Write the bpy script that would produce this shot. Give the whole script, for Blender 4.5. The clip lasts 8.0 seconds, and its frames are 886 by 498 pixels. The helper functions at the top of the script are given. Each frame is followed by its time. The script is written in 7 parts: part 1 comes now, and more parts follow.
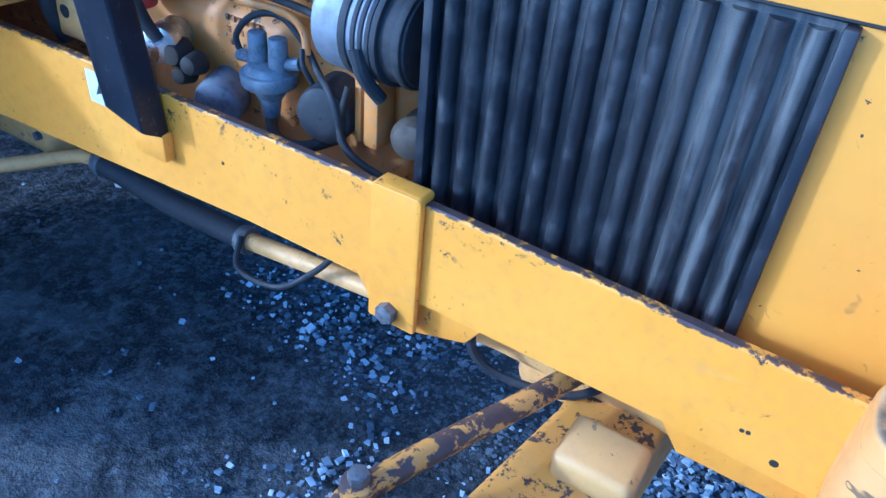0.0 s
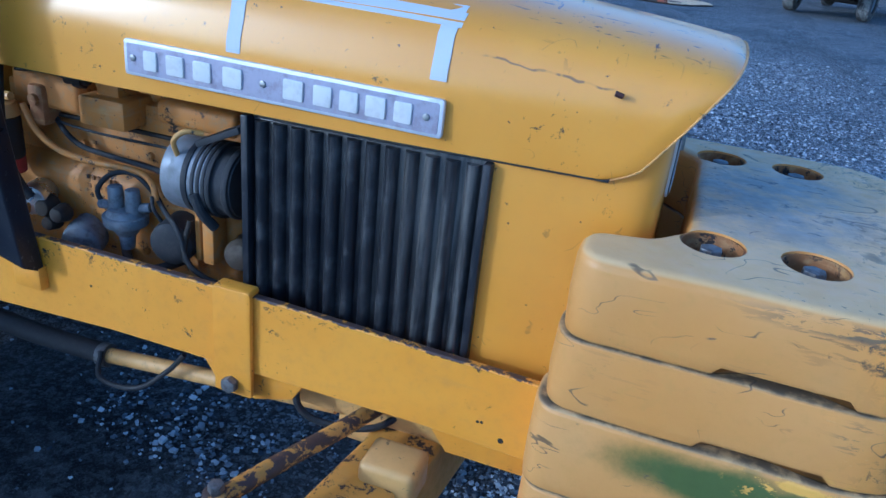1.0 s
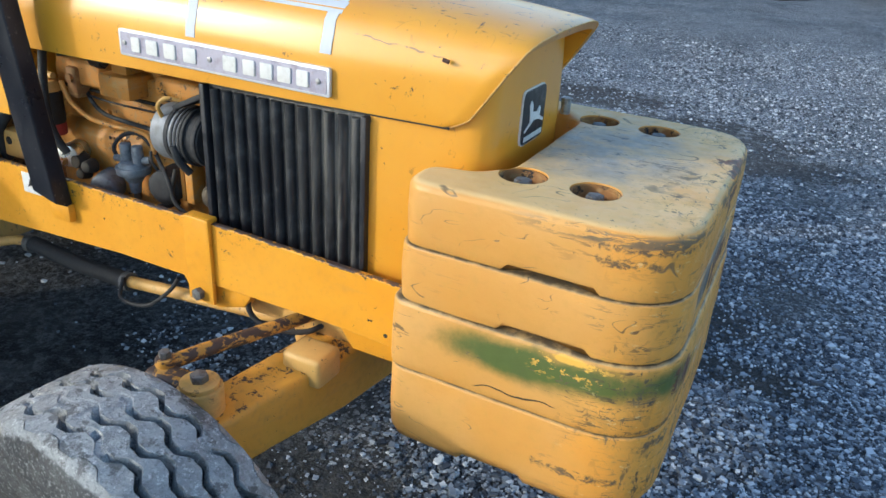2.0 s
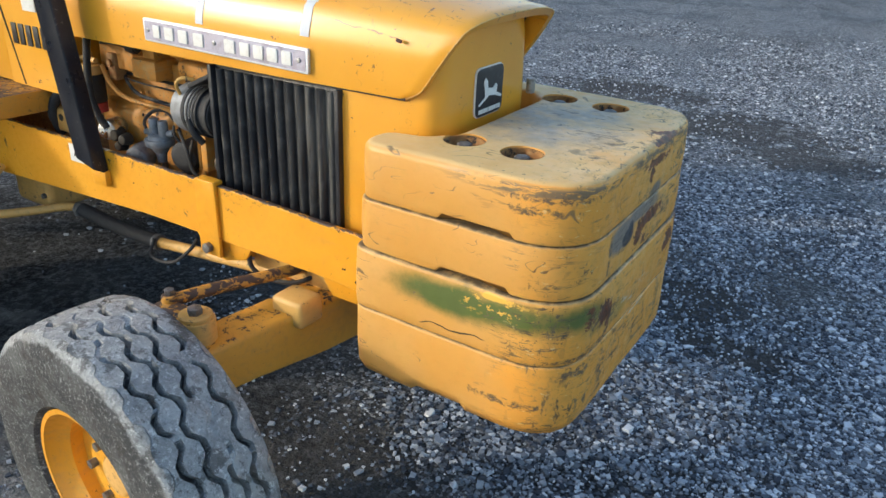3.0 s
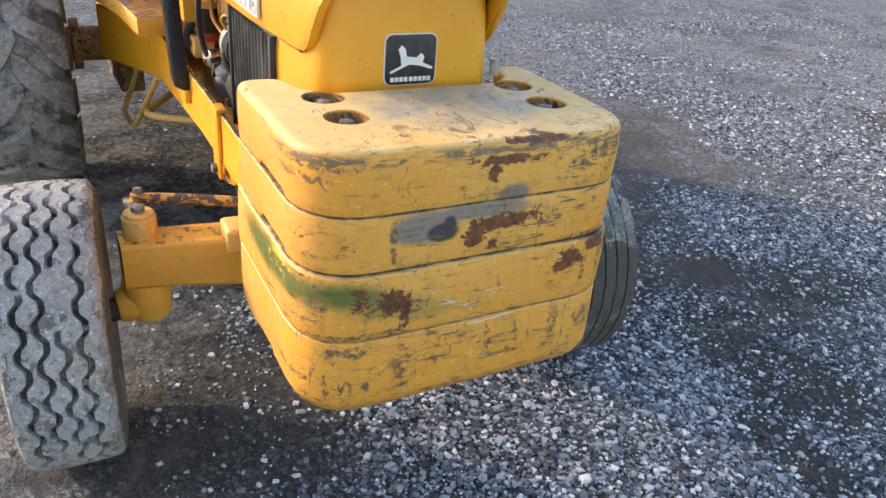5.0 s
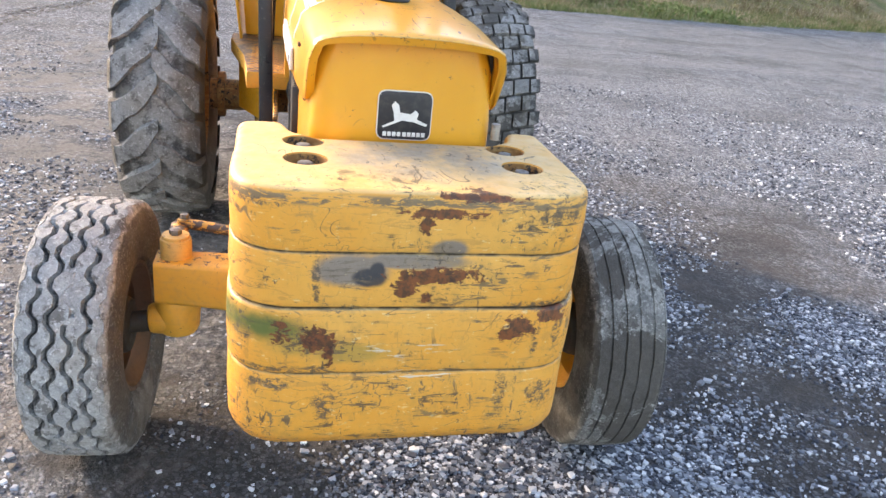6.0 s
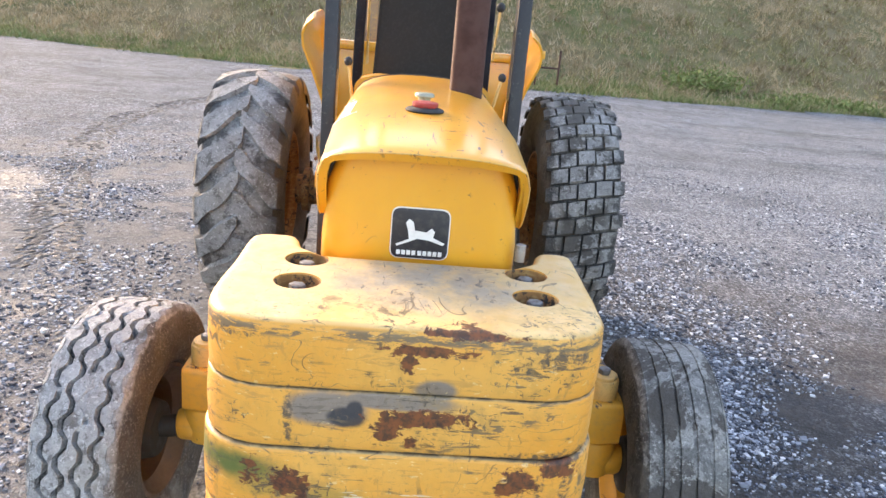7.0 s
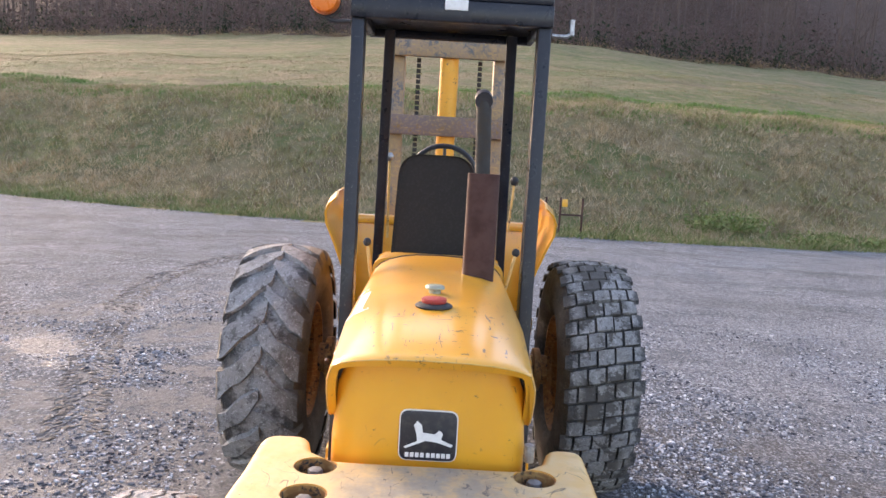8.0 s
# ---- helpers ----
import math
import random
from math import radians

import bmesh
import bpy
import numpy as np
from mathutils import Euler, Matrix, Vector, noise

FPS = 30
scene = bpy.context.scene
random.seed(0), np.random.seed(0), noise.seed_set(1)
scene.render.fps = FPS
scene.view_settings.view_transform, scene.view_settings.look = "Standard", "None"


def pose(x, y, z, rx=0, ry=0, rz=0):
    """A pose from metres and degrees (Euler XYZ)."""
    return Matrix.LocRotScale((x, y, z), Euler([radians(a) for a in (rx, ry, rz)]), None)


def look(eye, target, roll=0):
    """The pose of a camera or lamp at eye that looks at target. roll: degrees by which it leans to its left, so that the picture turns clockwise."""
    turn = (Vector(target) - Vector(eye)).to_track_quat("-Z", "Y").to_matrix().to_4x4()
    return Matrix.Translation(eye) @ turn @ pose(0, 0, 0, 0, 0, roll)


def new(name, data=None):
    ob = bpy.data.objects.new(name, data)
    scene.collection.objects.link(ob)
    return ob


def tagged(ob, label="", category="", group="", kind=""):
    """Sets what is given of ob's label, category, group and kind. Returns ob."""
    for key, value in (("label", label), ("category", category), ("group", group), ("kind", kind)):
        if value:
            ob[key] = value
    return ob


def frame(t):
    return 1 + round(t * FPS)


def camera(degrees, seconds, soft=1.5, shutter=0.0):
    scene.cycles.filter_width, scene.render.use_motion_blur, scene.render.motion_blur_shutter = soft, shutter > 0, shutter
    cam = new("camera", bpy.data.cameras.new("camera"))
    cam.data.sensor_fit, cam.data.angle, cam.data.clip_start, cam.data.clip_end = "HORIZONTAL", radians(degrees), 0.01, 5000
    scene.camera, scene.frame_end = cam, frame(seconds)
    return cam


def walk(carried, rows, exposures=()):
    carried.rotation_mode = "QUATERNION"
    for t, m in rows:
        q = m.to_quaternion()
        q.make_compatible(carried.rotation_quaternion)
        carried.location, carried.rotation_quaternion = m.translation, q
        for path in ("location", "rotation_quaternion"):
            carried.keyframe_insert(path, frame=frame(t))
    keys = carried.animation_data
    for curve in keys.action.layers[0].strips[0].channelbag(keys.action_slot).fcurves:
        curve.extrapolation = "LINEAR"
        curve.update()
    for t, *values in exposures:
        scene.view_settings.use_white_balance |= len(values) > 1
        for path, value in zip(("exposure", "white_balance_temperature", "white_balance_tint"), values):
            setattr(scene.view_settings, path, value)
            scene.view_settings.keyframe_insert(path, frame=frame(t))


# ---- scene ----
cam = camera(61.2, 8.0)
PATH = [
    (0, (-0.231, -0.996, 1.383), (-1.034, 0.408, 0.206), 5.4),
    (0.5, (-0.125, -1.182, 1.436), (-0.93, 0.396, 0.507), 6.4),
    (1, (0.012, -1.333, 1.54), (-0.53, 0.402, 0.703), 6.1),
    (1.5, (0.253, -1.425, 1.574), (-0.302, 0.357, 0.855), 4.8),
    (2, (0.54, -1.522, 1.598), (-0.246, 0.107, 0.745), 3.7),
    (2.2, (0.607, -1.547, 1.603), (-0.235, 0.053, 0.749), 3.4),
    (3.3, (1.031, -1.621, 1.612), (-0.023, -0.143, 0.772), 1.7),
    (3.5, (1.148, -1.565, 1.611), (-0.023, -0.143, 0.832), 1.8),
    (4, (1.404, -1.383, 1.616), (0.042, -0.164, 0.804), 4.0),
    (4.2, (1.448, -1.278, 1.61), (0.109, -0.075, 0.737), 4.2),
    (5.3, (1.728, -0.597, 1.602), (0.032, 0.017, 0.737), 3.9),
    (5.5, (1.803, -0.488, 1.613), (0.033, -0.041, 0.797), 3.6),
    (6, (1.796, -0.312, 1.592), (0.003, 0.133, 0.826), 6.3),
    (6.5, (1.681, -0.167, 1.594), (-0.148, 0.12, 0.836), 5.0),
    (7, (1.658, -0.044, 1.656), (-0.251, 0.071, 1.069), 5.2),
    (7.5, (1.657, -0.003, 1.752), (-0.271, 0.111, 1.229), 4.7),
    (8, (1.676, 0.001, 1.803), (-0.312, 0.011, 1.58), 3.3),
]
walk(cam, [(t, look(eye, target, roll)) for t, eye, target, roll in PATH],
     [(0.0, 1.62, 3600, 8), (0.5, 1.04, 3860, 4), (1.0, 0.62, 3980, 6), (1.5, 0.92, 4500, 1), (2.0, 1.2, 5600, 3), (3.5, 1.24, 6250, 6), (4.2, 1.44, 6520, 9), (5.5, 2.28, 7800, 18), (7.0, 2.58, 7680, 20), (7.5, 2.58, 7480, 23), (8.0, 2.20, 7350, 25)])


# ---- world, sun ----
SUN_DIR = Vector((-0.72, -0.66, 0.31)).normalized()
world = bpy.data.worlds.new("world")
scene.world = world
world.use_nodes = True
wn, wl = world.node_tree.nodes, world.node_tree.links
wn.clear()
sky = wn.new("ShaderNodeTexSky")
sky.sky_type = "NISHITA"
sky.sun_disc = False
sky.sun_elevation = math.asin(SUN_DIR.z)
sky.sun_rotation = math.atan2(SUN_DIR.x, SUN_DIR.y)
sky.altitude = 200
sky.dust_density = 2.0
bg = wn.new("ShaderNodeBackground")
bg.inputs["Strength"].default_value = 0.15
wo = wn.new("ShaderNodeOutputWorld")
wl.new(sky.outputs["Color"], bg.inputs["Color"])
wl.new(bg.outputs["Background"], wo.inputs["Surface"])
sun = new("sun", bpy.data.lights.new("sun", "SUN"))
sun.data.energy = 0.95
sun.data.angle = radians(2.0)
sun.data.color = (1.0, 0.86, 0.68)
sun.matrix_world = look(SUN_DIR * 60, (0, 0, 0))


# ---- node helpers ----
class Shader:
    """One principled material and short ways to add texture to it."""

    def __init__(self, name, rough=0.5, metal=0.0, spec=0.5, coords="Object"):
        self.mat = bpy.data.materials.new(name)
        self.mat.use_nodes = True
        self.nodes, self.links = self.mat.node_tree.nodes, self.mat.node_tree.links
        self.bsdf = self.nodes["Principled BSDF"]
        self.bsdf.inputs["Roughness"].default_value = rough
        self.bsdf.inputs["Metallic"].default_value = metal
        self.bsdf.inputs["Specular IOR Level"].default_value = spec
        self.coord = self.nodes.new("ShaderNodeTexCoord").outputs[coords]
        self.height = None

    def put(self, socket, value):
        if isinstance(value, bpy.types.NodeSocket):
            self.links.new(value, socket)
        elif isinstance(value, (tuple, list)) and len(value) == 3 and socket.type == "RGBA":
            socket.default_value = (*value, 1)
        else:
            socket.default_value = value

    def scaled(self, scale, offset=(0, 0, 0)):
        n = self.nodes.new("ShaderNodeMapping")
        self.links.new(self.coord, n.inputs["Vector"])
        n.inputs["Scale"].default_value = scale
        n.inputs["Location"].default_value = offset
        return n.outputs["Vector"]

    def noise(self, scale, detail=4, rough=0.55, distort=0.0, vector=None, colour=False):
        n = self.nodes.new("ShaderNodeTexNoise")
        self.links.new(vector or self.coord, n.inputs["Vector"])
        self.put(n.inputs["Scale"], scale)
        n.inputs["Detail"].default_value = detail
        n.inputs["Roughness"].default_value = rough
        n.inputs["Distortion"].default_value = distort
        return n.outputs["Color" if colour else "Fac"]

    def voronoi(self, scale, feature="F1", out="Distance", vector=None, randomness=1.0):
        n = self.nodes.new("ShaderNodeTexVoronoi")
        n.feature = feature
        self.links.new(vector or self.coord, n.inputs["Vector"])
        n.inputs["Scale"].default_value = scale
        n.inputs["Randomness"].default_value = randomness
        return n.outputs[out]

    def ramp(self, fac, a, b, low=0.0, high=1.0, smooth=True):
        n = self.nodes.new("ShaderNodeMapRange")
        n.interpolation_type = "SMOOTHSTEP" if smooth else "LINEAR"
        self.put(n.inputs["Value"], fac)
        for key, value in (("From Min", a), ("From Max", b), ("To Min", low), ("To Max", high)):
            n.inputs[key].default_value = value
        return n.outputs["Result"]

    def calc(self, op, a, b=0.0):
        n = self.nodes.new("ShaderNodeMath")
        n.operation = op
        self.put(n.inputs[0], a)
        self.put(n.inputs[1], b)
        return n.outputs[0]

    def mix(self, fac, a, b, blend="MIX"):
        n = self.nodes.new("ShaderNodeMix")
        n.data_type, n.blend_type = "RGBA", blend
        self.put(n.inputs["Factor"], fac)
        self.put(n.inputs[6], a)
        self.put(n.inputs[7], b)
        return n.outputs[2]

    def axis(self, name):
        n = self.nodes.new("ShaderNodeSeparateXYZ")
        self.links.new(self.coord, n.inputs[0])
        return n.outputs[name]

    def normal_axis(self, name):
        g = self.nodes.new("ShaderNodeNewGeometry")
        n = self.nodes.new("ShaderNodeSeparateXYZ")
        self.links.new(g.outputs["Normal"], n.inputs[0])
        return n.outputs[name]

    def random(self):
        return self.nodes.new("ShaderNodeObjectInfo").outputs["Random"]

    def island(self):
        return self.nodes.new("ShaderNodeNewGeometry").outputs["Random Per Island"]

    def spot(self, centre, radii, ragged=0.5, grain=30, edge=0.25):
        """A blotch round a place, with a ragged rim: 1 inside, 0 outside."""
        v = self.nodes.new("ShaderNodeVectorMath")
        v.operation = "SUBTRACT"
        self.links.new(self.coord, v.inputs[0])
        v.inputs[1].default_value = centre
        d = self.nodes.new("ShaderNodeVectorMath")
        d.operation = "DIVIDE"
        self.links.new(v.outputs[0], d.inputs[0])
        d.inputs[1].default_value = radii
        ln = self.nodes.new("ShaderNodeVectorMath")
        ln.operation = "LENGTH"
        self.links.new(d.outputs[0], ln.inputs[0])
        n = self.calc("MULTIPLY", self.calc("SUBTRACT", self.noise(grain, 5, 0.65), 0.5), ragged * 3)
        return self.ramp(self.calc("ADD", ln.outputs["Value"], n), 1 + edge, 1 - edge)

    def bump(self, height, strength=0.3, distance=0.01):
        n = self.nodes.new("ShaderNodeBump")
        n.inputs["Strength"].default_value = strength
        n.inputs["Distance"].default_value = distance
        self.put(n.inputs["Height"], height)
        if self.height is not None:
            self.links.new(self.height, n.inputs["Normal"])
        self.height = n.outputs["Normal"]
        self.links.new(self.height, self.bsdf.inputs["Normal"])

    def done(self, colour, rough=None):
        self.put(self.bsdf.inputs["Base Color"], colour)
        if rough is not None:
            self.put(self.bsdf.inputs["Roughness"], rough)
        return self.mat


# ---- materials ----
YELLOW = (0.73, 0.335, 0.020)


def paint(name, base, chips=0.66, rough=0.33, dirt=0.35, chip_colour=(0.035, 0.032, 0.035), scratches=0.0, grain=1.0, rubbed=None):
    """Machine enamel: faded in large patches, chipped to primer, a film of dust."""
    s = Shader(name)
    big = s.noise(3.5, 3)
    c = s.mix(s.ramp(big, 0.35, 0.7), base, tuple(min(1, v * f) for v, f in zip(base, (1.06, 1.12, 1.5))))
    fine = s.noise(60, 4, 0.6)
    c = s.mix(s.calc("MULTIPLY", s.ramp(fine, 0.45, 0.75), dirt), c, (0.40, 0.26, 0.11))
    streak = s.noise(1.0, 4, 0.6, vector=s.scaled((9, 9, 55)))
    c = s.mix(s.calc("MULTIPLY", s.ramp(streak, 0.55, 0.75), dirt), c, (0.5, 0.30, 0.10))
    chip = s.calc("MULTIPLY", s.ramp(s.noise(34, 6, 0.78, 0.3), chips, chips + 0.015), s.ramp(s.noise(6, 3), 0.44, 0.58))
    chip = s.calc("MAXIMUM", chip, s.ramp(s.noise(70, 4, 0.7), 0.70, 0.715))
    c = s.mix(chip, c, chip_colour)
    # rubbed paint, and on the wheels painted shade, goes dark brown
    if rubbed is not None:
        c = s.mix(rubbed(s), c, s.mix(s.noise(45, 4, 0.65), (0.035, 0.026, 0.025), (0.115, 0.07, 0.05)))
    if scratches:
        line = s.ramp(s.calc("ABSOLUTE", s.calc("SUBTRACT", s.noise(7, 2, 0.5, 1.2), 0.5)), 0.006, 0.002)
        line = s.calc("MULTIPLY", line, s.ramp(s.noise(11, 3, 0.6), 0.58, 0.64))
        c = s.mix(s.calc("MULTIPLY", line, scratches), c, (0.06, 0.05, 0.05))
    s.bump(s.calc("SUBTRACT", s.calc("MULTIPLY", s.noise(150, 2), grain), s.calc("MULTIPLY", chip, 0.6)), 0.12, 0.0015)
    s.bump(s.noise(5, 2), 0.10, 0.01) if grain else s.bump(s.noise(3, 2), 0.10, 0.012)
    return s.done(c, s.ramp(fine if grain else big, 0.3, 0.8, rough, rough + (0.25 if grain else 0.10)))


def metal(name, base, rough=0.4, metallic=1.0, scale=60, grime=(0.05, 0.04, 0.035), amount=0.5):
    s = Shader(name, rough, metallic)
    n = s.noise(scale, 5, 0.65)
    c = s.mix(s.calc("MULTIPLY", s.ramp(n, 0.45, 0.7), amount), base, grime)
    s.bump(n, 0.15, 0.003)
    return s.done(c, s.ramp(n, 0.3, 0.75, rough, min(1, rough + 0.35)))


def rubber(name, base, dust, mud=0.5, blotch=0.6, tread=0.36, share=0.5, split=(0.32, 0.62), inner=1.0, reach=0.10, caked=0.0):
    """Tyre rubber: darker side walls, a ground-off dusty tread, mud in blotches."""
    s = Shader(name, 0.8, spec=0.3)
    a, b = s.noise(9, 5, 0.65), s.noise(130, 4, 0.75)
    r = s.calc("SQRT", s.calc("ADD", s.calc("POWER", s.axis("X"), 2.0), s.calc("POWER", s.axis("Z"), 2.0)))
    r = s.calc("ADD", r, s.ramp(s.noise(14, 4, 0.7), 0.3, 0.7, -0.006, 0.006))
    worn = s.ramp(r, tread - 0.005, tread + 0.004)
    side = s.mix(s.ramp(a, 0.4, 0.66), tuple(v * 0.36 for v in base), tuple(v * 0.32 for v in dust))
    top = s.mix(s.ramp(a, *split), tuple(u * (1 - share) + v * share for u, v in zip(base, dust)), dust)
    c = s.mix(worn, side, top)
    c = s.mix(s.calc("MULTIPLY", s.ramp(b, 0.50, 0.70), mud), c, tuple(v * 1.45 for v in dust))
    c = s.mix(s.calc("MULTIPLY", s.ramp(s.noise(150, 4, 0.7, vector=s.scaled((1, 1, 1), (3, 8, 1))), 0.54, 0.64), 0.40), c, tuple(v * 0.6 for v in base))
    c = s.mix(s.calc("MULTIPLY", s.ramp(s.noise(5, 4, 0.6), 0.52, 0.66), 0.5), c, tuple(v * f for v, f in zip(dust, (0.86, 0.81, 0.73))))
    c = s.mix(s.calc("MULTIPLY", s.ramp(s.noise(17, 6, 0.75), 0.55, 0.60), blotch), c, (0.05, 0.044, 0.038))
    c = s.mix(s.calc("MULTIPLY", s.ramp(s.noise(42, 5, 0.75), 0.50, 0.62), 0.35), c, tuple(v * f for v, f in zip(base, (0.62, 0.58, 0.52))))
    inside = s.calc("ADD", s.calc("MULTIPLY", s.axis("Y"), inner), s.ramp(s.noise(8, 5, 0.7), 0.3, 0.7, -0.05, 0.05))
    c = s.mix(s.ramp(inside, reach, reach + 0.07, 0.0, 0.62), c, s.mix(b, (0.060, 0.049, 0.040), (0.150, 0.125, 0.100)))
    speck = s.noise(75, 6, 0.8)
    c = s.mix(s.calc("MULTIPLY", s.ramp(speck, 0.56, 0.62), s.calc("MULTIPLY", worn, 0.6)), c, tuple(min(1.0, v * 1.9) for v in dust))
    if caked:
        clod = s.calc("MULTIPLY", s.ramp(s.noise(4.2, 6, 0.74, 0.4), 0.485, 0.515), s.ramp(s.calc("ABSOLUTE", s.axis("Y")), 0.15, 0.09))
        c = s.mix(s.calc("MULTIPLY", clod, caked), c, s.mix(b, (0.040, 0.037, 0.034), (0.10, 0.092, 0.082)))
    s.bump(b, 0.8, 0.006)
    s.bump(speck, 0.5, 0.006)
    s.bump(a, 0.25, 0.008)
    return s.done(c)


def nearest_mark(s, marks):
    """How far, in its own radii, the closest of several ellipsoids is."""
    best = None
    for centre, radii in marks:
        v = s.nodes.new("ShaderNodeVectorMath")
        v.operation = "SUBTRACT"
        s.links.new(s.coord, v.inputs[0])
        v.inputs[1].default_value = centre
        d = s.nodes.new("ShaderNodeVectorMath")
        d.operation = "DIVIDE"
        s.links.new(v.outputs[0], d.inputs[0])
        d.inputs[1].default_value = radii
        ln = s.nodes.new("ShaderNodeVectorMath")
        ln.operation = "LENGTH"
        s.links.new(d.outputs[0], ln.inputs[0])
        best = ln.outputs["Value"] if best is None else s.calc("MINIMUM", best, ln.outputs["Value"])
    return best


def weight_paint():
    """Cast weights in thick faded yellow, with green overspray, grey primer and rust where they were struck."""
    s = Shader("weight_paint")
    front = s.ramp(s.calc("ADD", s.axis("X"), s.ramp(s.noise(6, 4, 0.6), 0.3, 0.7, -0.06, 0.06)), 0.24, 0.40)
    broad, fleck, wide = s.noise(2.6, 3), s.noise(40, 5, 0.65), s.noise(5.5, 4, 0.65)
    # side paint, its colour also darkened for the shade it stands in
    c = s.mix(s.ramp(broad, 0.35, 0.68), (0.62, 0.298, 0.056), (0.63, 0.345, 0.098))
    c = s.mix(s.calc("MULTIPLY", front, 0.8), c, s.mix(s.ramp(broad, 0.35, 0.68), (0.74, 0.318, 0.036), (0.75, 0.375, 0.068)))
    c = s.mix(s.calc("MULTIPLY", s.ramp(fleck, 0.48, 0.75), 0.35), c, (0.52, 0.29, 0.06))
    # green overspray, flaked back to yellow in places
    soft = s.calc("MULTIPLY", s.calc("SUBTRACT", s.noise(16, 5, 0.65), 0.5), 0.9)
    green = s.calc("ADD", nearest_mark(s, (((0.17, -0.40, 0.826), (0.17, 0.10, 0.040)), ((0.30, -0.37, 0.832), (0.14, 0.12, 0.036)), ((0.40, -0.30, 0.832), (0.07, 0.09, 0.032)))), soft)
    c = s.mix(s.ramp(green, 1.35, 0.55, 0.0, 0.92), c, s.mix(fleck, (0.032, 0.090, 0.018), (0.060, 0.120, 0.030)))
    flake = s.calc("MULTIPLY", s.ramp(s.noise(1.0, 5, 0.65, 0.4, s.scaled((42, 42, 75))), 0.55, 0.58), s.spot((0.265, -0.40, 0.852), (0.085, 0.08, 0.034), 0.4, 22, 0.3))
    flake = s.calc("MAXIMUM", flake, s.spot((0.265, -0.40, 0.864), (0.030, 0.05, 0.008), 0.5, 50, 0.15))
    c = s.mix(flake, c, (0.74, 0.42, 0.06))
    olive = s.calc("ADD", nearest_mark(s, (((0.43, -0.15, 0.775), (0.06, 0.075, 0.022)), ((0.42, -0.25, 0.80), (0.06, 0.07, 0.03)))), soft)
    c = s.mix(s.ramp(olive, 1.4, 0.6, 0.0, 0.55), c, (0.25, 0.21, 0.045))
    # bare grey primer across the second slab
    grey = s.calc("ADD", nearest_mark(s, (((0.43, -0.155, 0.962), (0.05, 0.075, 0.036)), ((0.43, -0.03, 0.982), (0.05, 0.115, 0.018)), ((0.43, 0.040, 1.008), (0.05, 0.040, 0.022)))), s.calc("MULTIPLY", soft, 0.55))
    c = s.mix(s.ramp(grey, 1.25, 0.75, 0.0, 0.88), c, s.mix(fleck, (0.115, 0.118, 0.118), (0.21, 0.205, 0.19)))
    blot = s.calc("ADD", nearest_mark(s, (((0.43, -0.119, 0.945), (0.05, 0.034, 0.020)), ((0.43, -0.105, 0.958), (0.05, 0.016, 0.020)))), s.calc("MULTIPLY", soft, 0.8))
    c = s.mix(s.ramp(blot, 1.25, 0.8, 0.0, 0.93), c, (0.028, 0.031, 0.038))
    # upward faces mixed paler, then to grey where it was stood on
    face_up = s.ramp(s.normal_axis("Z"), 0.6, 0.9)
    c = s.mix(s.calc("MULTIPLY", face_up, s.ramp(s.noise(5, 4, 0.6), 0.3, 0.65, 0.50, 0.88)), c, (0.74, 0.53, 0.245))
    worn = s.calc("MULTIPLY", face_up, s.spot((0.17, 0.02, 1.13), (0.17, 0.22, 0.1), 0.5, 7, 0.5))
    c = s.mix(s.calc("MULTIPLY", worn, s.ramp(s.noise(13, 5, 0.7), 0.34, 0.60, 0.40, 0.94)), c, s.mix(fleck, (0.22, 0.21, 0.185), (0.38, 0.355, 0.30)))
    c = s.mix(s.calc("MULTIPLY", worn, s.ramp(s.noise(1.0, 5, 0.7, 0.8, s.scaled((22, 50, 40), (2, 6, 0))), 0.60, 0.64)), c, (0.13, 0.125, 0.115))
    # scuffs: short dark scratches along and across, in patches, thickest on the front
    zone = s.ramp(wide, 0.46, 0.58)
    along = s.ramp(s.noise(1.0, 5, 0.68, 0.5, s.scaled((15, 15, 100))), 0.572, 0.592)
    across = s.ramp(s.noise(1.0, 5, 0.7, 0.5, s.scaled((52, 52, 24), (3, 1, 5))), 0.595, 0.615)
    speck = s.ramp(s.noise(70, 5, 0.74, 0.3), 0.615, 0.635)
    hair = s.ramp(s.calc("ABSOLUTE", s.calc("SUBTRACT", s.noise(1.0, 2, 0.5, 1.4, s.scaled((5, 5, 13), (1, 3, 8))), 0.5)), 0.0065, 0.002)
    hair = s.calc("MULTIPLY", hair, s.ramp(s.noise(8, 3, 0.6), 0.51, 0.57))
    grimy = s.calc("MULTIPLY", s.calc("MULTIPLY", front, zone), s.ramp(s.noise(26, 5, 0.7), 0.42, 0.66, 0.0, 0.45))
    c = s.mix(grimy, c, (0.33, 0.20, 0.055))
    scuff = s.calc("MAXIMUM", s.calc("MAXIMUM", along, across), speck)
    scuff = s.calc("MULTIPLY", scuff, s.calc("MULTIPLY", front, s.ramp(zone, 0, 1, 0.22, 1.0)))
    side = s.calc("MULTIPLY", s.calc("MAXIMUM", along, speck), s.calc("MULTIPLY", s.ramp(s.noise(4.5, 3), 0.54, 0.64), s.ramp(s.axis("X"), 0.05, 0.30, 0.15, 0.9)))
    scuff = s.calc("MAXIMUM", s.calc("MAXIMUM", scuff, side), s.calc("MULTIPLY", hair, 0.9))
    c = s.mix(s.calc("MULTIPLY", scuff, 0.85), c, s.mix(s.ramp(s.noise(18, 3), 0.35, 0.65), (0.045, 0.038, 0.032), (0.155, 0.115, 0.065)))
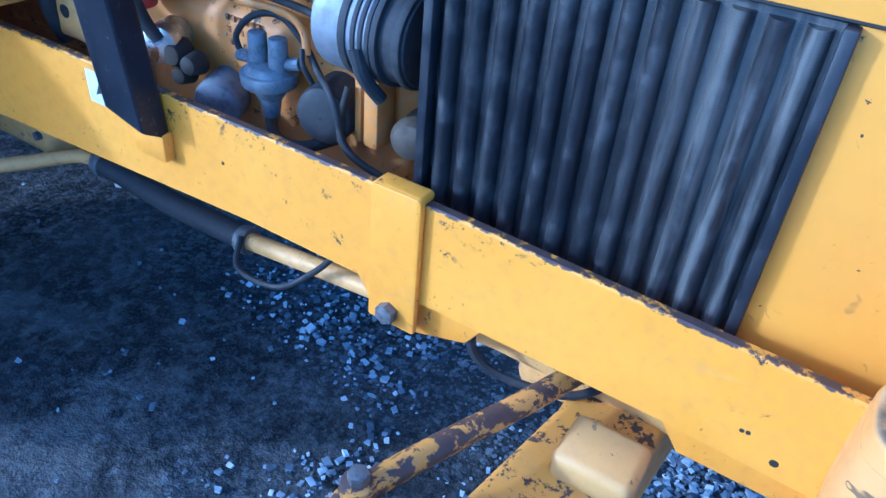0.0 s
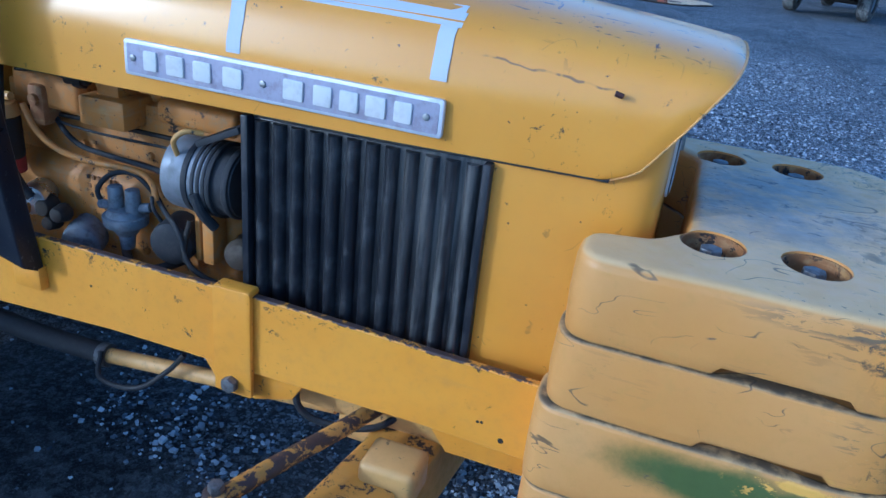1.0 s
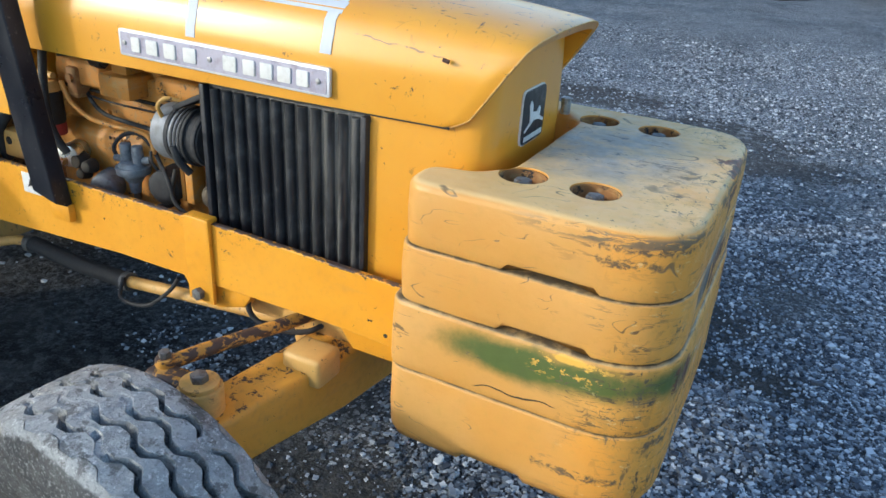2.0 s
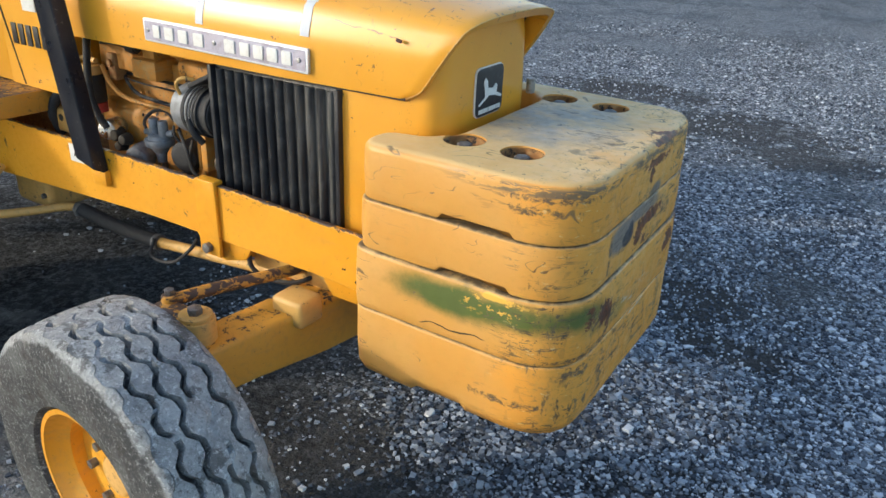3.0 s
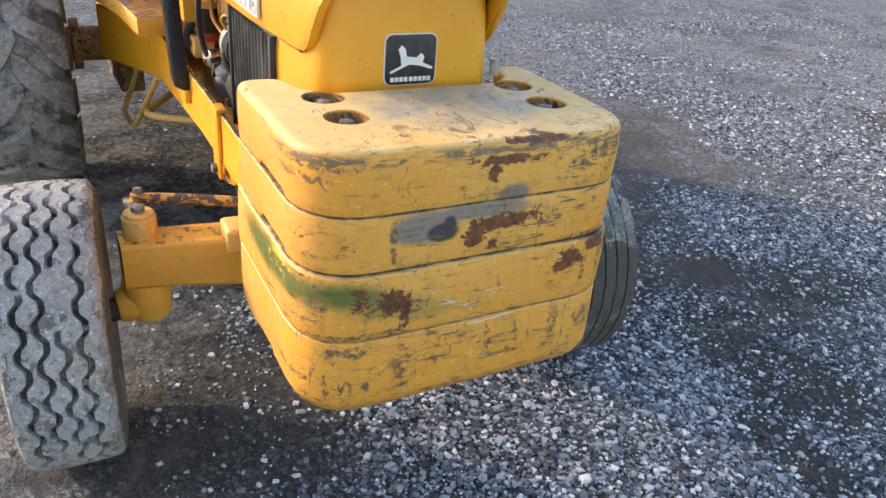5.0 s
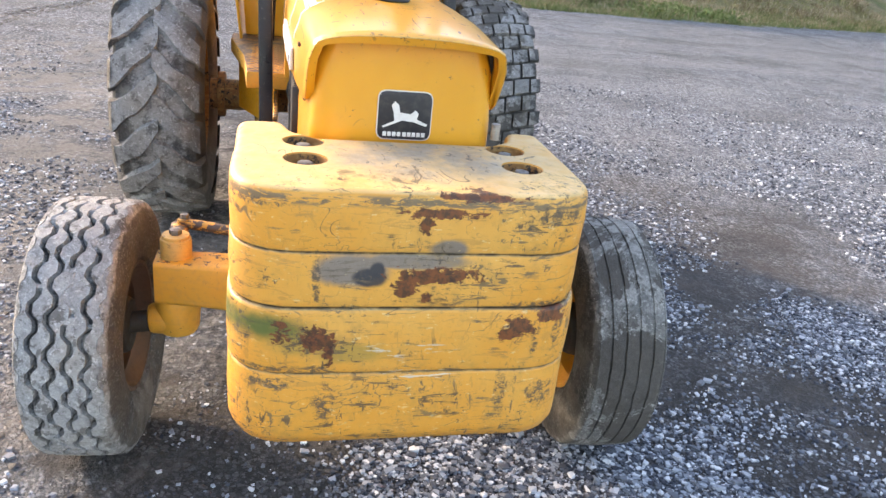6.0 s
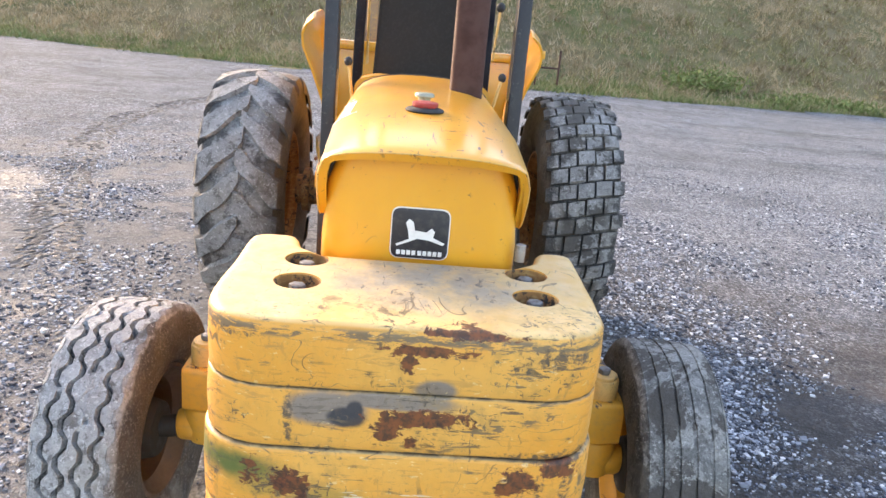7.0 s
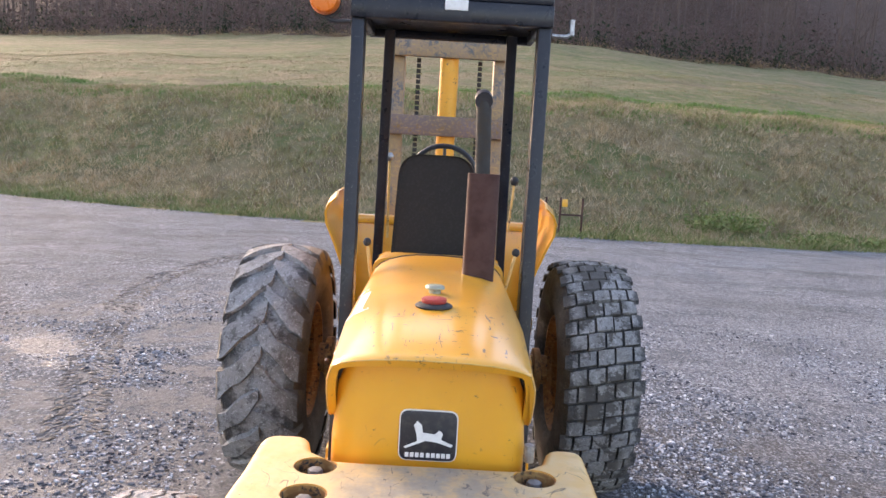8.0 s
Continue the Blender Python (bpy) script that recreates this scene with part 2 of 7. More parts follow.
    # pale streaks on the front, a sheen painted into the colour
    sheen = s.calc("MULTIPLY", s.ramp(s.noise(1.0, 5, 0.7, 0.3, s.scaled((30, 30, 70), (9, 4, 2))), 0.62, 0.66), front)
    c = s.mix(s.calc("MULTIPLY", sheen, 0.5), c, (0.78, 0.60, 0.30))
    # chipped line under the rounded upper rim
    rim = s.calc("MULTIPLY", s.ramp(s.calc("ABSOLUTE", s.calc("SUBTRACT", s.axis("Z"), 1.108)), 0.015, 0.005), s.ramp(s.noise(1.0, 5, 0.7, 0.4, s.scaled((14, 14, 70), (1, 7, 3))), 0.48, 0.53))
    rim = s.calc("MULTIPLY", rim, s.ramp(s.axis("X"), 0.08, 0.25))
    c = s.mix(s.calc("MULTIPLY", rim, 0.85), c, s.mix(fleck, (0.05, 0.046, 0.04), (0.17, 0.14, 0.09)))
    # grime in the joints
    for z in (0.9985, 0.8765, 0.7245):
        joint = s.ramp(s.calc("ABSOLUTE", s.calc("SUBTRACT", s.axis("Z"), z)), 0.0055, 0.001)
        c = s.mix(s.calc("MULTIPLY", joint, s.ramp(s.noise(28, 4, 0.6), 0.35, 0.6, 0.35, 0.9)), c, (0.07, 0.06, 0.045))
    # smeared dark marks, upright and lying
    smear = s.calc("MULTIPLY", s.calc("SUBTRACT", s.noise(1.0, 5, 0.72, 0.5, s.scaled((48, 48, 40), (4, 4, 4))), 0.5), 3.4)
    upright = (((0.43, -0.226, 0.945), (0.05, 0.008, 0.055)), ((0.43, -0.200, 0.650), (0.05, 0.020, 0.045)), ((0.43, 0.190, 0.665), (0.05, 0.014, 0.050)), ((0.42, 0.290, 0.655), (0.06, 0.040, 0.030)), ((0.38, -0.345, 0.805), (0.03, 0.030, 0.045)), ((0.40, 0.305, 0.81), (0.05, 0.012, 0.060)), ((0.43, 0.255, 0.80), (0.05, 0.010, 0.040)), ((0.40, -0.31, 0.70), (0.06, 0.05, 0.016)))
    lying = (((0.42, -0.250, 0.805), (0.06, 0.045, 0.028)), ((0.41, 0.265, 0.880), (0.06, 0.085, 0.013)), ((0.43, 0.195, 1.067), (0.05, 0.020, 0.012)), ((0.42, 0.265, 1.085), (0.06, 0.050, 0.018)), ((0.33, -0.36, 1.070), (0.07, 0.06, 0.010)), ((0.36, -0.35, 1.095), (0.09, 0.08, 0.009)), ((0.43, -0.29, 0.735), (0.05, 0.09, 0.008)), ((0.30, -0.38, 0.62), (0.09, 0.06, 0.010)))
    dark = s.ramp(s.calc("ADD", s.calc("MINIMUM", nearest_mark(s, upright), nearest_mark(s, lying)), smear), 1.25, 0.70, 0.0, 0.9)
    broken = s.noise(1.0, 6, 0.78, 0.8, s.scaled((44, 44, 85), (8, 2, 3)))
    dark = s.calc("MULTIPLY", dark, s.ramp(broken, 0.44, 0.53))
    c = s.mix(dark, c, s.mix(fleck, (0.035, 0.030, 0.027), (0.13, 0.10, 0.065)))
    crack = s.calc("ADD", s.calc("SUBTRACT", s.axis("Z"), 0.752), s.ramp(s.noise(9, 2, 0.5), 0.3, 0.7, -0.014, 0.014))
    crack = s.calc("MULTIPLY", s.ramp(s.calc("ABSOLUTE", crack), 0.0028, 0.0012), s.spot((0.165, -0.40, 0.752), (0.085, 0.05, 0.03), 0.05, 10, 0.1))
    c = s.mix(crack, c, (0.05, 0.035, 0.02))
    # rust, streaked along the blows
    jag = s.calc("MULTIPLY", s.calc("SUBTRACT", s.noise(1.0, 6, 0.70, 0.6, s.scaled((34, 34, 66), (2, 5, 7))), 0.5), 3.6)
    rust_a = (((0.43, 0.012, 1.086), (0.06, 0.070, 0.009)), ((0.43, -0.013, 1.060), (0.06, 0.014, 0.016)), ((0.43, 0.020, 0.950), (0.06, 0.085, 0.017)), ((0.43, -0.045, 0.925), (0.06, 0.026, 0.022)), ((0.43, 0.000, 0.900), (0.06, 0.014, 0.010)), ((0.43, -0.222, 0.808), (0.05, 0.034, 0.026)), ((0.43, -0.195, 0.780), (0.05, 0.012, 0.034)))
    rust_b = (((0.42, 0.214, 0.832), (0.06, 0.030, 0.026)), ((0.41, 0.285, 0.858), (0.06, 0.040, 0.022)), ((0.43, 0.180, 0.815), (0.05, 0.018, 0.018)), ((0.40, -0.29, 0.822), (0.05, 0.02, 0.035)), ((0.435, 0.10, 1.120), (0.05, 0.07, 0.008)))
    rust = s.ramp(s.calc("ADD", s.calc("MINIMUM", nearest_mark(s, rust_a), nearest_mark(s, rust_b)), jag), 1.12, 0.95)
    c = s.mix(s.calc("MULTIPLY", rust, 0.95), c, s.mix(s.ramp(s.noise(50, 4, 0.7), 0.36, 0.62), (0.040, 0.017, 0.013), (0.185, 0.052, 0.016)))
    # bright scrapes low on the front
    scrape = s.calc("MULTIPLY", s.ramp(s.noise(1.0, 4, 0.6, 0.6, s.scaled((16, 16, 120), (6, 1, 2))), 0.57, 0.60), s.ramp(nearest_mark(s, (((0.43, 0.01, 0.783), (0.05, 0.07, 0.012)), ((0.43, -0.085, 0.77), (0.05, 0.05, 0.030)), ((0.43, 0.0, 0.72), (0.05, 0.08, 0.016)))), 1.2, 0.7))
    c = s.mix(s.calc("MULTIPLY", scrape, 0.8), c, (0.62, 0.58, 0.50))
    s.bump(s.calc("SUBTRACT", s.noise(55, 4, 0.6), s.calc("MULTIPLY", s.calc("MAXIMUM", scuff, rust), 0.8)), 0.25, 0.004)
    s.bump(s.noise(9, 3), 0.30, 0.012)
    return s.done(c, s.ramp(s.noise(30, 4), 0.3, 0.7, 0.38, 0.6))


def hood_marks(s):
    """Scratches over the front of the hood's crown and chips along its lip."""
    lines = s.ramp(s.noise(1.0, 4, 0.65, 0.6, s.scaled((14, 75, 40))), 0.63, 0.655)
    cross = s.ramp(s.noise(1.0, 4, 0.65, 0.6, s.scaled((70, 18, 40), (5, 2, 1))), 0.645, 0.665)
    crown = s.spot((-0.14, 0.03, 1.39), (0.26, 0.24, 0.06), 0.5, 9, 0.5)
    # dent in the flank, its shading drawn as a thin dark line
    bend = s.calc("ADD", s.calc("SUBTRACT", s.axis("Z"), s.ramp(s.axis("X"), -0.30, -0.09, 1.338, 1.319, False)), s.ramp(s.noise(14, 2), 0.3, 0.7, -0.005, 0.005))
    crease = s.calc("MULTIPLY", s.ramp(s.calc("ABSOLUTE", bend), 0.0022, 0.0008), s.spot((-0.20, -0.26, 1.33), (0.11, 0.06, 0.03), 0.1, 12, 0.1))
    crease = s.calc("MULTIPLY", crease, s.ramp(s.noise(30, 3), 0.42, 0.5, 0.1, 0.7))
    return s.calc("MAXIMUM", crease, s.calc("MULTIPLY", s.calc("MAXIMUM", lines, cross), crown))


def deck_wear(s):
    """Paint walked off the top of the deck."""
    return s.calc("MULTIPLY", s.ramp(s.normal_axis("Z"), 0.7, 0.9), s.ramp(s.noise(9, 5, 0.7), 0.36, 0.54, 0.35, 0.92))


M_HOOD = paint("hood_paint", YELLOW, 0.64, 0.33, 0.05, scratches=0.3, grain=0.0, rubbed=hood_marks)
coat = M_HOOD.node_tree.nodes["Principled BSDF"]
coat.inputs["Coat Weight"].default_value = 0.6
coat.inputs["Coat Roughness"].default_value = 0.16
M_RAIL = paint("rail_paint", (0.74, 0.326, 0.016), 0.605, 0.34, 0.14)
M_WORN = paint("worn_paint", (0.64, 0.36, 0.085), 0.59, 0.45, 0.5)
M_ENGINE = paint("engine_paint", (0.52, 0.22, 0.03), 0.58, 0.5, 0.9, (0.03, 0.02, 0.015))


def rail_top(s):
    """Paint gone along the rail's upper edge, in a ragged line."""
    line = s.calc("ADD", s.ramp(s.axis("X"), -0.62, -0.11, 0.866, 0.850, False), s.ramp(s.axis("X"), -2.45, -0.62, 0.006, 0.0, False))
    below = s.calc("SUBTRACT", line, s.axis("Z"))
    ragged = s.calc("ADD", below, s.ramp(s.noise(30, 5, 0.7), 0.3, 0.7, 0.000, 0.0075))
    edge = s.ramp(ragged, 0.0065, 0.0045)
    scab = s.calc("MULTIPLY", s.ramp(below, 0.045, 0.004), s.calc("MULTIPLY", s.ramp(s.noise(70, 5, 0.7), 0.59, 0.61), s.ramp(s.noise(5, 3), 0.52, 0.60)))
    return s.calc("MAXIMUM", edge, scab)


def beam_top(s):
    """Bare metal along the upper edges of the axle beam."""
    high = s.calc("ADD", s.axis("Z"), s.ramp(s.noise(28, 5, 0.7), 0.3, 0.7, -0.024, 0.024))
    return s.calc("MULTIPLY", s.ramp(high, 0.611, 0.617), s.ramp(s.noise(60, 4, 0.7), 0.46, 0.52))


def shade_mud_inside(side, amount):
    """Dark brown over a wheel's inner half: dried mud with the shade painted in."""
    def mask(s):
        y = s.calc("ADD", s.calc("MULTIPLY", s.axis("Y"), side), s.ramp(s.noise(12, 4, 0.7), 0.3, 0.7, -0.03, 0.03))
        return s.calc("MULTIPLY", s.ramp(y, -0.02, 0.01), amount)
    return mask


# inner shade painted strongly on the near wheel, lightly on the lit far one
M_WHEEL = paint("wheel_paint", (0.74, 0.34, 0.020), 0.605, 0.34, 0.25, rubbed=shade_mud_inside(1.0, 0.97))
M_WHEEL_FAR = paint("wheel_paint_far", (0.74, 0.34, 0.020), 0.605, 0.34, 0.25, rubbed=shade_mud_inside(-1.0, 0.35))
M_BEAM = paint("axle_paint", (0.69, 0.335, 0.035), 0.65, 0.42, 0.30, rubbed=beam_top)
M_CHIPPED = paint("chipped_paint", (0.56, 0.275, 0.035), 0.56, 0.5, 0.5, (0.045, 0.032, 0.028), rubbed=lambda s: s.ramp(s.noise(1.0, 5, 0.7, 0.5, s.scaled((26, 26, 40))), 0.46, 0.51))
M_FRAME = paint("frame_paint", (0.74, 0.328, 0.016), 0.615, 0.34, 0.12, rubbed=rail_top)
M_MAST = paint("mast_paint", (0.27, 0.175, 0.085), 0.50, 0.5, 0.8, (0.11, 0.105, 0.105))
M_MASTBAR = paint("mastbar_paint", (0.15, 0.10, 0.075), 0.54, 0.5, 0.6, (0.22, 0.12, 0.04))
M_WEIGHT = weight_paint()
M_BLACK = metal("black_paint", (0.016, 0.018, 0.024), 0.32, 0.0, 40, (0.05, 0.05, 0.055), 0.5)
def grille_paint():
    s = Shader("grille_black", 0.34)
    n = s.noise(22, 5, 0.65)
    c = s.mix(s.calc("MULTIPLY", s.ramp(n, 0.45, 0.72), 0.5), (0.014, 0.015, 0.019), (0.10, 0.10, 0.10))
    # sun sheen on the forward ribs, painted as pale grey streaks
    lightened = s.calc("MULTIPLY", s.ramp(s.axis("X"), -0.50, -0.30), s.ramp(s.noise(1.0, 4, 0.6, vector=s.scaled((60, 5, 4))), 0.42, 0.62, 0.1, 0.9))
    c = s.mix(lightened, c, (0.125, 0.120, 0.110))
    s.bump(s.calc("SINE", s.calc("MULTIPLY", s.axis("Z"), 1900.0)), 0.14, 0.0006)
    s.bump(n, 0.12, 0.002)
    return s.done(c, s.ramp(n, 0.3, 0.75, 0.28, 0.6))


def post_paint():
    s = Shader("post_paint", 0.3, spec=0.35)
    n = s.noise(7, 4, 0.6)
    c = s.mix(s.ramp(n, 0.4, 0.7), (0.010, 0.012, 0.019), (0.022, 0.024, 0.032))
    c = s.mix(s.calc("MULTIPLY", s.ramp(s.noise(95, 5, 0.7), 0.62, 0.65), 0.6), c, (0.11, 0.10, 0.095))
    s.bump(s.noise(140, 3), 0.1, 0.001)
    return s.done(c, s.ramp(n, 0.3, 0.7, 0.25, 0.45))


M_GRILLE = grille_paint()
M_POST = post_paint()
M_ALTERNATOR = metal("cast_aluminium", (0.27, 0.285, 0.31), 0.5, 0.65, 35, (0.22, 0.21, 0.20), 0.45)
M_GRIME = paint("grimy_paint", (0.26, 0.115, 0.03), 0.54, 0.6, 0.9, (0.03, 0.022, 0.018))
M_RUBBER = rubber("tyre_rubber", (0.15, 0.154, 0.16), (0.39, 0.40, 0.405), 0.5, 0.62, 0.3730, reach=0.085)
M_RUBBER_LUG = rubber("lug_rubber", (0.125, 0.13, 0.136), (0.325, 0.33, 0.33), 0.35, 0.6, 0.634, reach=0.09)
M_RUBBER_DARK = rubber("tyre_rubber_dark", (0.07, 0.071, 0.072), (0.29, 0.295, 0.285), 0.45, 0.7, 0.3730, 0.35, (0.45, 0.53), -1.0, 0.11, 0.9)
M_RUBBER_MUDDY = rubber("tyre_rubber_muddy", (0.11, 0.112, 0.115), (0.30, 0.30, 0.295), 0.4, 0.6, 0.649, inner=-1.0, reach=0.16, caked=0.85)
M_HOSE = metal("hose_rubber", (0.022, 0.023, 0.026), 0.6, 0.0, 50, (0.07, 0.065, 0.06), 0.6)
M_STEEL = metal("steel", (0.42, 0.43, 0.44), 0.35, 1.0, 50, (0.16, 0.13, 0.10), 0.5)
M_CHROME = metal("bright_metal", (0.72, 0.73, 0.75), 0.18, 1.0, 30, (0.4, 0.4, 0.4), 0.3)
M_BOLT = metal("dull_bolt", (0.20, 0.20, 0.20), 0.5, 0.7, 70, (0.10, 0.07, 0.05), 0.6)
M_CASTGREY = metal("cast_grey", (0.20, 0.22, 0.25), 0.55, 0.3, 50, (0.06, 0.06, 0.06), 0.5)
M_RUST = metal("rusted_pipe", (0.060, 0.024, 0.019), 0.62, 0.1, 14, (0.042, 0.020, 0.017), 0.6)
# dark for oily parts, and for shade painted on hub backs and spindles
M_DARK = metal("oil_and_shade_dark", (0.022, 0.020, 0.018), 0.6, 0.0, 30, (0.06, 0.045, 0.03), 0.6)
M_VINYL = metal("seat_vinyl", (0.012, 0.010, 0.010), 0.62, 0.0, 90, (0.03, 0.028, 0.026), 0.6)
M_DECK = paint("deck_paint", (0.62, 0.29, 0.03), 0.57, 0.5, 0.4, (0.05, 0.04, 0.03), rubbed=deck_wear)
M_RED = metal("red_plastic", (0.34, 0.028, 0.022), 0.45, 0.0, 60, (0.16, 0.06, 0.04), 0.5)
M_WHITE = metal("white_decal", (0.72, 0.72, 0.70), 0.5, 0.0, 60, (0.5, 0.48, 0.45), 0.4)
M_TAPE = metal("tape", (0.60, 0.62, 0.66), 0.6, 0.0, 40, (0.6, 0.6, 0.6), 0.3)
M_DECAL = metal("dark_decal", (0.018, 0.020, 0.026), 0.35, 0.0, 50, (0.10, 0.09, 0.08), 0.4)
M_AMBER = metal("amber_lens", (0.75, 0.18, 0.02), 0.2, 0.0, 30, (0.6, 0.1, 0.01), 0.3)


# ---- mesh helpers ----
def part(name, bm, material, parent=None, label="", angle=35):
    bmesh.ops.recalc_face_normals(bm, faces=bm.faces)
    me = bpy.data.meshes.new(name)
    bm.to_mesh(me)
    bm.free()
    me.polygons.foreach_set("use_smooth", [True] * len(me.polygons))
    me.set_sharp_from_angle(angle=radians(angle))
    me.materials.append(material)
    ob = new(name, me)
    if parent is not None:
        ob.parent = parent
    if label:
        ob["label"] = label
    return ob


def bevelled(bm, verts, width, segments=2):
    if width > 0:
        edges = list({e for v in verts for e in v.link_edges})
        bmesh.ops.bevel(bm, geom=edges, offset=width, segments=segments, affect="EDGES", profile=0.5, clamp_overlap=True)


def box(bm, lo, hi, bevel=0.004, m=None, segments=2):
    """A box between two corners, its edges rounded; m turns it about the world's origin."""
    d = [b - a for a, b in zip(lo, hi)]
    made = bmesh.ops.create_cube(bm, size=1, matrix=Matrix.Translation([(a + b) / 2 for a, b in zip(lo, hi)]) @ Matrix.Diagonal((*d, 1)))["verts"]
    if m is not None:
        bmesh.ops.transform(bm, matrix=m, verts=made)
    bevelled(bm, made, bevel, segments)
    return bm


def rod(bm, a, b, r, r2=None, seg=16, bevel=0.0):
    a, b = Vector(a), Vector(b)
    turn = (b - a).to_track_quat("Z", "Y").to_matrix().to_4x4()
    made = bmesh.ops.create_cone(bm, cap_ends=True, segments=seg, radius1=r, radius2=r if r2 is None else r2, depth=(b - a).length, matrix=Matrix.Translation((a + b) / 2) @ turn)["verts"]
    if bevel:
        caps = [f for f in {f for v in made for f in v.link_faces} if len(f.verts) > 4]
        bmesh.ops.bevel(bm, geom=list({e for f in caps for e in f.edges}), offset=bevel, segments=2, affect="EDGES", profile=0.5)
    return bm


def ball(bm, c, r, scale=(1, 1, 1), seg=16):
    bmesh.ops.create_uvsphere(bm, u_segments=seg, v_segments=seg // 2 + 2, radius=r, matrix=Matrix.Translation(c) @ Matrix.Diagonal((*scale, 1)))
    return bm


def smooth_path(points, steps=6):
    """A soft curve through the points."""
    p = [Vector(q) for q in points]
    p = [p[0] * 2 - p[1]] + p + [p[-1] * 2 - p[-2]]
    out = []
    for i in range(1, len(p) - 2):
        for k in range(steps):
            t = k / steps
            a, b, c, d = p[i - 1], p[i], p[i + 1], p[i + 2]
            out.append(0.5 * (2 * b + (c - a) * t + (2 * a - 5 * b + 4 * c - d) * t * t + (3 * b - a - 3 * c + d) * t ** 3))
    return out + [p[-2]]


def hose(bm, points, r, seg=10, steps=6, straight=False):
    path = [Vector(q) for q in points] if straight else smooth_path(points, steps)
    rings, side = [], Vector((0, 0, 1))
    for i, p in enumerate(path):
        d = (path[min(i + 1, len(path) - 1)] - path[max(i - 1, 0)]).normalized()
        side = side - d * side.dot(d)
        side = (side if side.length > 0.05 else d.orthogonal()).normalized()
        up = d.cross(side)
        rings.append([bm.verts.new(p + (side * math.cos(a) + up * math.sin(a)) * r) for a in (math.tau * k / seg for k in range(seg))])
    for a, b in zip(rings, rings[1:]):
        for k in range(seg):
            bm.faces.new((a[k], a[(k + 1) % seg], b[(k + 1) % seg], b[k]))
    bm.faces.new(rings[0][::-1])
    bm.faces.new(rings[-1])
    return bm


def loft(bm, rings, closed=True, caps=True):
    vs = [[bm.verts.new(p) for p in ring] for ring in rings]
    n = len(vs[0])
    for a, b in zip(vs, vs[1:]):
        for k in range(n if closed else n - 1):
            bm.faces.new((a[k], a[(k + 1) % n], b[(k + 1) % n], b[k]))
    if caps and closed:
        bm.faces.new(vs[0][::-1])
        bm.faces.new(vs[-1])
    return vs


def slab(bm, outline, axis, a, b, bevel=0.003):
    """A plate: a 2D outline given thickness along one axis (0 x, 1 y, 2 z)."""
    def place(p, h):
        q = list(p)
        q.insert(axis, h)
        return bm.verts.new(q)
    lo, hi = [place(p, a) for p in outline], [place(p, b) for p in outline]
    n = len(lo)
    faces = [bm.faces.new(lo), bm.faces.new(hi[::-1])] + [bm.faces.new((lo[k], lo[(k + 1) % n], hi[(k + 1) % n], hi[k])) for k in range(n)]
    if bevel:
        bmesh.ops.recalc_face_normals(bm, faces=faces)
        rim = list({e for f in faces[:2] for e in f.edges})
        bmesh.ops.bevel(bm, geom=rim, offset=bevel, segments=2, affect="EDGES", profile=0.5, clamp_overlap=True)
    return bm


def rounded(points, radius, steps=5):
    """A closed 2D outline with its corners rounded; radius may be a list."""
    n, out = len(points), []
    for i, p in enumerate(points):
        r = radius[i] if isinstance(radius, (list, tuple)) else radius
        p = Vector(p)
        a, b = Vector(points[i - 1]) - p, Vector(points[(i + 1) % n]) - p
        if r <= 0:
            out.append(tuple(p))
            continue
        half = a.angle(b) / 2
        cut = min(r / math.tan(half), a.length * 0.49, b.length * 0.49)
        s, e = p + a.normalized() * cut, p + b.normalized() * cut
        for k in range(steps + 1):
            t = k / steps
            out.append(tuple(s * (1 - t) ** 2 + p * 2 * t * (1 - t) + e * t * t))
    return out


def revolve(bm, profile, seg, wobble=None):
    """Turns a closed profile of (y, r) about the y axis."""
    rings = []
    for i in range(seg):
        a = math.tau * i / seg
        ring = []
        for k, (y, r) in enumerate(profile):
            if wobble:
                y, r = wobble(k, i, y, r)
            ring.append(bm.verts.new((r * math.cos(a), y, r * math.sin(a))))
        rings.append(ring)
    n = len(profile)
    for i in range(seg):
        a, b = rings[i], rings[(i + 1) % seg]
        for k in range(n):
            bm.faces.new((a[k], a[(k + 1) % n], b[(k + 1) % n], b[k]))
    return bm


def thing(name, label, category, place=(0, 0, 0), group="", kind=""):
    ob = new(name)
    ob.location = place
    return tagged(ob, label, category, group, kind)


# ---- ground ----
def edge_x(y):
    return -19.4 - 0.012 * (y - 4) ** 2 if abs(y - 4) < 22 else -19.4 - 0.012 * 484 - 0.3 * (abs(y - 4) - 22)


def ground_z(x, y):
    """Flat yard; a grass bank along its edge, and a field that climbs behind it."""
    d = edge_x(y) - x
    z = 0.012 * noise.noise((x * 0.9, y * 0.9, 0)) + 0.03 * noise.noise((x * 0.23, y * 0.23, 4)) if -5 < d < 0 or d <= -5 else 0.0
    if abs(x) < 4.5 and abs(y) < 3.5:
        z *= 0.35
    if d > 0:
        t = min(d / 12.0, 1)
        z += 4.7 * t * t * (3 - 2 * t) + 0.35 * noise.noise((x * 0.25, y * 0.25, 7)) * t
        if d > 12:
            z += 0.205 * (min(d, 90) - 12) + 0.5 * noise.noise((x * 0.05, y * 0.05, 2))
        if d > 90:
            z += 0.52 * (min(d, 200) - 90)
    return z - 0.03


def graded(lo, hi, near_lo, near_hi, step, grow=1.13):
    out = list(np.arange(near_lo, near_hi + step / 2, step))
    s = step
    while out[-1] < hi:
        s *= grow
        out.append(out[-1] + s)
    s = step
    while out[0] > lo:
        s *= grow
        out.insert(0, out[0] - s)
    return out


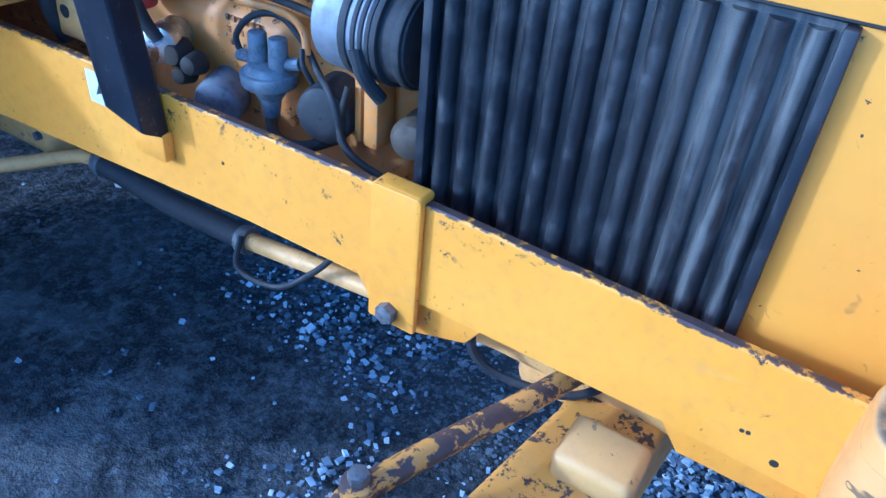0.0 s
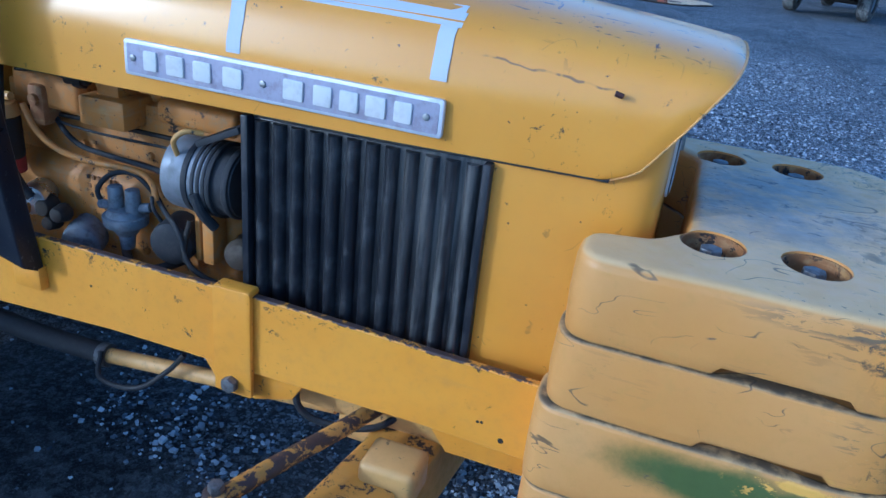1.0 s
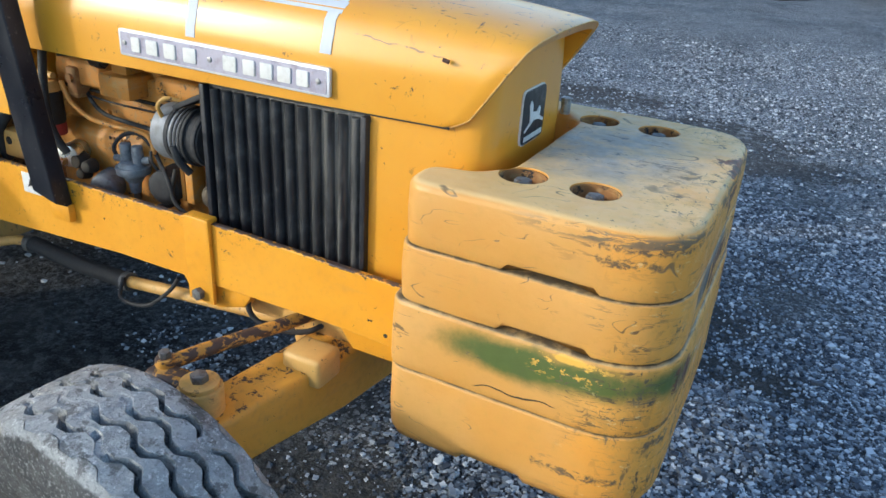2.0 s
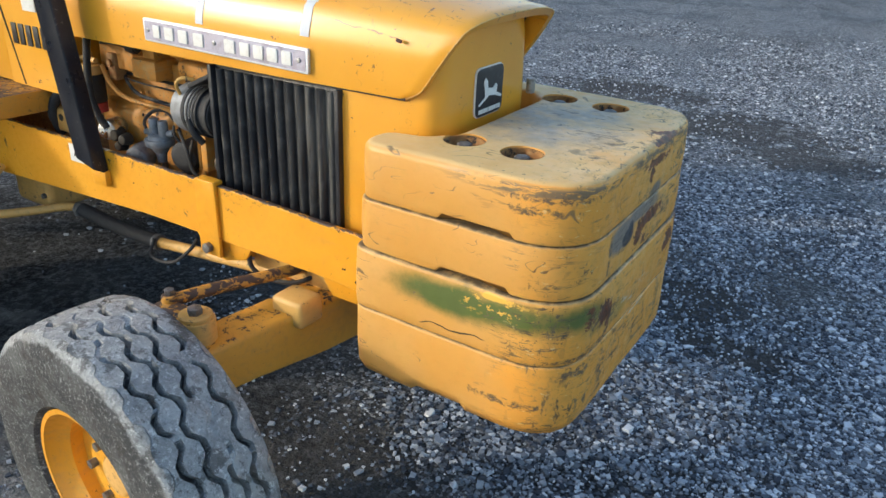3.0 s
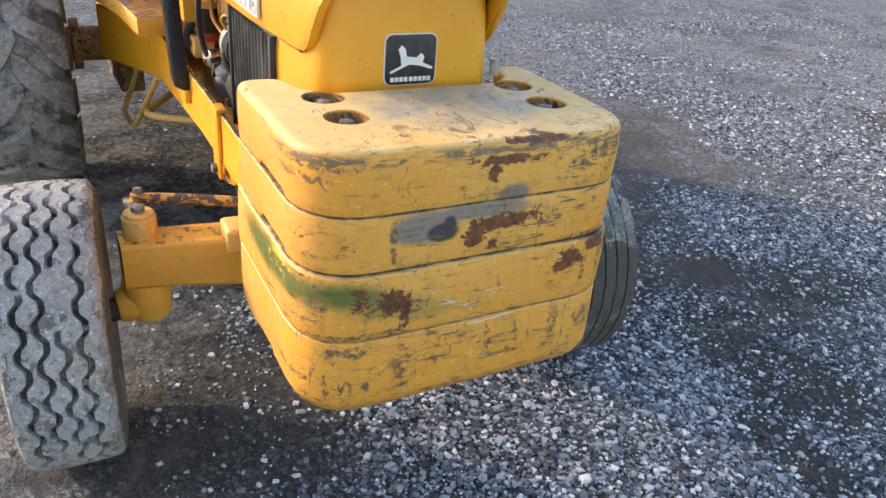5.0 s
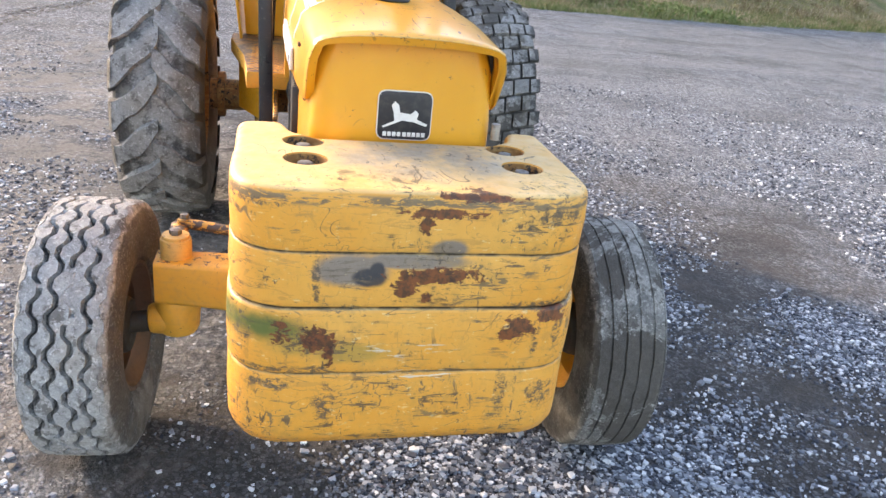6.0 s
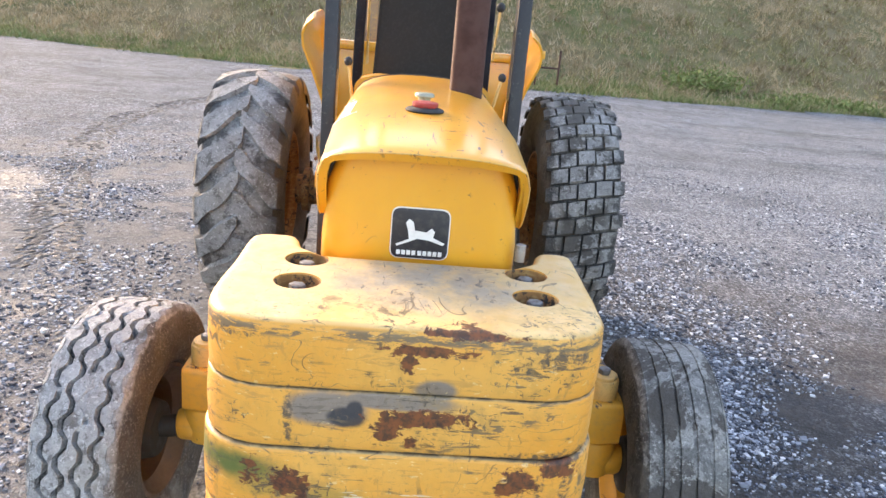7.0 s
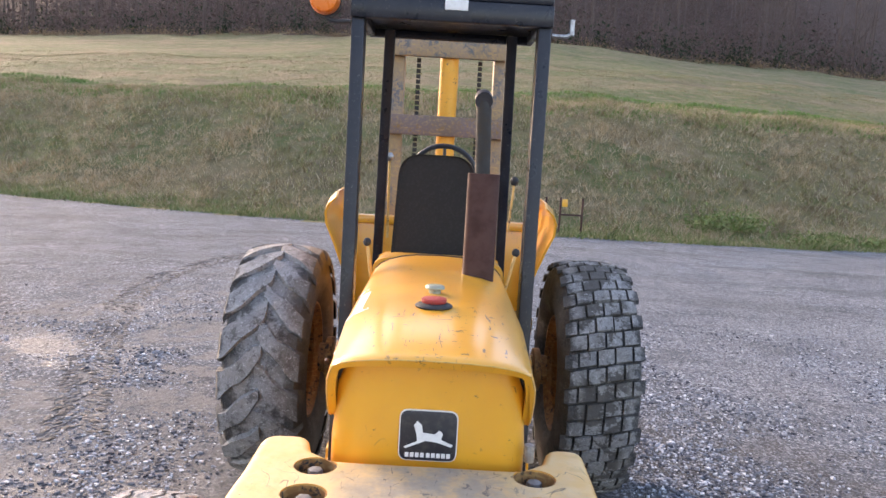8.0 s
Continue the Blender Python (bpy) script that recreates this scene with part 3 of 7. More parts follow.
BARE = (((0.18, 1.52, 0), (0.42, 0.26, 2)), ((0.50, 1.22, 0), (0.28, 0.12, 2)), ((-0.25, 2.3, 0), (0.22, 0.34, 2)), ((-0.45, 4.72, 0), (1.0, 0.5, 2)), ((-1.4, 5.5, 0), (0.8, 0.5, 2)), ((0.35, 4.2, 0), (0.5, 0.35, 2)), ((-0.25, -0.45, 0), (0.45, 0.5, 2)))


def dirt():
    s = Shader("gravel_dirt", 0.9, spec=0.28)
    big, mid = s.noise(0.16, 4, 0.6), s.noise(1.1, 5, 0.65)
    fine, grit = s.noise(170, 3, 0.7), s.noise(26, 5, 0.75)
    c = s.mix(s.ramp(mid, 0.35, 0.68), (0.026, 0.026, 0.028), (0.064, 0.062, 0.063))
    c = s.mix(s.calc("MULTIPLY", s.ramp(big, 0.45, 0.62), 0.45), c, (0.092, 0.092, 0.088))
    cover = s.ramp(s.calc("ADD", s.calc("MULTIPLY", mid, 0.8), s.calc("MULTIPLY", big, 0.8)), 0.64, 0.88, 0.12, 1.0)
    bare = s.calc("SUBTRACT", 1.0, s.calc("MULTIPLY", s.spot((-2.2, -0.15, 0), (1.9, 1.1, 2.0), 0.5, 1.6, 0.3), 0.9))
    stony = s.calc("ADD", s.axis("Y"), s.ramp(s.noise(0.5, 4, 0.6), 0.3, 0.7, -1.2, 1.2))
    stony = s.calc("MULTIPLY", s.ramp(stony, -1.6, 1.6), s.ramp(s.axis("X"), -6.5, -1.8, 0.35, 1.0))
    bare = s.calc("MULTIPLY", bare, s.calc("SUBTRACT", 1.0, s.calc("MULTIPLY", s.spot((-1.4, 2.6, 0), (1.8, 1.2, 2.0), 0.8, 1.4, 0.6), 0.5)))
    cover = s.calc("MINIMUM", s.calc("MULTIPLY", s.calc("MULTIPLY", cover, bare), s.ramp(stony, 0, 1, 0.45, 1.5)), 1.0)
    c = s.mix(s.calc("MULTIPLY", stony, 0.36), c, (0.118, 0.121, 0.128))
    # mud under the machine, with the machine's shade put into its colour
    shaded = s.spot((-2.35, -0.1, 0), (2.1, 0.85, 2.0), 0.5, 1.3, 0.4)
    c = s.mix(shaded, c, s.mix(grit, (0.011, 0.011, 0.012), (0.028, 0.027, 0.027)))
    # pale even gravel away from the machine, packed brown dirt beside it
    away = s.calc("SUBTRACT", 1.0, s.spot((-1.6, 0.3, 0), (3.6, 2.6, 4.0), 0.35, 0.8, 0.4))
    away = s.calc("MAXIMUM", away, s.calc("MULTIPLY", s.spot((-1.3, -2.2, 0), (2.6, 1.4, 3.0), 0.5, 1.2, 0.4), 1.0))
    c = s.mix(s.calc("MULTIPLY", away, s.ramp(mid, 0.3, 0.7, 0.40, 0.85)), c, s.mix(s.ramp(s.axis("Y"), 0.5, 3.0), (0.142, 0.170, 0.198), (0.180, 0.213, 0.245)))
    flecks = s.calc("MULTIPLY", s.ramp(s.noise(8, 7, 0.85), 0.50, 0.60), s.ramp(s.noise(0.9, 4, 0.65), 0.38, 0.60, 0.15, 0.7))
    c = s.mix(s.calc("MULTIPLY", flecks, away), c, (0.34, 0.375, 0.43))
    c = s.mix(s.calc("MULTIPLY", s.calc("MULTIPLY", s.ramp(s.noise(11, 7, 0.85), 0.52, 0.60), 0.55), away), c, (0.045, 0.046, 0.050))
    pale = s.calc("MULTIPLY", s.ramp(s.noise(30, 3, 0.6), 0.56, 0.62), s.ramp(s.noise(0.8, 4, 0.7, 0.5), 0.36, 0.58, 0.35, 0.95))
    dark = s.ramp(s.noise(19, 4, 0.7, vector=s.scaled((1, 1, 1), (5, 1, 2))), 0.55, 0.61)
    c = s.mix(s.calc("MULTIPLY", s.calc("MULTIPLY", dark, away), 0.5), c, (0.035, 0.036, 0.042))
    c = s.mix(s.calc("MULTIPLY", pale, away), c, (0.50, 0.54, 0.60))
    brown = s.calc("MULTIPLY", s.spot((-1.5, 2.3, 0), (2.6, 1.25, 3.0), 0.8, 1.6, 0.6), s.ramp(s.noise(3.5, 5, 0.7), 0.36, 0.62, 0.25, 1.0))
    c = s.mix(s.calc("MULTIPLY", brown, 0.7), c, s.mix(grit, (0.060, 0.053, 0.048), (0.145, 0.128, 0.115)))
    cover = s.calc("MULTIPLY", cover, s.calc("SUBTRACT", 1.0, s.calc("MULTIPLY", brown, 0.55)))
    patch = s.calc("ADD", nearest_mark(s, BARE), s.ramp(s.noise(4.5, 5, 0.7), 0.3, 0.7, -0.5, 0.5))
    patch = s.ramp(patch, 1.25, 0.75)
    c = s.mix(s.calc("MULTIPLY", patch, 0.85), c, s.mix(grit, (0.026, 0.025, 0.026), (0.085, 0.078, 0.072)))
    cover = s.calc("MULTIPLY", cover, s.calc("SUBTRACT", 1.0, s.calc("MULTIPLY", patch, 0.8)))
    relief = grit
    for scale, strength in ((85, 1.0), (44, 0.9)):
        cell = s.voronoi(scale, "F1", "Color")
        dist = s.voronoi(scale, "DISTANCE_TO_EDGE", "Distance")
        grey = s.nodes.new("ShaderNodeSeparateColor")
        s.links.new(cell, grey.inputs[0])
        pebble = s.calc("MULTIPLY", s.ramp(dist, 0.05, 0.13), s.ramp(grey.outputs[0], 0.46, 0.54))
        pebble = s.calc("MULTIPLY", s.calc("MULTIPLY", pebble, cover), strength)
        c = s.mix(pebble, c, s.mix(s.ramp(grey.outputs[1], 0, 1, smooth=False), (0.08, 0.086, 0.100), (0.60, 0.615, 0.64)))
        relief = s.calc("ADD", relief, pebble)
    streak = s.noise(1.0, 5, 0.65, 0.4, s.scaled((0.9, 0.28, 1), (4, 2, 0)))
    c = s.mix(s.calc("MULTIPLY", s.ramp(streak, 0.50, 0.60), s.ramp(away, 0, 1, 0.42, 0.22)), c, (0.062, 0.061, 0.058))
    clay = s.calc("MULTIPLY", s.ramp(s.noise(2.4, 6, 0.72, 0.5), 0.45, 0.56), s.spot((-3.0, -2.9, 0), (5.5, 2.4, 3.0), 0.5, 0.7, 0.5))
    clay = s.calc("MAXIMUM", clay, s.calc("MULTIPLY", s.ramp(s.noise(3.2, 6, 0.72, 0.5), 0.42, 0.54), s.spot((-1.7, -2.0, 0), (2.0, 0.9, 3.0), 0.5, 1.2, 0.4)))
    c = s.mix(s.calc("MULTIPLY", clay, 0.75), c, s.mix(grit, (0.13, 0.126, 0.118), (0.37, 0.358, 0.332)))
    c = s.mix(s.calc("MULTIPLY", s.ramp(fine, 0.5, 0.72), 0.3), c, (0.22, 0.222, 0.23))
    wet = s.calc("MULTIPLY", s.ramp(s.noise(0.7, 5, 0.6, vector=s.scaled((1, 1, 1), (7, 3, 0))), 0.50, 0.60), s.ramp(grit, 0.40, 0.60))
    s.bump(s.noise(3, 6, 0.7), 0.9, 0.08)
    s.bump(relief, 0.95, 0.024)
    s.bump(fine, 0.4, 0.004)
    wet = s.calc("MULTIPLY", wet, s.ramp(s.axis("Y"), 1.0, -1.5, 0.10, 1.0))
    wet = s.calc("MULTIPLY", wet, s.ramp(s.axis("X"), -9.0, -4.0, 0.3, 1.0))
    wet = s.calc("MAXIMUM", wet, s.calc("MULTIPLY", shaded, s.ramp(grit, 0.45, 0.6, 0.0, 0.9)))
    s.put(s.bsdf.inputs["Specular IOR Level"], s.ramp(wet, 0, 1, 0.10, 0.42))
    return s.done(c, s.ramp(wet, 0, 1, 0.9, 0.5))


def turf():
    s = Shader("turf", 0.9, spec=0.2)
    a, b, d = s.noise(0.22, 4, 0.6), s.noise(1.6, 5, 0.65), s.noise(14, 4, 0.7)
    c = s.mix(s.ramp(a, 0.38, 0.62), (0.23, 0.18, 0.10), (0.15, 0.15, 0.065))
    band = s.noise(1.0, 5, 0.65, 0.3, s.scaled((0.22, 0.045, 0.22)))
    c = s.mix(s.ramp(band, 0.44, 0.58), c, (0.115, 0.135, 0.05))
    c = s.mix(s.calc("MULTIPLY", s.ramp(b, 0.46, 0.66), 0.7), c, (0.28, 0.22, 0.135))
    c = s.mix(s.calc("MULTIPLY", s.ramp(s.noise(0.55, 5, 0.7), 0.52, 0.66), 0.5), c, (0.11, 0.09, 0.055))
    c = s.mix(s.calc("MULTIPLY", s.ramp(d, 0.45, 0.7), 0.45), c, (0.09, 0.085, 0.05))
    s.bump(d, 0.8, 0.08)
    s.bump(b, 0.7, 0.3)
    return s.done(c)


def litter():
    s = Shader("leaf_litter", 0.95, spec=0.1)
    c = s.mix(s.noise(0.6, 5, 0.7), (0.05, 0.035, 0.03), (0.11, 0.075, 0.06))
    s.bump(s.noise(2, 4), 0.8, 0.3)
    return s.done(c)


def build_ground():
    xs = graded(-420, 320, -46, 6, 0.8)
    ys = graded(-320, 320, -22, 40, 0.9)
    verts = [(x, y, ground_z(x, y)) for x in xs for y in ys]
    n = len(ys)
    faces = [(i * n + k, (i + 1) * n + k, (i + 1) * n + k + 1, i * n + k + 1) for i in range(len(xs) - 1) for k in range(n - 1)]
    me = bpy.data.meshes.new("ground")
    me.from_pydata(verts, [], faces)
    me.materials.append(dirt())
    me.materials.append(turf())
    me.materials.append(litter())
    cx = [(xs[i] + xs[i + 1]) / 2 for i in range(len(xs) - 1)]
    cy = [(ys[k] + ys[k + 1]) / 2 for k in range(n - 1)]
    me.polygons.foreach_set("material_index", [2 if edge_x(y) - x > 79 else 1 if edge_x(y) - x > 0.1 + 0.5 * noise.noise((y * 0.7, x * 0.7, 3)) else 0 for x in cx for y in cy])
    me.polygons.foreach_set("use_smooth", [True] * len(me.polygons))
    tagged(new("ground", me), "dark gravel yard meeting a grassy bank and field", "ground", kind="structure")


build_ground()


# ---- forklift ----
lift = thing("forklift", "yellow rough-terrain forklift truck with chipped, faded paint, parked on gravel", "forklift")


# cast counterweight of four bolted slabs, shaped round the hood's nose
def weight_outline(grow, back):
    pts = [(-0.096 - back, -0.397 - grow), (0.435 + grow, -0.400 - grow), (0.435 + grow, 0.360 + grow), (-0.096 - back, 0.378 + grow),
           (-0.096 - back, 0.292 - grow), (-0.005, 0.268 - grow), (0.045 - grow, 0.21), (0.045 - grow, -0.21), (-0.005, -0.268 + grow), (-0.096 - back, -0.292 + grow)]
    out = rounded(pts, [0.05, 0.15, 0.15, 0.05, 0.045, 0.05, 0.06, 0.06, 0.05, 0.045], 7)
    dense = []
    for i, p in enumerate(out):
        q = out[(i + 1) % len(out)]
        steps = max(1, int(math.dist(p, q) / 0.012))
        dense += [(p[0] + (q[0] - p[0]) * k / steps, p[1] + (q[1] - p[1]) * k / steps) for k in range(steps)]
    return dense


def weight_slab(z0, z1, grow, back, lower_round, upper_round, slot=None, holes=()):
    """One cast slab: soft edges, a lifting slot cut into the lower rim of both sides, bolt pockets in the top."""
    bm = bmesh.new()
    base = weight_outline(grow, back)
    def ring(inset, z, lift=0.0):
        out = []
        for i, (x, y) in enumerate(base):
            a, b = Vector(base[i - 1]), Vector(base[(i + 1) % len(base)])
            d = (b - a).normalized()
            nrm = Vector((d.y, -d.x))
            raise_z = lift if slot and slot[0] < x < slot[1] and abs(y) > 0.33 else 0.0
            wave = 0.0025 * noise.noise((x * 9, y * 9, z * 9))
            out.append((x - nrm.x * (inset + wave), y - nrm.y * (inset + wave), z + raise_z))
        return out
    lift_z = 0.013 if slot else 0.0
    r, u = lower_round, upper_round
    rings = [ring(r * 1.3, z0, lift_z), ring(r * 0.45, z0 + r * 0.3, lift_z), ring(0.0, z0 + r * 1.2, lift_z), ring(-0.001, z0 + r * 1.2 + 0.018), ring(-0.002, (z0 + z1) / 2), ring(0.0, z1 - u), ring(u * 0.13, z1 - u * 0.5), ring(u * 0.5, z1 - u * 0.13), ring(u, z1), ring(u + 0.006, z1)]
    loft(bm, rings)
    return bm


SLABS = ((0.9985, 1.127, 0.0, 0.0, 0.004, 0.017, (0.115, 0.285)), (0.8765, 0.9972, 0.001, 0.008, 0.004, 0.005, (0.12, 0.29)), (0.7245, 0.8753, 0.0065, 0.022, 0.004, 0.009, None), (0.535, 0.723, 0.006, 0.020, 0.028, 0.007, (0.06, 0.20)))
slab_obs = []
for z0, z1, grow, back, lo_r, up_r, slot in SLABS:
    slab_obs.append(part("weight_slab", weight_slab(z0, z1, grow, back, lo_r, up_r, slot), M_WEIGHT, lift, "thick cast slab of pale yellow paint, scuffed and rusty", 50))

# bolt pockets are sunk into the top slab
BOLTS = ((0.225, -0.245), (0.083, -0.245), (0.232, 0.24), (0.088, 0.24))
cutter_bm = bmesh.new()
for x, y in BOLTS:
    rod(cutter_bm, (x, y, 1.06), (x, y, 1.2), 0.0480, seg=32)
cutter_me = bpy.data.meshes.new("pocket_cutter")
cutter_bm.to_mesh(cutter_me)
cutter_bm.free()
cutter = new("pocket_cutter", cutter_me)
boolean = slab_obs[0].modifiers.new("pockets", "BOOLEAN")
boolean.object, boolean.operation, boolean.solver = cutter, "DIFFERENCE", "EXACT"
bpy.context.view_layer.update()
cut_me = bpy.data.meshes.new_from_object(slab_obs[0].evaluated_get(bpy.context.evaluated_depsgraph_get()))
slab_obs[0].modifiers.clear()
cut_me.set_sharp_from_angle(angle=radians(32))
slab_obs[0].data = cut_me
bpy.data.objects.remove(cutter)
for x, y in BOLTS:
    bm = bmesh.new()
    revolve(bm, [(0.0605, 0.002), (0.0605, 0.0472), (0.1235, 0.0472), (0.1235, 0.0445), (0.064, 0.0445), (0.064, 0.002)], 24)
    bmesh.ops.transform(bm, matrix=Matrix.Translation((x, y, 1.0)) @ Matrix.Rotation(radians(90), 4, "X"), verts=bm.verts)
    part("pocket_liner", bm, M_GRIME, slab_obs[0])
    bm = bmesh.new()
    rod(bm, (x, y, 1.066), (x, y, 1.080), 0.034, seg=20, bevel=0.003)
    part("washer", bm, M_STEEL, slab_obs[0])
    bm = bmesh.new()
    rod(bm, (x, y, 1.079), (x, y, 1.120), 0.0175, seg=6, bevel=0.003)
    part("bolt", bm, M_BOLT, slab_obs[0], "hexagonal steel bolt in a round pocket")


# hood: a pressed shell with a lip that leans forward over the nose
HOOD_BACK = -1.385


def hood_section(s, inset=0.0):
    """Points over the hood from one lower edge to the other; s runs from the back (0) to the lip (1)."""
    w = 0.278 - 0.013 * min(s / 0.72, 1) - 0.022 * max(0, (s - 0.72) / 0.28) - inset
    top = 1.432 - 0.012 * s - (0.042 * ((s - 0.6) / 0.4) ** 2 if s > 0.6 else 0) - inset
    zb = 1.188
    half = [(w, zb), (w, zb + 0.005), (w, zb + 0.012), (w, zb + 0.022), (w, zb + 0.034), (w, zb + 0.050), (w * 0.998, zb + 0.085), (w * 0.985, zb + 0.118), (w * 0.945, zb + 0.148)]
    sh = zb + 0.148
    for k in range(1, 7):
        t = k / 6
        half.append((w * 0.945 * math.cos(t * math.pi / 2) ** 0.8 if t < 1 else 0.0, sh + (top - sh) * math.sin(t * math.pi / 2) ** 0.9))
    pts = [(-y, z) for y, z in half] + [(y, z) for y, z in half[-2::-1]]
    out = []
    for y, z in pts:
        lip = -0.052 + 0.132 * min(max((z - 1.195) / 0.19, 0), 1) ** 0.95 - 0.030 * max(0.0, 1 - (z - 1.188) / 0.024) ** 2
        out.append((HOOD_BACK + s * (lip - HOOD_BACK), y, z))
    return out


bm = bmesh.new()
stations = [0, 0.01] + [k / 40 for k in range(2, 40)] + [0.99, 1.0]
rings = []
for s in stations:
    outer = hood_section(s, 0.005 if s in (0, 1.0) else 0)
    inner = hood_section(s, 0.024 if s > 0.9 else 0.012)
    rings.append(outer + inner[::-1])
loft(bm, rings)
hood = part("hood", bm, M_HOOD, lift, "rounded yellow engine hood with a forward lip", 50)

# nose and side panels under the hood
plan = rounded([(-0.262, -0.2495), (-0.002, -0.226), (-0.002, 0.226), (-0.262, 0.2495)], [0.0, 0.06, 0.06, 0.0], 6)
bm = bmesh.new()
loft(bm, [[(x, y * k, z) for x, y in plan] for z, k in ((0.80, 1), (1.0, 1), (1.15, 1), (1.19, 0.985), (1.28, 0.96), (1.31, 0.93), (1.345, 0.87))])
nose = part("nose_panel", bm, M_HOOD, lift, "smooth yellow nose panel carrying a square badge")

# badge: dark rounded square, bright rim, pale leaping shape and a row of letters
bm = bmesh.new()
slab(bm, rounded([(-0.068, 1.118), (0.068, 1.118), (0.068, 1.24), (-0.068, 1.24)], 0.022), 0, -0.003, 0.0025, 0.001)
badge = part("badge", bm, M_WHITE, nose, "square black badge with a pale border and figure")
bm = bmesh.new()
slab(bm, rounded([(-0.0655, 1.1205), (0.0655, 1.1205), (0.0655, 1.2375), (-0.0655, 1.2375)], 0.020), 0, 0.0, 0.0045, 0.001)
part("badge_face", bm, M_DECAL, badge)
bm = bmesh.new()
swoosh = [(-0.055, 1.152), (-0.025, 1.166), (-0.028, 1.186), (-0.034, 1.204), (-0.026, 1.214), (-0.016, 1.205), (-0.012, 1.187), (0.014, 1.184), (0.026, 1.194), (0.034, 1.186), (0.030, 1.172), (0.058, 1.160), (0.054, 1.155), (0.022, 1.165), (-0.006, 1.168), (-0.028, 1.158), (-0.052, 1.148)]
slab(bm, swoosh, 0, 0.004, 0.0062, 0)
part("badge_figure", bm, M_WHITE, badge, "pale plain slanting shape")
for k in range(9):
    bm = bmesh.new()
    y = -0.052 + k * 0.0118 + (0.002 if k > 3 else 0)
    box(bm, (0.004, y, 1.128), (0.0062, y + 0.0088, 1.1385), 0)
    part("badge_letter", bm, M_WHITE, badge)


# nameplate along the hood's flank
bm = bmesh.new()
plate_m = Matrix.Translation((-0.632, -0.2722, 1.2445)) @ Matrix.Rotation(radians(1.0), 4, "Z") @ Matrix.Rotation(radians(0.9), 4, "Y")
slab(bm, rounded([(-0.291, -0.0305), (0.291, -0.0305), (0.291, 0.0305), (-0.291, 0.0305)], 0.006, 3), 1, -0.006, 0.004, 0.002)
plate = part("nameplate", bm, metal("plate_rim", (0.78, 0.79, 0.82), 0.42, 0.55, 30, (0.5, 0.5, 0.52), 0.3), hood, "long bright metal nameplate with raised letters")
plate.matrix_local = plate_m
bm = bmesh.new()
slab(bm, rounded([(-0.284, -0.0245), (0.284, -0.0245), (0.284, 0.0245), (-0.284, 0.0245)], 0.004, 3), 1, -0.0068, -0.004, 0.0)
part("plate_field", bm, metal("plate_field", (0.44, 0.43, 0.53), 0.4, 0.55, 40, (0.28, 0.24, 0.27), 0.6), plate, "dull violet-grey background")
LETTERS = ((-0.236, 0.013), (-0.187, 0.017), (-0.134, 0.017), (-0.076, 0.018), (0.036, 0.018), (0.088, 0.016), (0.134, 0.016), (0.180, 0.017), (0.226, 0.015))
for x, w in LETTERS:
    bm = bmesh.new()
    slab(bm, rounded([(x - w, -0.0165), (x + w, -0.0165), (x + w, 0.0165), (x - w, 0.0165)], 0.003, 2), 1, -0.0105, -0.006, 0.0012)
    part("letter", bm, M_WHITE, plate)
for x in (-0.272, -0.020, 0.264):
    bm = bmesh.new()
    rod(bm, (x, -0.0095, 0), (x, -0.005, 0), 0.006, seg=10, bevel=0.001)
    part("rivet", bm, M_STEEL, plate)

# three strips of tape left on the hood
for lo, hi in (((-0.728, 1.284), (-0.702, 1.335)), ((-0.372, 1.296), (-0.345, 1.345))):
    bm = bmesh.new()
    rows = []
    for z in np.linspace(lo[1], hi[1] + 0.055, 9):
        sec = hood_section((( lo[0] + hi[0]) / 2 - HOOD_BACK) / (0.05 - HOOD_BACK), -0.0015)
        side = [p for p in sec if p[1] < 0]
        y = float(np.interp(z, [p[2] for p in side], [p[1] for p in side]))
        rows.append([(lo[0], y, z), (hi[0], y, z), (hi[0], y + 0.002, z - 0.0005), (lo[0], y + 0.002, z - 0.0005)])
    loft(bm, rows)
    part("tape_strip", bm, M_TAPE, hood, "pale torn strip of tape")
bm = bmesh.new()
rows = []
for x in np.linspace(-0.64, -0.34, 10):
    sec = [p for p in hood_section((x - HOOD_BACK) / (0.06 - HOOD_BACK), -0.0015) if p[1] < 0]
    row = []
    for y in (-0.232, -0.218, -0.204):
        row.append((x, y, float(np.interp(y, [p[1] for p in sec], [p[2] for p in sec]))))
    rows.append(row + [(p[0], p[1], p[2] - 0.002) for p in row[::-1]])
loft(bm, rows)
part("tape_strip", bm, M_TAPE, hood, "pale torn strip of tape")

# caps on the hood
bm = bmesh.new()
ball(bm, (-0.335, -0.005, 1.421), 0.052, (1, 1, 0.22), 20)
boot = part("cap_base", bm, M_HOSE, hood, "black rubber ring")
bm = bmesh.new()
rod(bm, (-0.335, -0.005, 1.425), (-0.335, -0.005, 1.443), 0.033, 0.036, 18, 0.006)
part("filler_cap", bm, M_RED, boot, "faded red filler cap")
bm = bmesh.new()
rod(bm, (-0.52, -0.005, 1.418), (-0.52, -0.005, 1.445), 0.018, seg=12)
rod(bm, (-0.52, -0.005, 1.436), (-0.52, -0.005, 1.448), 0.030, 0.027, 18, 0.004)
part("filler_cap", bm, metal("grey_cap", (0.30, 0.32, 0.26), 0.4, 0.6, 40, (0.12, 0.12, 0.08), 0.5), hood, "weathered grey-green metal cap")


bm = bmesh.new()
hose(bm, hood_section(0.955, 0.028), 0.006, 8, 1, True)
part("lip_seal", bm, M_HOSE, hood, "black rubber lip seal")


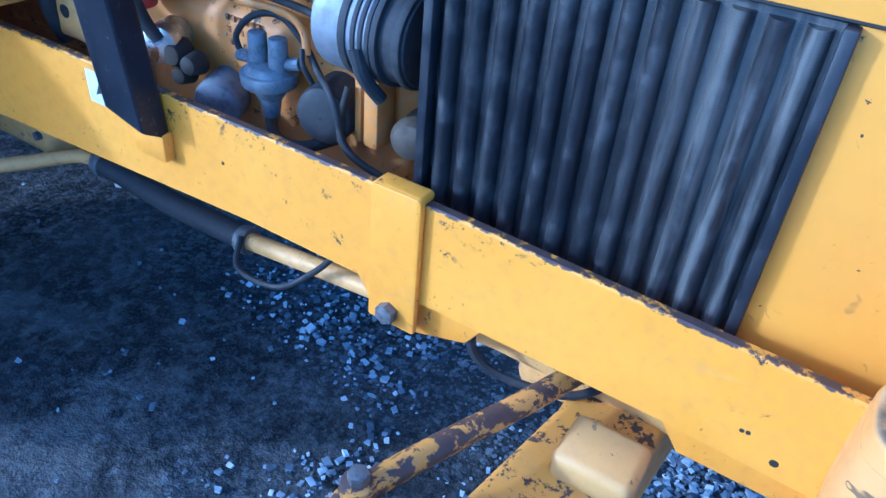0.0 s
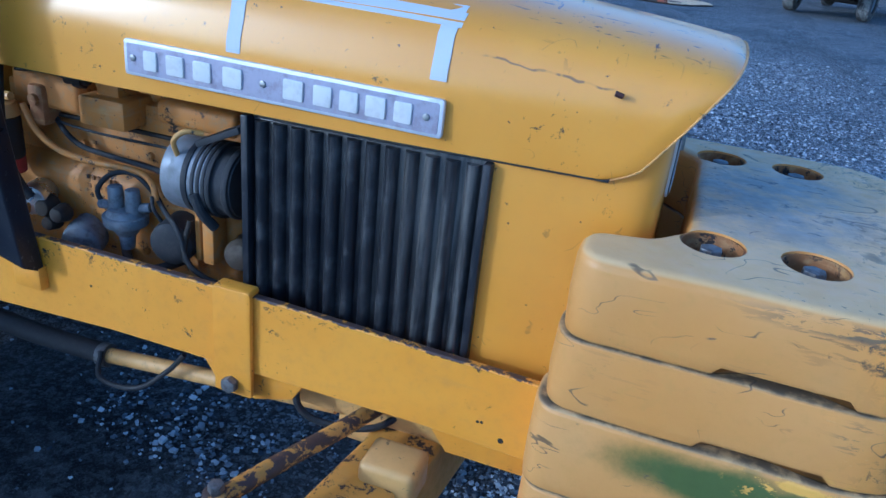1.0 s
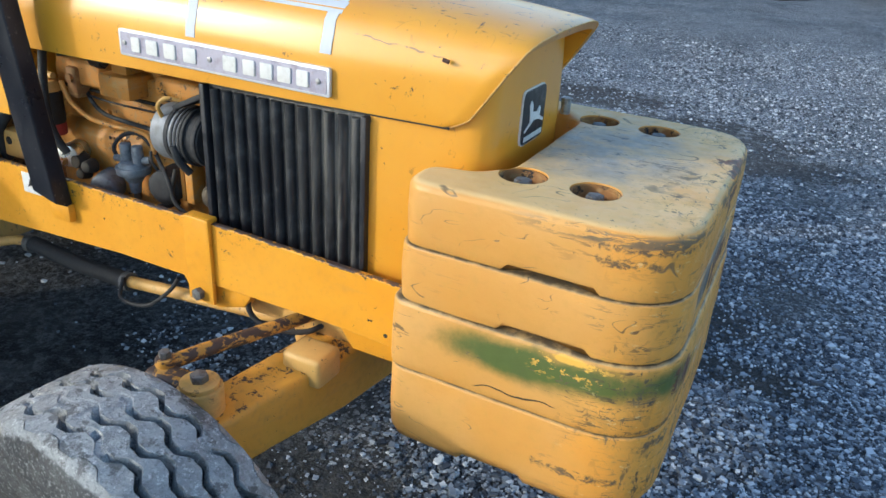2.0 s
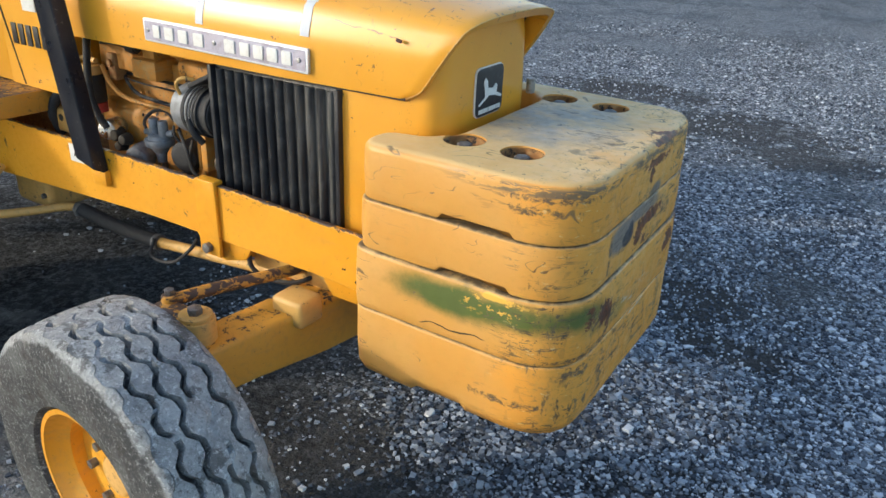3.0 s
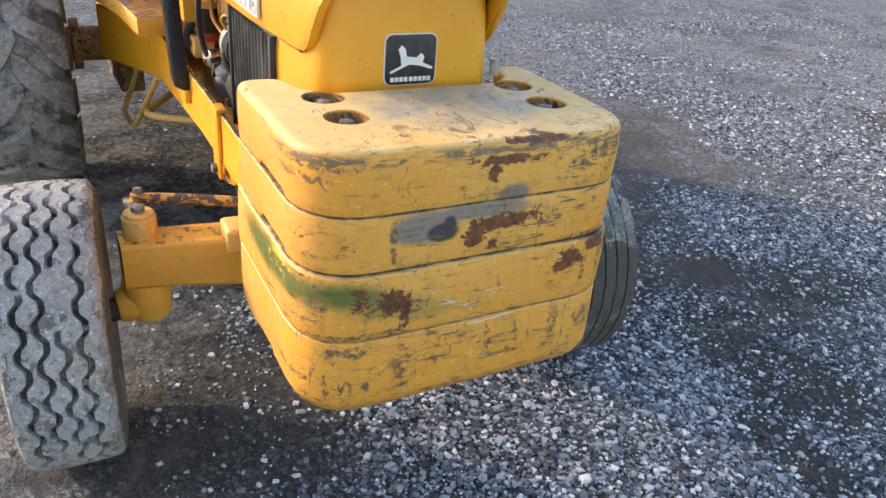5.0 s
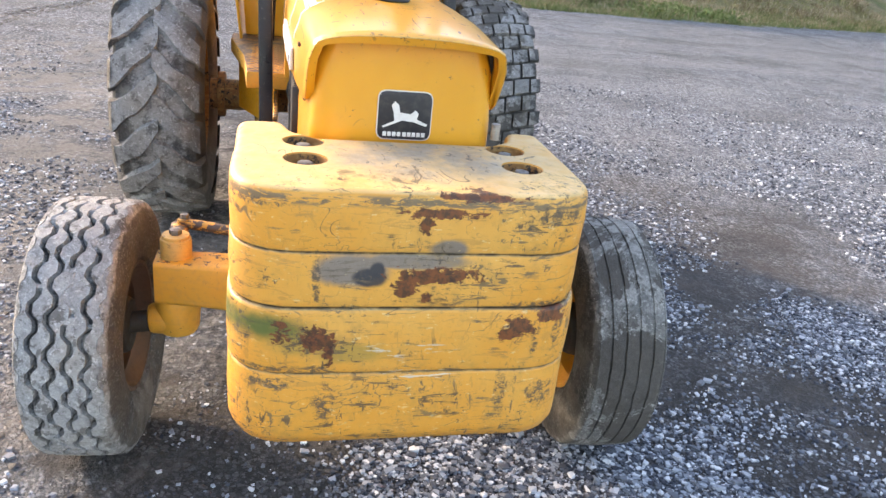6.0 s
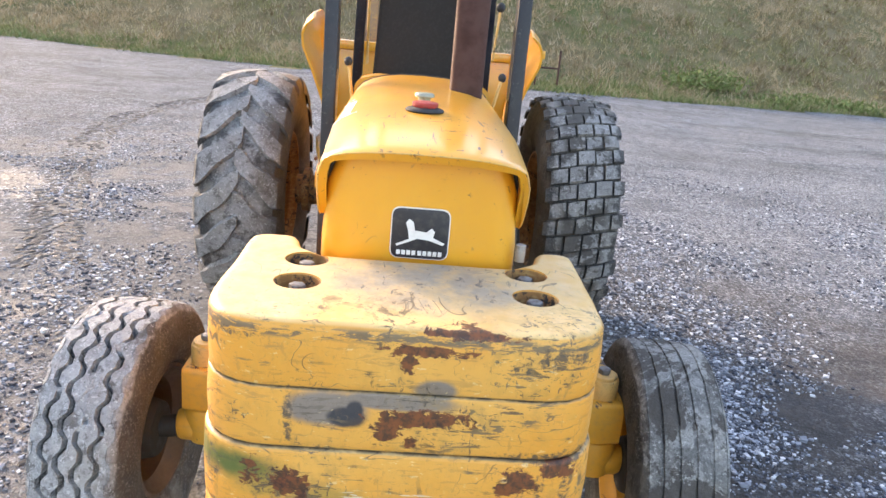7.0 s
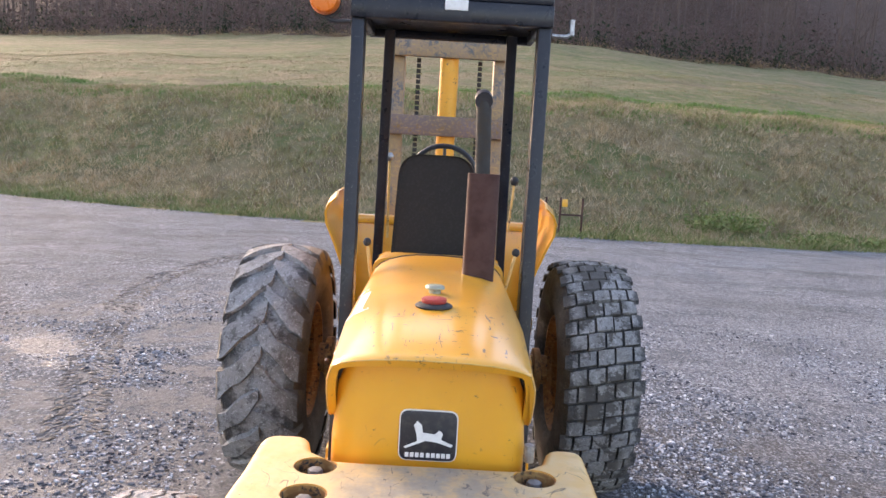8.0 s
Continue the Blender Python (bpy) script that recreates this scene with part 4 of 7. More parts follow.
bm = bmesh.new()
hose(bm, hood_section(1.0, 0.004), 0.0017, 6, 1, True)
part("lip_edge", bm, M_WORN, hood, "chipped edge of the hood's lip")
# black line added along the hood's lower edges for the shade under them
for k in (0, -1):
    bm = bmesh.new()
    rim = [hood_section(t_)[k] for t_ in np.linspace(0.55, 1.0, 12)]
    hose(bm, [(p[0], p[1] * 0.984, p[2] - 0.0015) for p in rim], 0.0032, 6, 1, True)
    part("hood_gap_line", bm, M_HOSE, hood)


# side grilles: black frame with upright half-round ribs
def side_grille(s):
    x0, x1, z0, z1 = -0.706, -0.258, 0.815, 1.182
    bm = bmesh.new()
    box(bm, (x0, min(s * 0.235, s * 0.246), z0), (x1, max(s * 0.235, s * 0.246), z1), 0.002)
    panel = part("side_grille", bm, M_GRILLE, lift, "black ribbed side grille, scuffed grey")
    n = 12
    step = (x1 - x0 - 0.03) / n
    for k in range(n):
        x = x0 + 0.015 + step * (k + 0.5)
        bm = bmesh.new()
        outline = [(x + step * 0.36 * math.cos(a), s * (0.244 + 0.017 * math.sin(a))) for a in np.linspace(0, math.pi, 7)]
        loft(bm, [[(px, py, z) for px, py in outline] for z in (z0 + 0.008, z1 - 0.008)])
        part("rib", bm, M_GRILLE, panel, "", 50)
    for a, b in ((x0, x0 + 0.014), (x1 - 0.014, x1)):
        bm = bmesh.new()
        box(bm, (a, min(s * 0.242, s * 0.266), z0), (b, max(s * 0.242, s * 0.266), z1), 0.003)
        part("edge_strip", bm, M_BLACK, panel)


side_grille(-1)
side_grille(1)


# frame rails with brackets
def rail(s):
    bm = bmesh.new()
    rows = []
    for x, y, lo, hi in ((-0.11, 0.315, 0.695, 0.850), (-0.30, 0.315, 0.702, 0.856), (-0.62, 0.315, 0.701, 0.866), (-0.98, 0.315, 0.700, 0.867), (-1.66, 0.315, 0.665, 0.869), (-1.84, 0.315, 0.655, 0.870), (-1.90, 0.328, 0.652, 0.870), (-2.42, 0.500, 0.622, 0.872)):
        rows.append([(x, s * (y + dy), z) for dy, z in ((-0.003, lo), (0, lo + 0.003), (0, hi - 0.003), (-0.003, hi), (-0.015, hi), (-0.018, hi - 0.003), (-0.018, lo + 0.003), (-0.015, lo))])
    loft(bm, rows)
    ob = part("frame_rail", bm, M_FRAME, lift, "long yellow frame rail with rust along its top edge")
    bm = bmesh.new()
    slab(bm, rounded([(-0.730, 0.652), (-0.650, 0.652), (-0.650, 0.878), (-0.730, 0.878)], [0.004, 0.004, 0.01, 0.01], 4), 1, s * 0.316, s * 0.328, 0.003)
    box(bm, (-0.729, min(s * 0.292, s * 0.327), 0.864), (-0.651, max(s * 0.292, s * 0.327), 0.879), 0.006, None, 3)
    br = part("rail_bracket", bm, M_RAIL, ob)
    bm = bmesh.new()
    rod(bm, (-0.692, s * 0.326, 0.677), (-0.692, s * 0.344, 0.677), 0.0165, seg=6, bevel=0.003)
    part("bracket_bolt", bm, M_BOLT, br, "dull hexagonal bolt")
    bm = bmesh.new()
    slab(bm, [(-0.34, 0.735), (-0.11, 0.735), (-0.11, 0.64), (-0.27, 0.64)], 1, s * 0.27, s * 0.29, 0.003)
    part("gusset", bm, M_RAIL, ob)
    for x, z, r in ((-0.168, 0.722, 0.0055), (-0.205, 0.748, 0.003), (-0.212, 0.747, 0.003), (-1.02, 0.79, 0.003)):
        bm = bmesh.new()
        rod(bm, (x, s * 0.3135, z), (x, s * 0.3155, z), r, seg=10)
        part("bolt_hole", bm, M_DARK, ob)
    return ob


rail_l = rail(-1)
rail_r = rail(1)


# overhead guard: front and rear posts, roof, beacon
def guard_post(name, bottom, top, dx, dy, label):
    bm = bmesh.new()
    a, b = Vector(bottom), Vector(top)
    rows = []
    for t in (0, 1):
        p = a.lerp(b, t)
        out = rounded([(-dx / 2, -dy / 2), (dx / 2, -dy / 2), (dx / 2, dy / 2), (-dx / 2, dy / 2)], 0.007, 3)
        rows.append([(p.x + x, p.y + y, p.z + (0.022 * (-x / dx) + 0.03 * abs(p.y + y) / dy - 0.03 * abs(p.y) / dy if t == 0 and dx > 0.07 else 0)) for x, y in out])
    loft(bm, rows)
    return part(name, bm, M_POST, lift, label)


for s in (-1, 1):
    guard_post("guard_post", (-1.172, s * 0.342, 0.818), (-1.385, s * 0.368, 2.44), 0.084, 0.052, "black square steel post of the overhead guard")
    guard_post("guard_post", (-2.47, s * 0.345, 0.93), (-2.02, s * 0.292, 2.43), 0.05, 0.05, "black square steel post of the overhead guard")
bm = bmesh.new()
box(bm, (-2.07, -0.395, 2.44), (-1.32, 0.395, 2.49), 0.012)
canopy = part("roof", bm, M_POST, lift, "flat black roof of the overhead guard")
for lo, hi in (((-1.35, -0.395, 2.355), (-1.31, 0.395, 2.439)), ((-2.07, -0.395, 2.40), (-2.03, 0.395, 2.439)), ((-2.03, -0.395, 2.40), (-1.35, -0.365, 2.439)), ((-2.03, 0.365, 2.40), (-1.35, 0.395, 2.439))):
    bm = bmesh.new()
    box(bm, lo, hi, 0.008)
    part("roof_rail", bm, M_POST, canopy)
bm = bmesh.new()
box(bm, (-1.312, -0.03, 2.40), (-1.307, 0.06, 2.44), 0.001)
part("label_plate", bm, M_WHITE, canopy)
bm = bmesh.new()
rod(bm, (-1.36, -0.50, 2.42), (-1.30, -0.50, 2.42), 0.062, 0.055, 22, 0.012)
beacon = part("amber_lamp", bm, M_AMBER, canopy, "round amber warning lamp")
bm = bmesh.new()
rod(bm, (-1.39, -0.50, 2.42), (-1.358, -0.50, 2.42), 0.064, seg=22)
hose(bm, [(-1.37, -0.50, 2.36), (-1.37, -0.47, 2.345), (-1.37, -0.40, 2.345)], 0.008)
part("lamp_back", bm, M_BLACK, beacon)
bm = bmesh.new()
hose(bm, [(-1.37, 0.40, 2.335), (-1.37, 0.455, 2.335), (-1.37, 0.475, 2.35)], 0.008)
rod(bm, (-1.37, 0.475, 2.34), (-1.37, 0.475, 2.40), 0.012, seg=12)
part("lamp_stem", bm, M_STEEL, canopy)


# wheels
GROOVES = (-0.066, -0.022, 0.022, 0.066)


def front_tyre(zig):
    """Ribbed steering tyre: zigzag grooves that are worn shallow in places, a fine zigzag line on each shoulder."""
    R, W = 0.398, 0.254

    def surface(y):
        h = abs(y) / (W / 2)
        return R - 0.008 * h * h - (0.045 * ((h - 0.80) / 0.20) ** 2.2 if h > 0.80 else 0)
    prof = [(-0.095, 0.200, None), (-0.118, 0.218, None), (-W / 2 - 0.002, 0.270, None), (-W / 2 - 0.003, 0.305, None), (-W / 2, 0.335, None)]
    tread = [(-W / 2 + 0.001, 0), (-0.118, 0), (-0.110, 0), (-0.1052, 0, 4), (-0.1046, 1, 4), (-0.1030, 1, 4), (-0.1024, 0, 4)]
    for q, g in enumerate(GROOVES):
        tread += [(g - 0.0082, 0, q), (g - 0.0056, 1, q), (g + 0.0056, 1, q), (g + 0.0082, 0, q)]
    tread += [(-y, d[0], 5) if len(d) > 1 else (-y, d[0]) for y, *d in tread[6::-1]]
    prof += [(p[0], 0, p[1:]) for p in tread]
    prof += [(W / 2, 0.335, None), (W / 2 + 0.003, 0.305, None), (W / 2 + 0.002, 0.270, None), (0.118, 0.218, None), (0.095, 0.200, None)]
    n, period = 416, 16

    def wobble(k, i, y, r):
        d = prof[k][2]
        if d is None:
            return y, r
        depth = 0.0
        if len(d) > 1 and d[1] < 4:
            g = GROOVES[d[1]]
            t = ((i + 5 * d[1]) % period) / period
            worn = noise.noise((i * 0.045, g * 40, 1.5 + zig * 90)) + 0.55 * noise.noise((i * 0.17, g * 30, 7))
            depth = d[0] * ((0.028 if abs(g) < 0.05 else 0.027) * (1 - 0.92 * min(max((worn - 0.26) / 0.12, 0), 1)) if zig > 0.005 else 0.0065 + 0.006 * worn)
            y = g + (y - g) * ((1 if zig > 0.005 else 0.45) + 0.30 * noise.noise((i * 0.21, y * 50, 3))) + zig * max(-1, min(1, 2.3 * (4 * abs(t - 0.5) - 1)))
        elif len(d) > 1:
            t = (i % period) / period
            y += (1 if y > 0 else -1) * (0.007 * max(-1, min(1, 2.6 * (4 * abs(t - 0.5) - 1)))) * (zig > 0.005)
            depth = d[0] * 0.003
        elif abs(y) > 0.12:
            y += 0.0015 * noise.noise((i * 0.3, 2, zig))
        return y, surface(y) - depth
    bm = bmesh.new()
    revolve(bm, [(p[0], p[1]) for p in prof], n, wobble)
    return bm


def dish(bm, R, W, depth, out):
    """A steel rim with its disc set in; out is the side that shows."""
    prof = [(-W / 2, R), (-W / 2, R - 0.012), (-W / 2 + 0.02, R - 0.02), (-W / 2 + 0.045, R - 0.045), (W / 2 - 0.045, R - 0.045), (W / 2 - 0.02, R - 0.02), (W / 2, R - 0.012), (W / 2, R), (W / 2 - 0.02, R - 0.006), (W / 2 - 0.05, R - 0.032), (-W / 2 + 0.05, R - 0.032), (-W / 2 + 0.02, R - 0.006)]
    revolve(bm, prof, 48)
    y = out * (W / 2 - depth)
    d = [(y, R - 0.04), (y - out * 0.01, R * 0.62), (y + out * 0.012, R * 0.50), (y + out * 0.012, 0.02), (y + out * 0.004, 0.02), (y + out * 0.004, R * 0.50), (y - out * 0.018, R * 0.62), (y - out * 0.008, R - 0.04)]
    revolve(bm, d, 48)
    return bm


def front_wheel(x, y, s, turn, zig, mat_t):
    bm = dish(bmesh.new(), 0.206, 0.215, 0.075, s)
    w = part("front_wheel", bm, M_WHEEL if s < 0 else M_WHEEL_FAR, lift, "yellow steel wheel with a worn ribbed tyre")
    w.matrix_local = pose(x, y, 0.371, 0, 0, turn)
    part("tyre", front_tyre(zig), mat_t, w, "dusty ribbed steering tyre with zigzag grooves", 40)
    bm = bmesh.new()
    rod(bm, (0, s * 0.01, 0), (0, s * 0.052, 0), 0.062, 0.050, 20, 0.008)
    part("hub", bm, M_WORN, w)
    # hub back coloured dark, standing for the shade inside the wheel
    bm = bmesh.new()
    rod(bm, (0, -s * 0.09, 0), (0, -s * 0.02, 0), 0.085, 0.10, 24, 0.01)
    part("hub_back", bm, M_DARK, w)
    for k in range(6):
        a = math.tau * k / 6
        bm = bmesh.new()
        rod(bm, (0.085 * math.cos(a), s * 0.035, 0.085 * math.sin(a)), (0.085 * math.cos(a), s * 0.062, 0.085 * math.sin(a)), 0.012, seg=6)
        part("wheel_nut", bm, M_BOLT, w)


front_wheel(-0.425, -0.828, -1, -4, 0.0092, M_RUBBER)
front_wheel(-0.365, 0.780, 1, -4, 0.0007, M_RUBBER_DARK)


def tyre_radius(y, R, W):
    return R - 0.030 * (abs(y) / (W / 2)) ** 2.4


def rear_tyre_body(R, W):
    half = [(0.10 + 0.035, 0.325), (W / 2 - 0.02, 0.36), (W / 2 + 0.004, 0.44), (W / 2, 0.54), (W / 2 - 0.012, R - 0.075), (W / 2 - 0.03, R - 0.048), (W * 0.3, R - 0.034), (W * 0.15, R - 0.030)]
    return [(-y, r) for y, r in half] + [(0, R - 0.030)] + [(y, r) for y, r in half[::-1]]


def chunk(bm, corners, R, W, depth, lean=0.006):
    """One rubber lug: a strip through (angle, y, halfwidth) stations, standing on the carcass."""
    rows = []
    for a, y, hw in corners:
        r1 = tyre_radius(y, R, W) if abs(y) < W / 2 else R - 0.04 - (abs(y) - W / 2) * 2.2
        row = []
        for da, rr in ((-hw - lean, r1 - depth), (-hw, r1), (hw, r1), (hw + lean, r1 - depth)):
            ang = a + da / R
            row.append((rr * math.cos(ang), y, rr * math.sin(ang)))
        rows.append(row)
    loft(bm, rows)


def rear_wheel(y, s, blocks, mat_t):
    R, W = 0.667, 0.415
    bm = dish(bmesh.new(), 0.335, 0.34, 0.12, s)
    w = part("rear_wheel", bm, M_GRIME, lift, "large yellow drive wheel with a muddy tractor tyre")
    w.matrix_local = pose(-2.60, y, 0.636)
    body = bmesh.new()
    revolve(body, rear_tyre_body(R, W), 96)
    t = part("tyre", body, mat_t, w, "", 40)
    bm = bmesh.new()
    rng = random.Random(5)
    if blocks:
        n = 47
        for i in range(n):
            shift = 0.0 if i % 2 else 0.046
            for k in range(-3, 4):
                lo, hi = max(-0.208, k * 0.092 + shift - 0.046), min(0.208, k * 0.092 + shift + 0.046)
                if hi - lo < 0.03:
                    continue
                a = math.tau * (i + rng.uniform(-0.03, 0.03)) / n
                hw = 0.0375 + rng.uniform(-0.003, 0.001)
                gap = 0.0045 + rng.uniform(0, 0.003)
                stations = [(a + 0.28 * y, y, hw * f) for y, f in ((lo + gap, 0.96), ((lo + hi) / 2, 1.0), (hi - gap, 0.96))]
                chunk(bm, stations, R - rng.choice((0, 0, 0.001, 0.003, 0.008)), W, 0.020, 0.003 + 0.008 * rng.random() ** 2)
    else:
        n = 19
        for i in range(n):
            for side in (-1, 1):
                a0 = math.tau * (i + (0.5 if side > 0 else 0)) / n
                wide = rng.uniform(-0.006, 0.006)
                st = []
                for t_ in np.linspace(0, 1, 13):
                    yy = side * (-0.012 + 0.232 * t_)
                    ang = a0 + 0.30 * (1 - t_) ** 1.25 + rng.uniform(-0.006, 0.006)
                    nose_w = 0.75 + 0.25 * min(1, t_ / 0.15)
                    bulge = 0.010 * math.sin(t_ * 9 + i * 1.7 + side)
                    st.append((ang, yy, (0.048 + 0.020 * t_ + wide + bulge) * nose_w))
                chunk(bm, st, R - rng.uniform(0.0, 0.006), W, 0.040, 0.018)
    part("tread", bm, mat_t, t, "worn block tread" if blocks else "worn slanting lug tread", 40)
    bm = bmesh.new()
    rod(bm, (0, s * 0.05, 0), (0, s * 0.16, 0), 0.11, 0.09, 24, 0.01)
    part("hub", bm, M_WORN, w)


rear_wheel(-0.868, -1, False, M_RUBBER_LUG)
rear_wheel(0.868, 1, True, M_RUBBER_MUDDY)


# front axle, kingpins, steering rod
bm = bmesh.new()
prof = rounded([(-0.065, -0.075), (0.065, -0.075), (0.065, 0.075), (-0.065, 0.075)], 0.015, 3)
rows = []
for y, zc, k, xc in ((-0.66, 0.535, 0.9, -0.43), (-0.50, 0.535, 0.95, -0.405), (-0.28, 0.53, 1.05, -0.365), (0, 0.52, 1.25, -0.36), (0.28, 0.53, 1.05, -0.345), (0.50, 0.535, 0.95, -0.36), (0.66, 0.535, 0.9, -0.375)):
    rows.append([(xc + x * k, y, zc + z * k) for x, z in prof])
loft(bm, rows)
axle = part("front_axle", bm, M_BEAM, lift, "heavy yellow axle beam, paint rubbed to bare metal")
for s in (-1, 1):
    bm = bmesh.new()
    box(bm, (-0.398, s * 0.345 - 0.045, 0.57), (-0.292, s * 0.345 + 0.045, 0.645), 0.013, None, 3)
    # paler paint than the beam's, with the sunlight on the block in it
    part("axle_stop", bm, paint("stop_paint", (0.70, 0.41, 0.11), 0.63, 0.4, 0.15), axle, "rubbed stop block on the axle, its paint made pale as if sunlit")
for s in (-1, 1):
    bm = bmesh.new()
    rod(bm, (-0.436, s * 0.600, 0.590), (-0.436, s * 0.600, 0.664), 0.047, seg=24, bevel=0.005)
    rod(bm, (-0.436, s * 0.600, 0.662), (-0.436, s * 0.600, 0.675), 0.041, seg=24, bevel=0.003)
    kp = part("kingpin_housing", bm, M_WORN, axle, "round yellow kingpin housing")
    bm = bmesh.new()
    rod(bm, (-0.436, s * 0.600, 0.674), (-0.436, s * 0.600, 0.692), 0.019, seg=6, bevel=0.003)
    part("kingpin_bolt", bm, M_BOLT, kp)
    ahead = 0.058 if s > 0 else 0.0
    kp.location.x = ahead
    bm = bmesh.new()
    rod(bm, (-0.436, s * 0.600, 0.34), (-0.436, s * 0.600, 0.47), 0.062, 0.072, 20, 0.02)
    rod(bm, (-0.436, s * 0.60, 0.392), (-0.430, s * 0.690, 0.386), 0.060, 0.046, 22, 0.012)
    part("knuckle", bm, M_BEAM, axle).location.x = ahead
    # dark colour puts the wheel's inner shade on the spindle
    bm = bmesh.new()
    rod(bm, (-0.44, s * 0.60, 0.385), (-0.425, s * 0.76, 0.375), 0.036, 0.034, 20)
    part("spindle", bm, M_DARK, axle).location.x = ahead
    bm = bmesh.new()
    box(bm, (-0.57, s * 0.60 - 0.028, 0.635), (-0.46, s * 0.60 + 0.028, 0.668), 0.012, None, 3)
    rod(bm, (-0.545, s * 0.585, 0.655), (-0.545, s * 0.585, 0.685), 0.024, 0.021, 14, 0.004)
    arm = part("steering_arm", bm, M_CHIPPED, axle)
    arm.location.x = ahead
    bm = bmesh.new()
    rod(bm, (-0.545, s * 0.585, 0.684), (-0.545, s * 0.585, 0.700), 0.013, seg=6, bevel=0.002)
    part("joint_nut", bm, M_BOLT, arm, "dull rusty nut")
bm = bmesh.new()
hose(bm, [(-0.54, -0.575, 0.668), (-0.505, -0.48, 0.668), (-0.435, -0.29, 0.662), (-0.39, -0.10, 0.655), (-0.40, 0.3, 0.66), (-0.485, 0.575, 0.668)], 0.0165, 12)
part("tie_rod", bm, M_CHIPPED, axle, "chipped yellow steering rod")


# cowl, deck, seat, controls
bm = bmesh.new()
rows = []
for x, w, top in ((-1.395, 0.272, 1.415), (-1.60, 0.272, 1.41), (-1.66, 0.270, 1.40)):
    o = rounded([(-w, 0.99), (w, 0.99), (w, top - 0.02), (w * 0.72, top), (-w * 0.72, top), (-w, top - 0.02)], [0, 0, 0.05, 0.1, 0.1, 0.05], 4)
    rows.append([(x, y, z) for y, z in o])
loft(bm, rows)
cowl = part("cowl", bm, M_HOOD, lift, "flat yellow cowl panel with a model number decal")
bm = bmesh.new()
slab(bm, [(-1.668, 0.99), (-1.668, 1.39), (-2.02, 1.36), (-1.92, 0.99)], 1, -0.268, 0.268, 0.01)
part("seat_base", bm, M_HOOD, lift, "yellow sheet-metal seat base")
bm = bmesh.new()
box(bm, (-1.515, -0.2755, 1.235), (-1.445, -0.271, 1.325), 0.001)
part("warning_decal", bm, M_WHITE, cowl)
for k in range(5):
    bm = bmesh.new()
    x = -1.600 + k * 0.040
    box(bm, (x, -0.2755, 1.125), (x + 0.026, -0.271, 1.19), 0.001)
    part("model_letter", bm, M_DECAL, cowl)
bm = bmesh.new()
slab(bm, [(-1.50, -0.25), (-1.50, -0.428), (-1.90, -0.455), (-2.42, -0.54), (-2.62, -0.54), (-2.62, -0.25)], 2, 0.915, 0.988, 0.008)
deck = part("deck", bm, M_DECK, lift, "worn yellow checker-plate foot deck")
bm = bmesh.new()
rng = random.Random(3)
for i in range(26):
    for k in range(4):
        x, y = -1.525 - i * 0.03, -0.41 + k * 0.042 + 0.02 * (i % 2)
        box(bm, (-0.012, -0.0035, 0), (0.012, 0.0035, 0.0035), 0, Matrix.Translation((x, y, 0.987)) @ Matrix.Rotation(radians(45 if (i + k) % 2 else -45), 4, "Z"))
part("tread_plate", bm, M_DECK, deck)
bm = bmesh.new()
slab(bm, [(-1.50, 0.25), (-1.50, 0.428), (-1.90, 0.455), (-2.42, 0.54), (-2.62, 0.54), (-2.62, 0.25)], 2, 0.915, 0.988, 0.008)
part("deck", bm, M_DECK, lift, "worn yellow checker-plate foot deck")
bm = bmesh.new()
box(bm, (-2.62, -0.26, 0.90), (-1.66, 0.26, 0.985), 0.008)
part("floor_plate", bm, M_DECK, lift)

bm = bmesh.new()
o = rounded([(-0.190, 1.37), (0.190, 1.37), (0.168, 1.845), (-0.168, 1.845)], [0.03, 0.03, 0.11, 0.11], 8)
loft(bm, [[(-1.74, -0.03 + y * 0.93, z) for y, z in o], [(-1.725, -0.03 + y, z) for y, z in o], [(-1.76, -0.03 + y, z) for y, z in o], [(-1.80, -0.03 + y * 0.93, z) for y, z in o]])
seat = part("seat", bm, M_VINYL, lift, "black high-backed seat, seen from behind")
bm = bmesh.new()
box(bm, (-2.20, -0.22, 1.36), (-1.76, 0.16, 1.46), 0.03, None, 3)
part("cushion", bm, M_VINYL, seat)
bm = bmesh.new()
ring = [(-2.22, 0.17 * math.sin(a), 1.745 + 0.155 * math.cos(a)) for a in np.linspace(0, math.tau, 33)]
hose(bm, ring, 0.013, 8, 1, True)
rod(bm, (-2.22, 0, 1.59), (-2.22, 0, 1.90), 0.009, seg=8)
rod(bm, (-2.22, -0.16, 1.745), (-2.22, 0.16, 1.745), 0.009, seg=8)
wheel = part("steering_wheel", bm, M_BLACK, lift, "thin black steering wheel")
bm = bmesh.new()
rod(bm, (-2.22, 0, 1.745), (-2.50, 0, 1.20), 0.025, seg=12)
part("steering_column", bm, M_BLACK, wheel)

# muffler and stack through the hood
bm = bmesh.new()
o = rounded([(-0.055, -0.055), (0.055, -0.055), (0.055, 0.055), (-0.055, 0.055)], 0.022, 4)
loft(bm, [[(-0.98 + x, 0.143 + y, z) for x, y in o] for z in (1.37, 1.78)])
muffler = part("muffler", bm, M_RUST, lift, "rust-brown upright exhaust muffler")
bm = bmesh.new()
rod(bm, (-0.98, 0.138, 1.775), (-0.98, 0.128, 2.03), 0.027, seg=18)
part("stack_pipe", bm, M_DARK, muffler, "soot-dark stack pipe")
bm = bmesh.new()
rod(bm, (-0.955, 0.127, 2.03), (-1.005, 0.127, 2.045), 0.031, seg=16)
part("rain_cap", bm, M_BLACK, muffler)

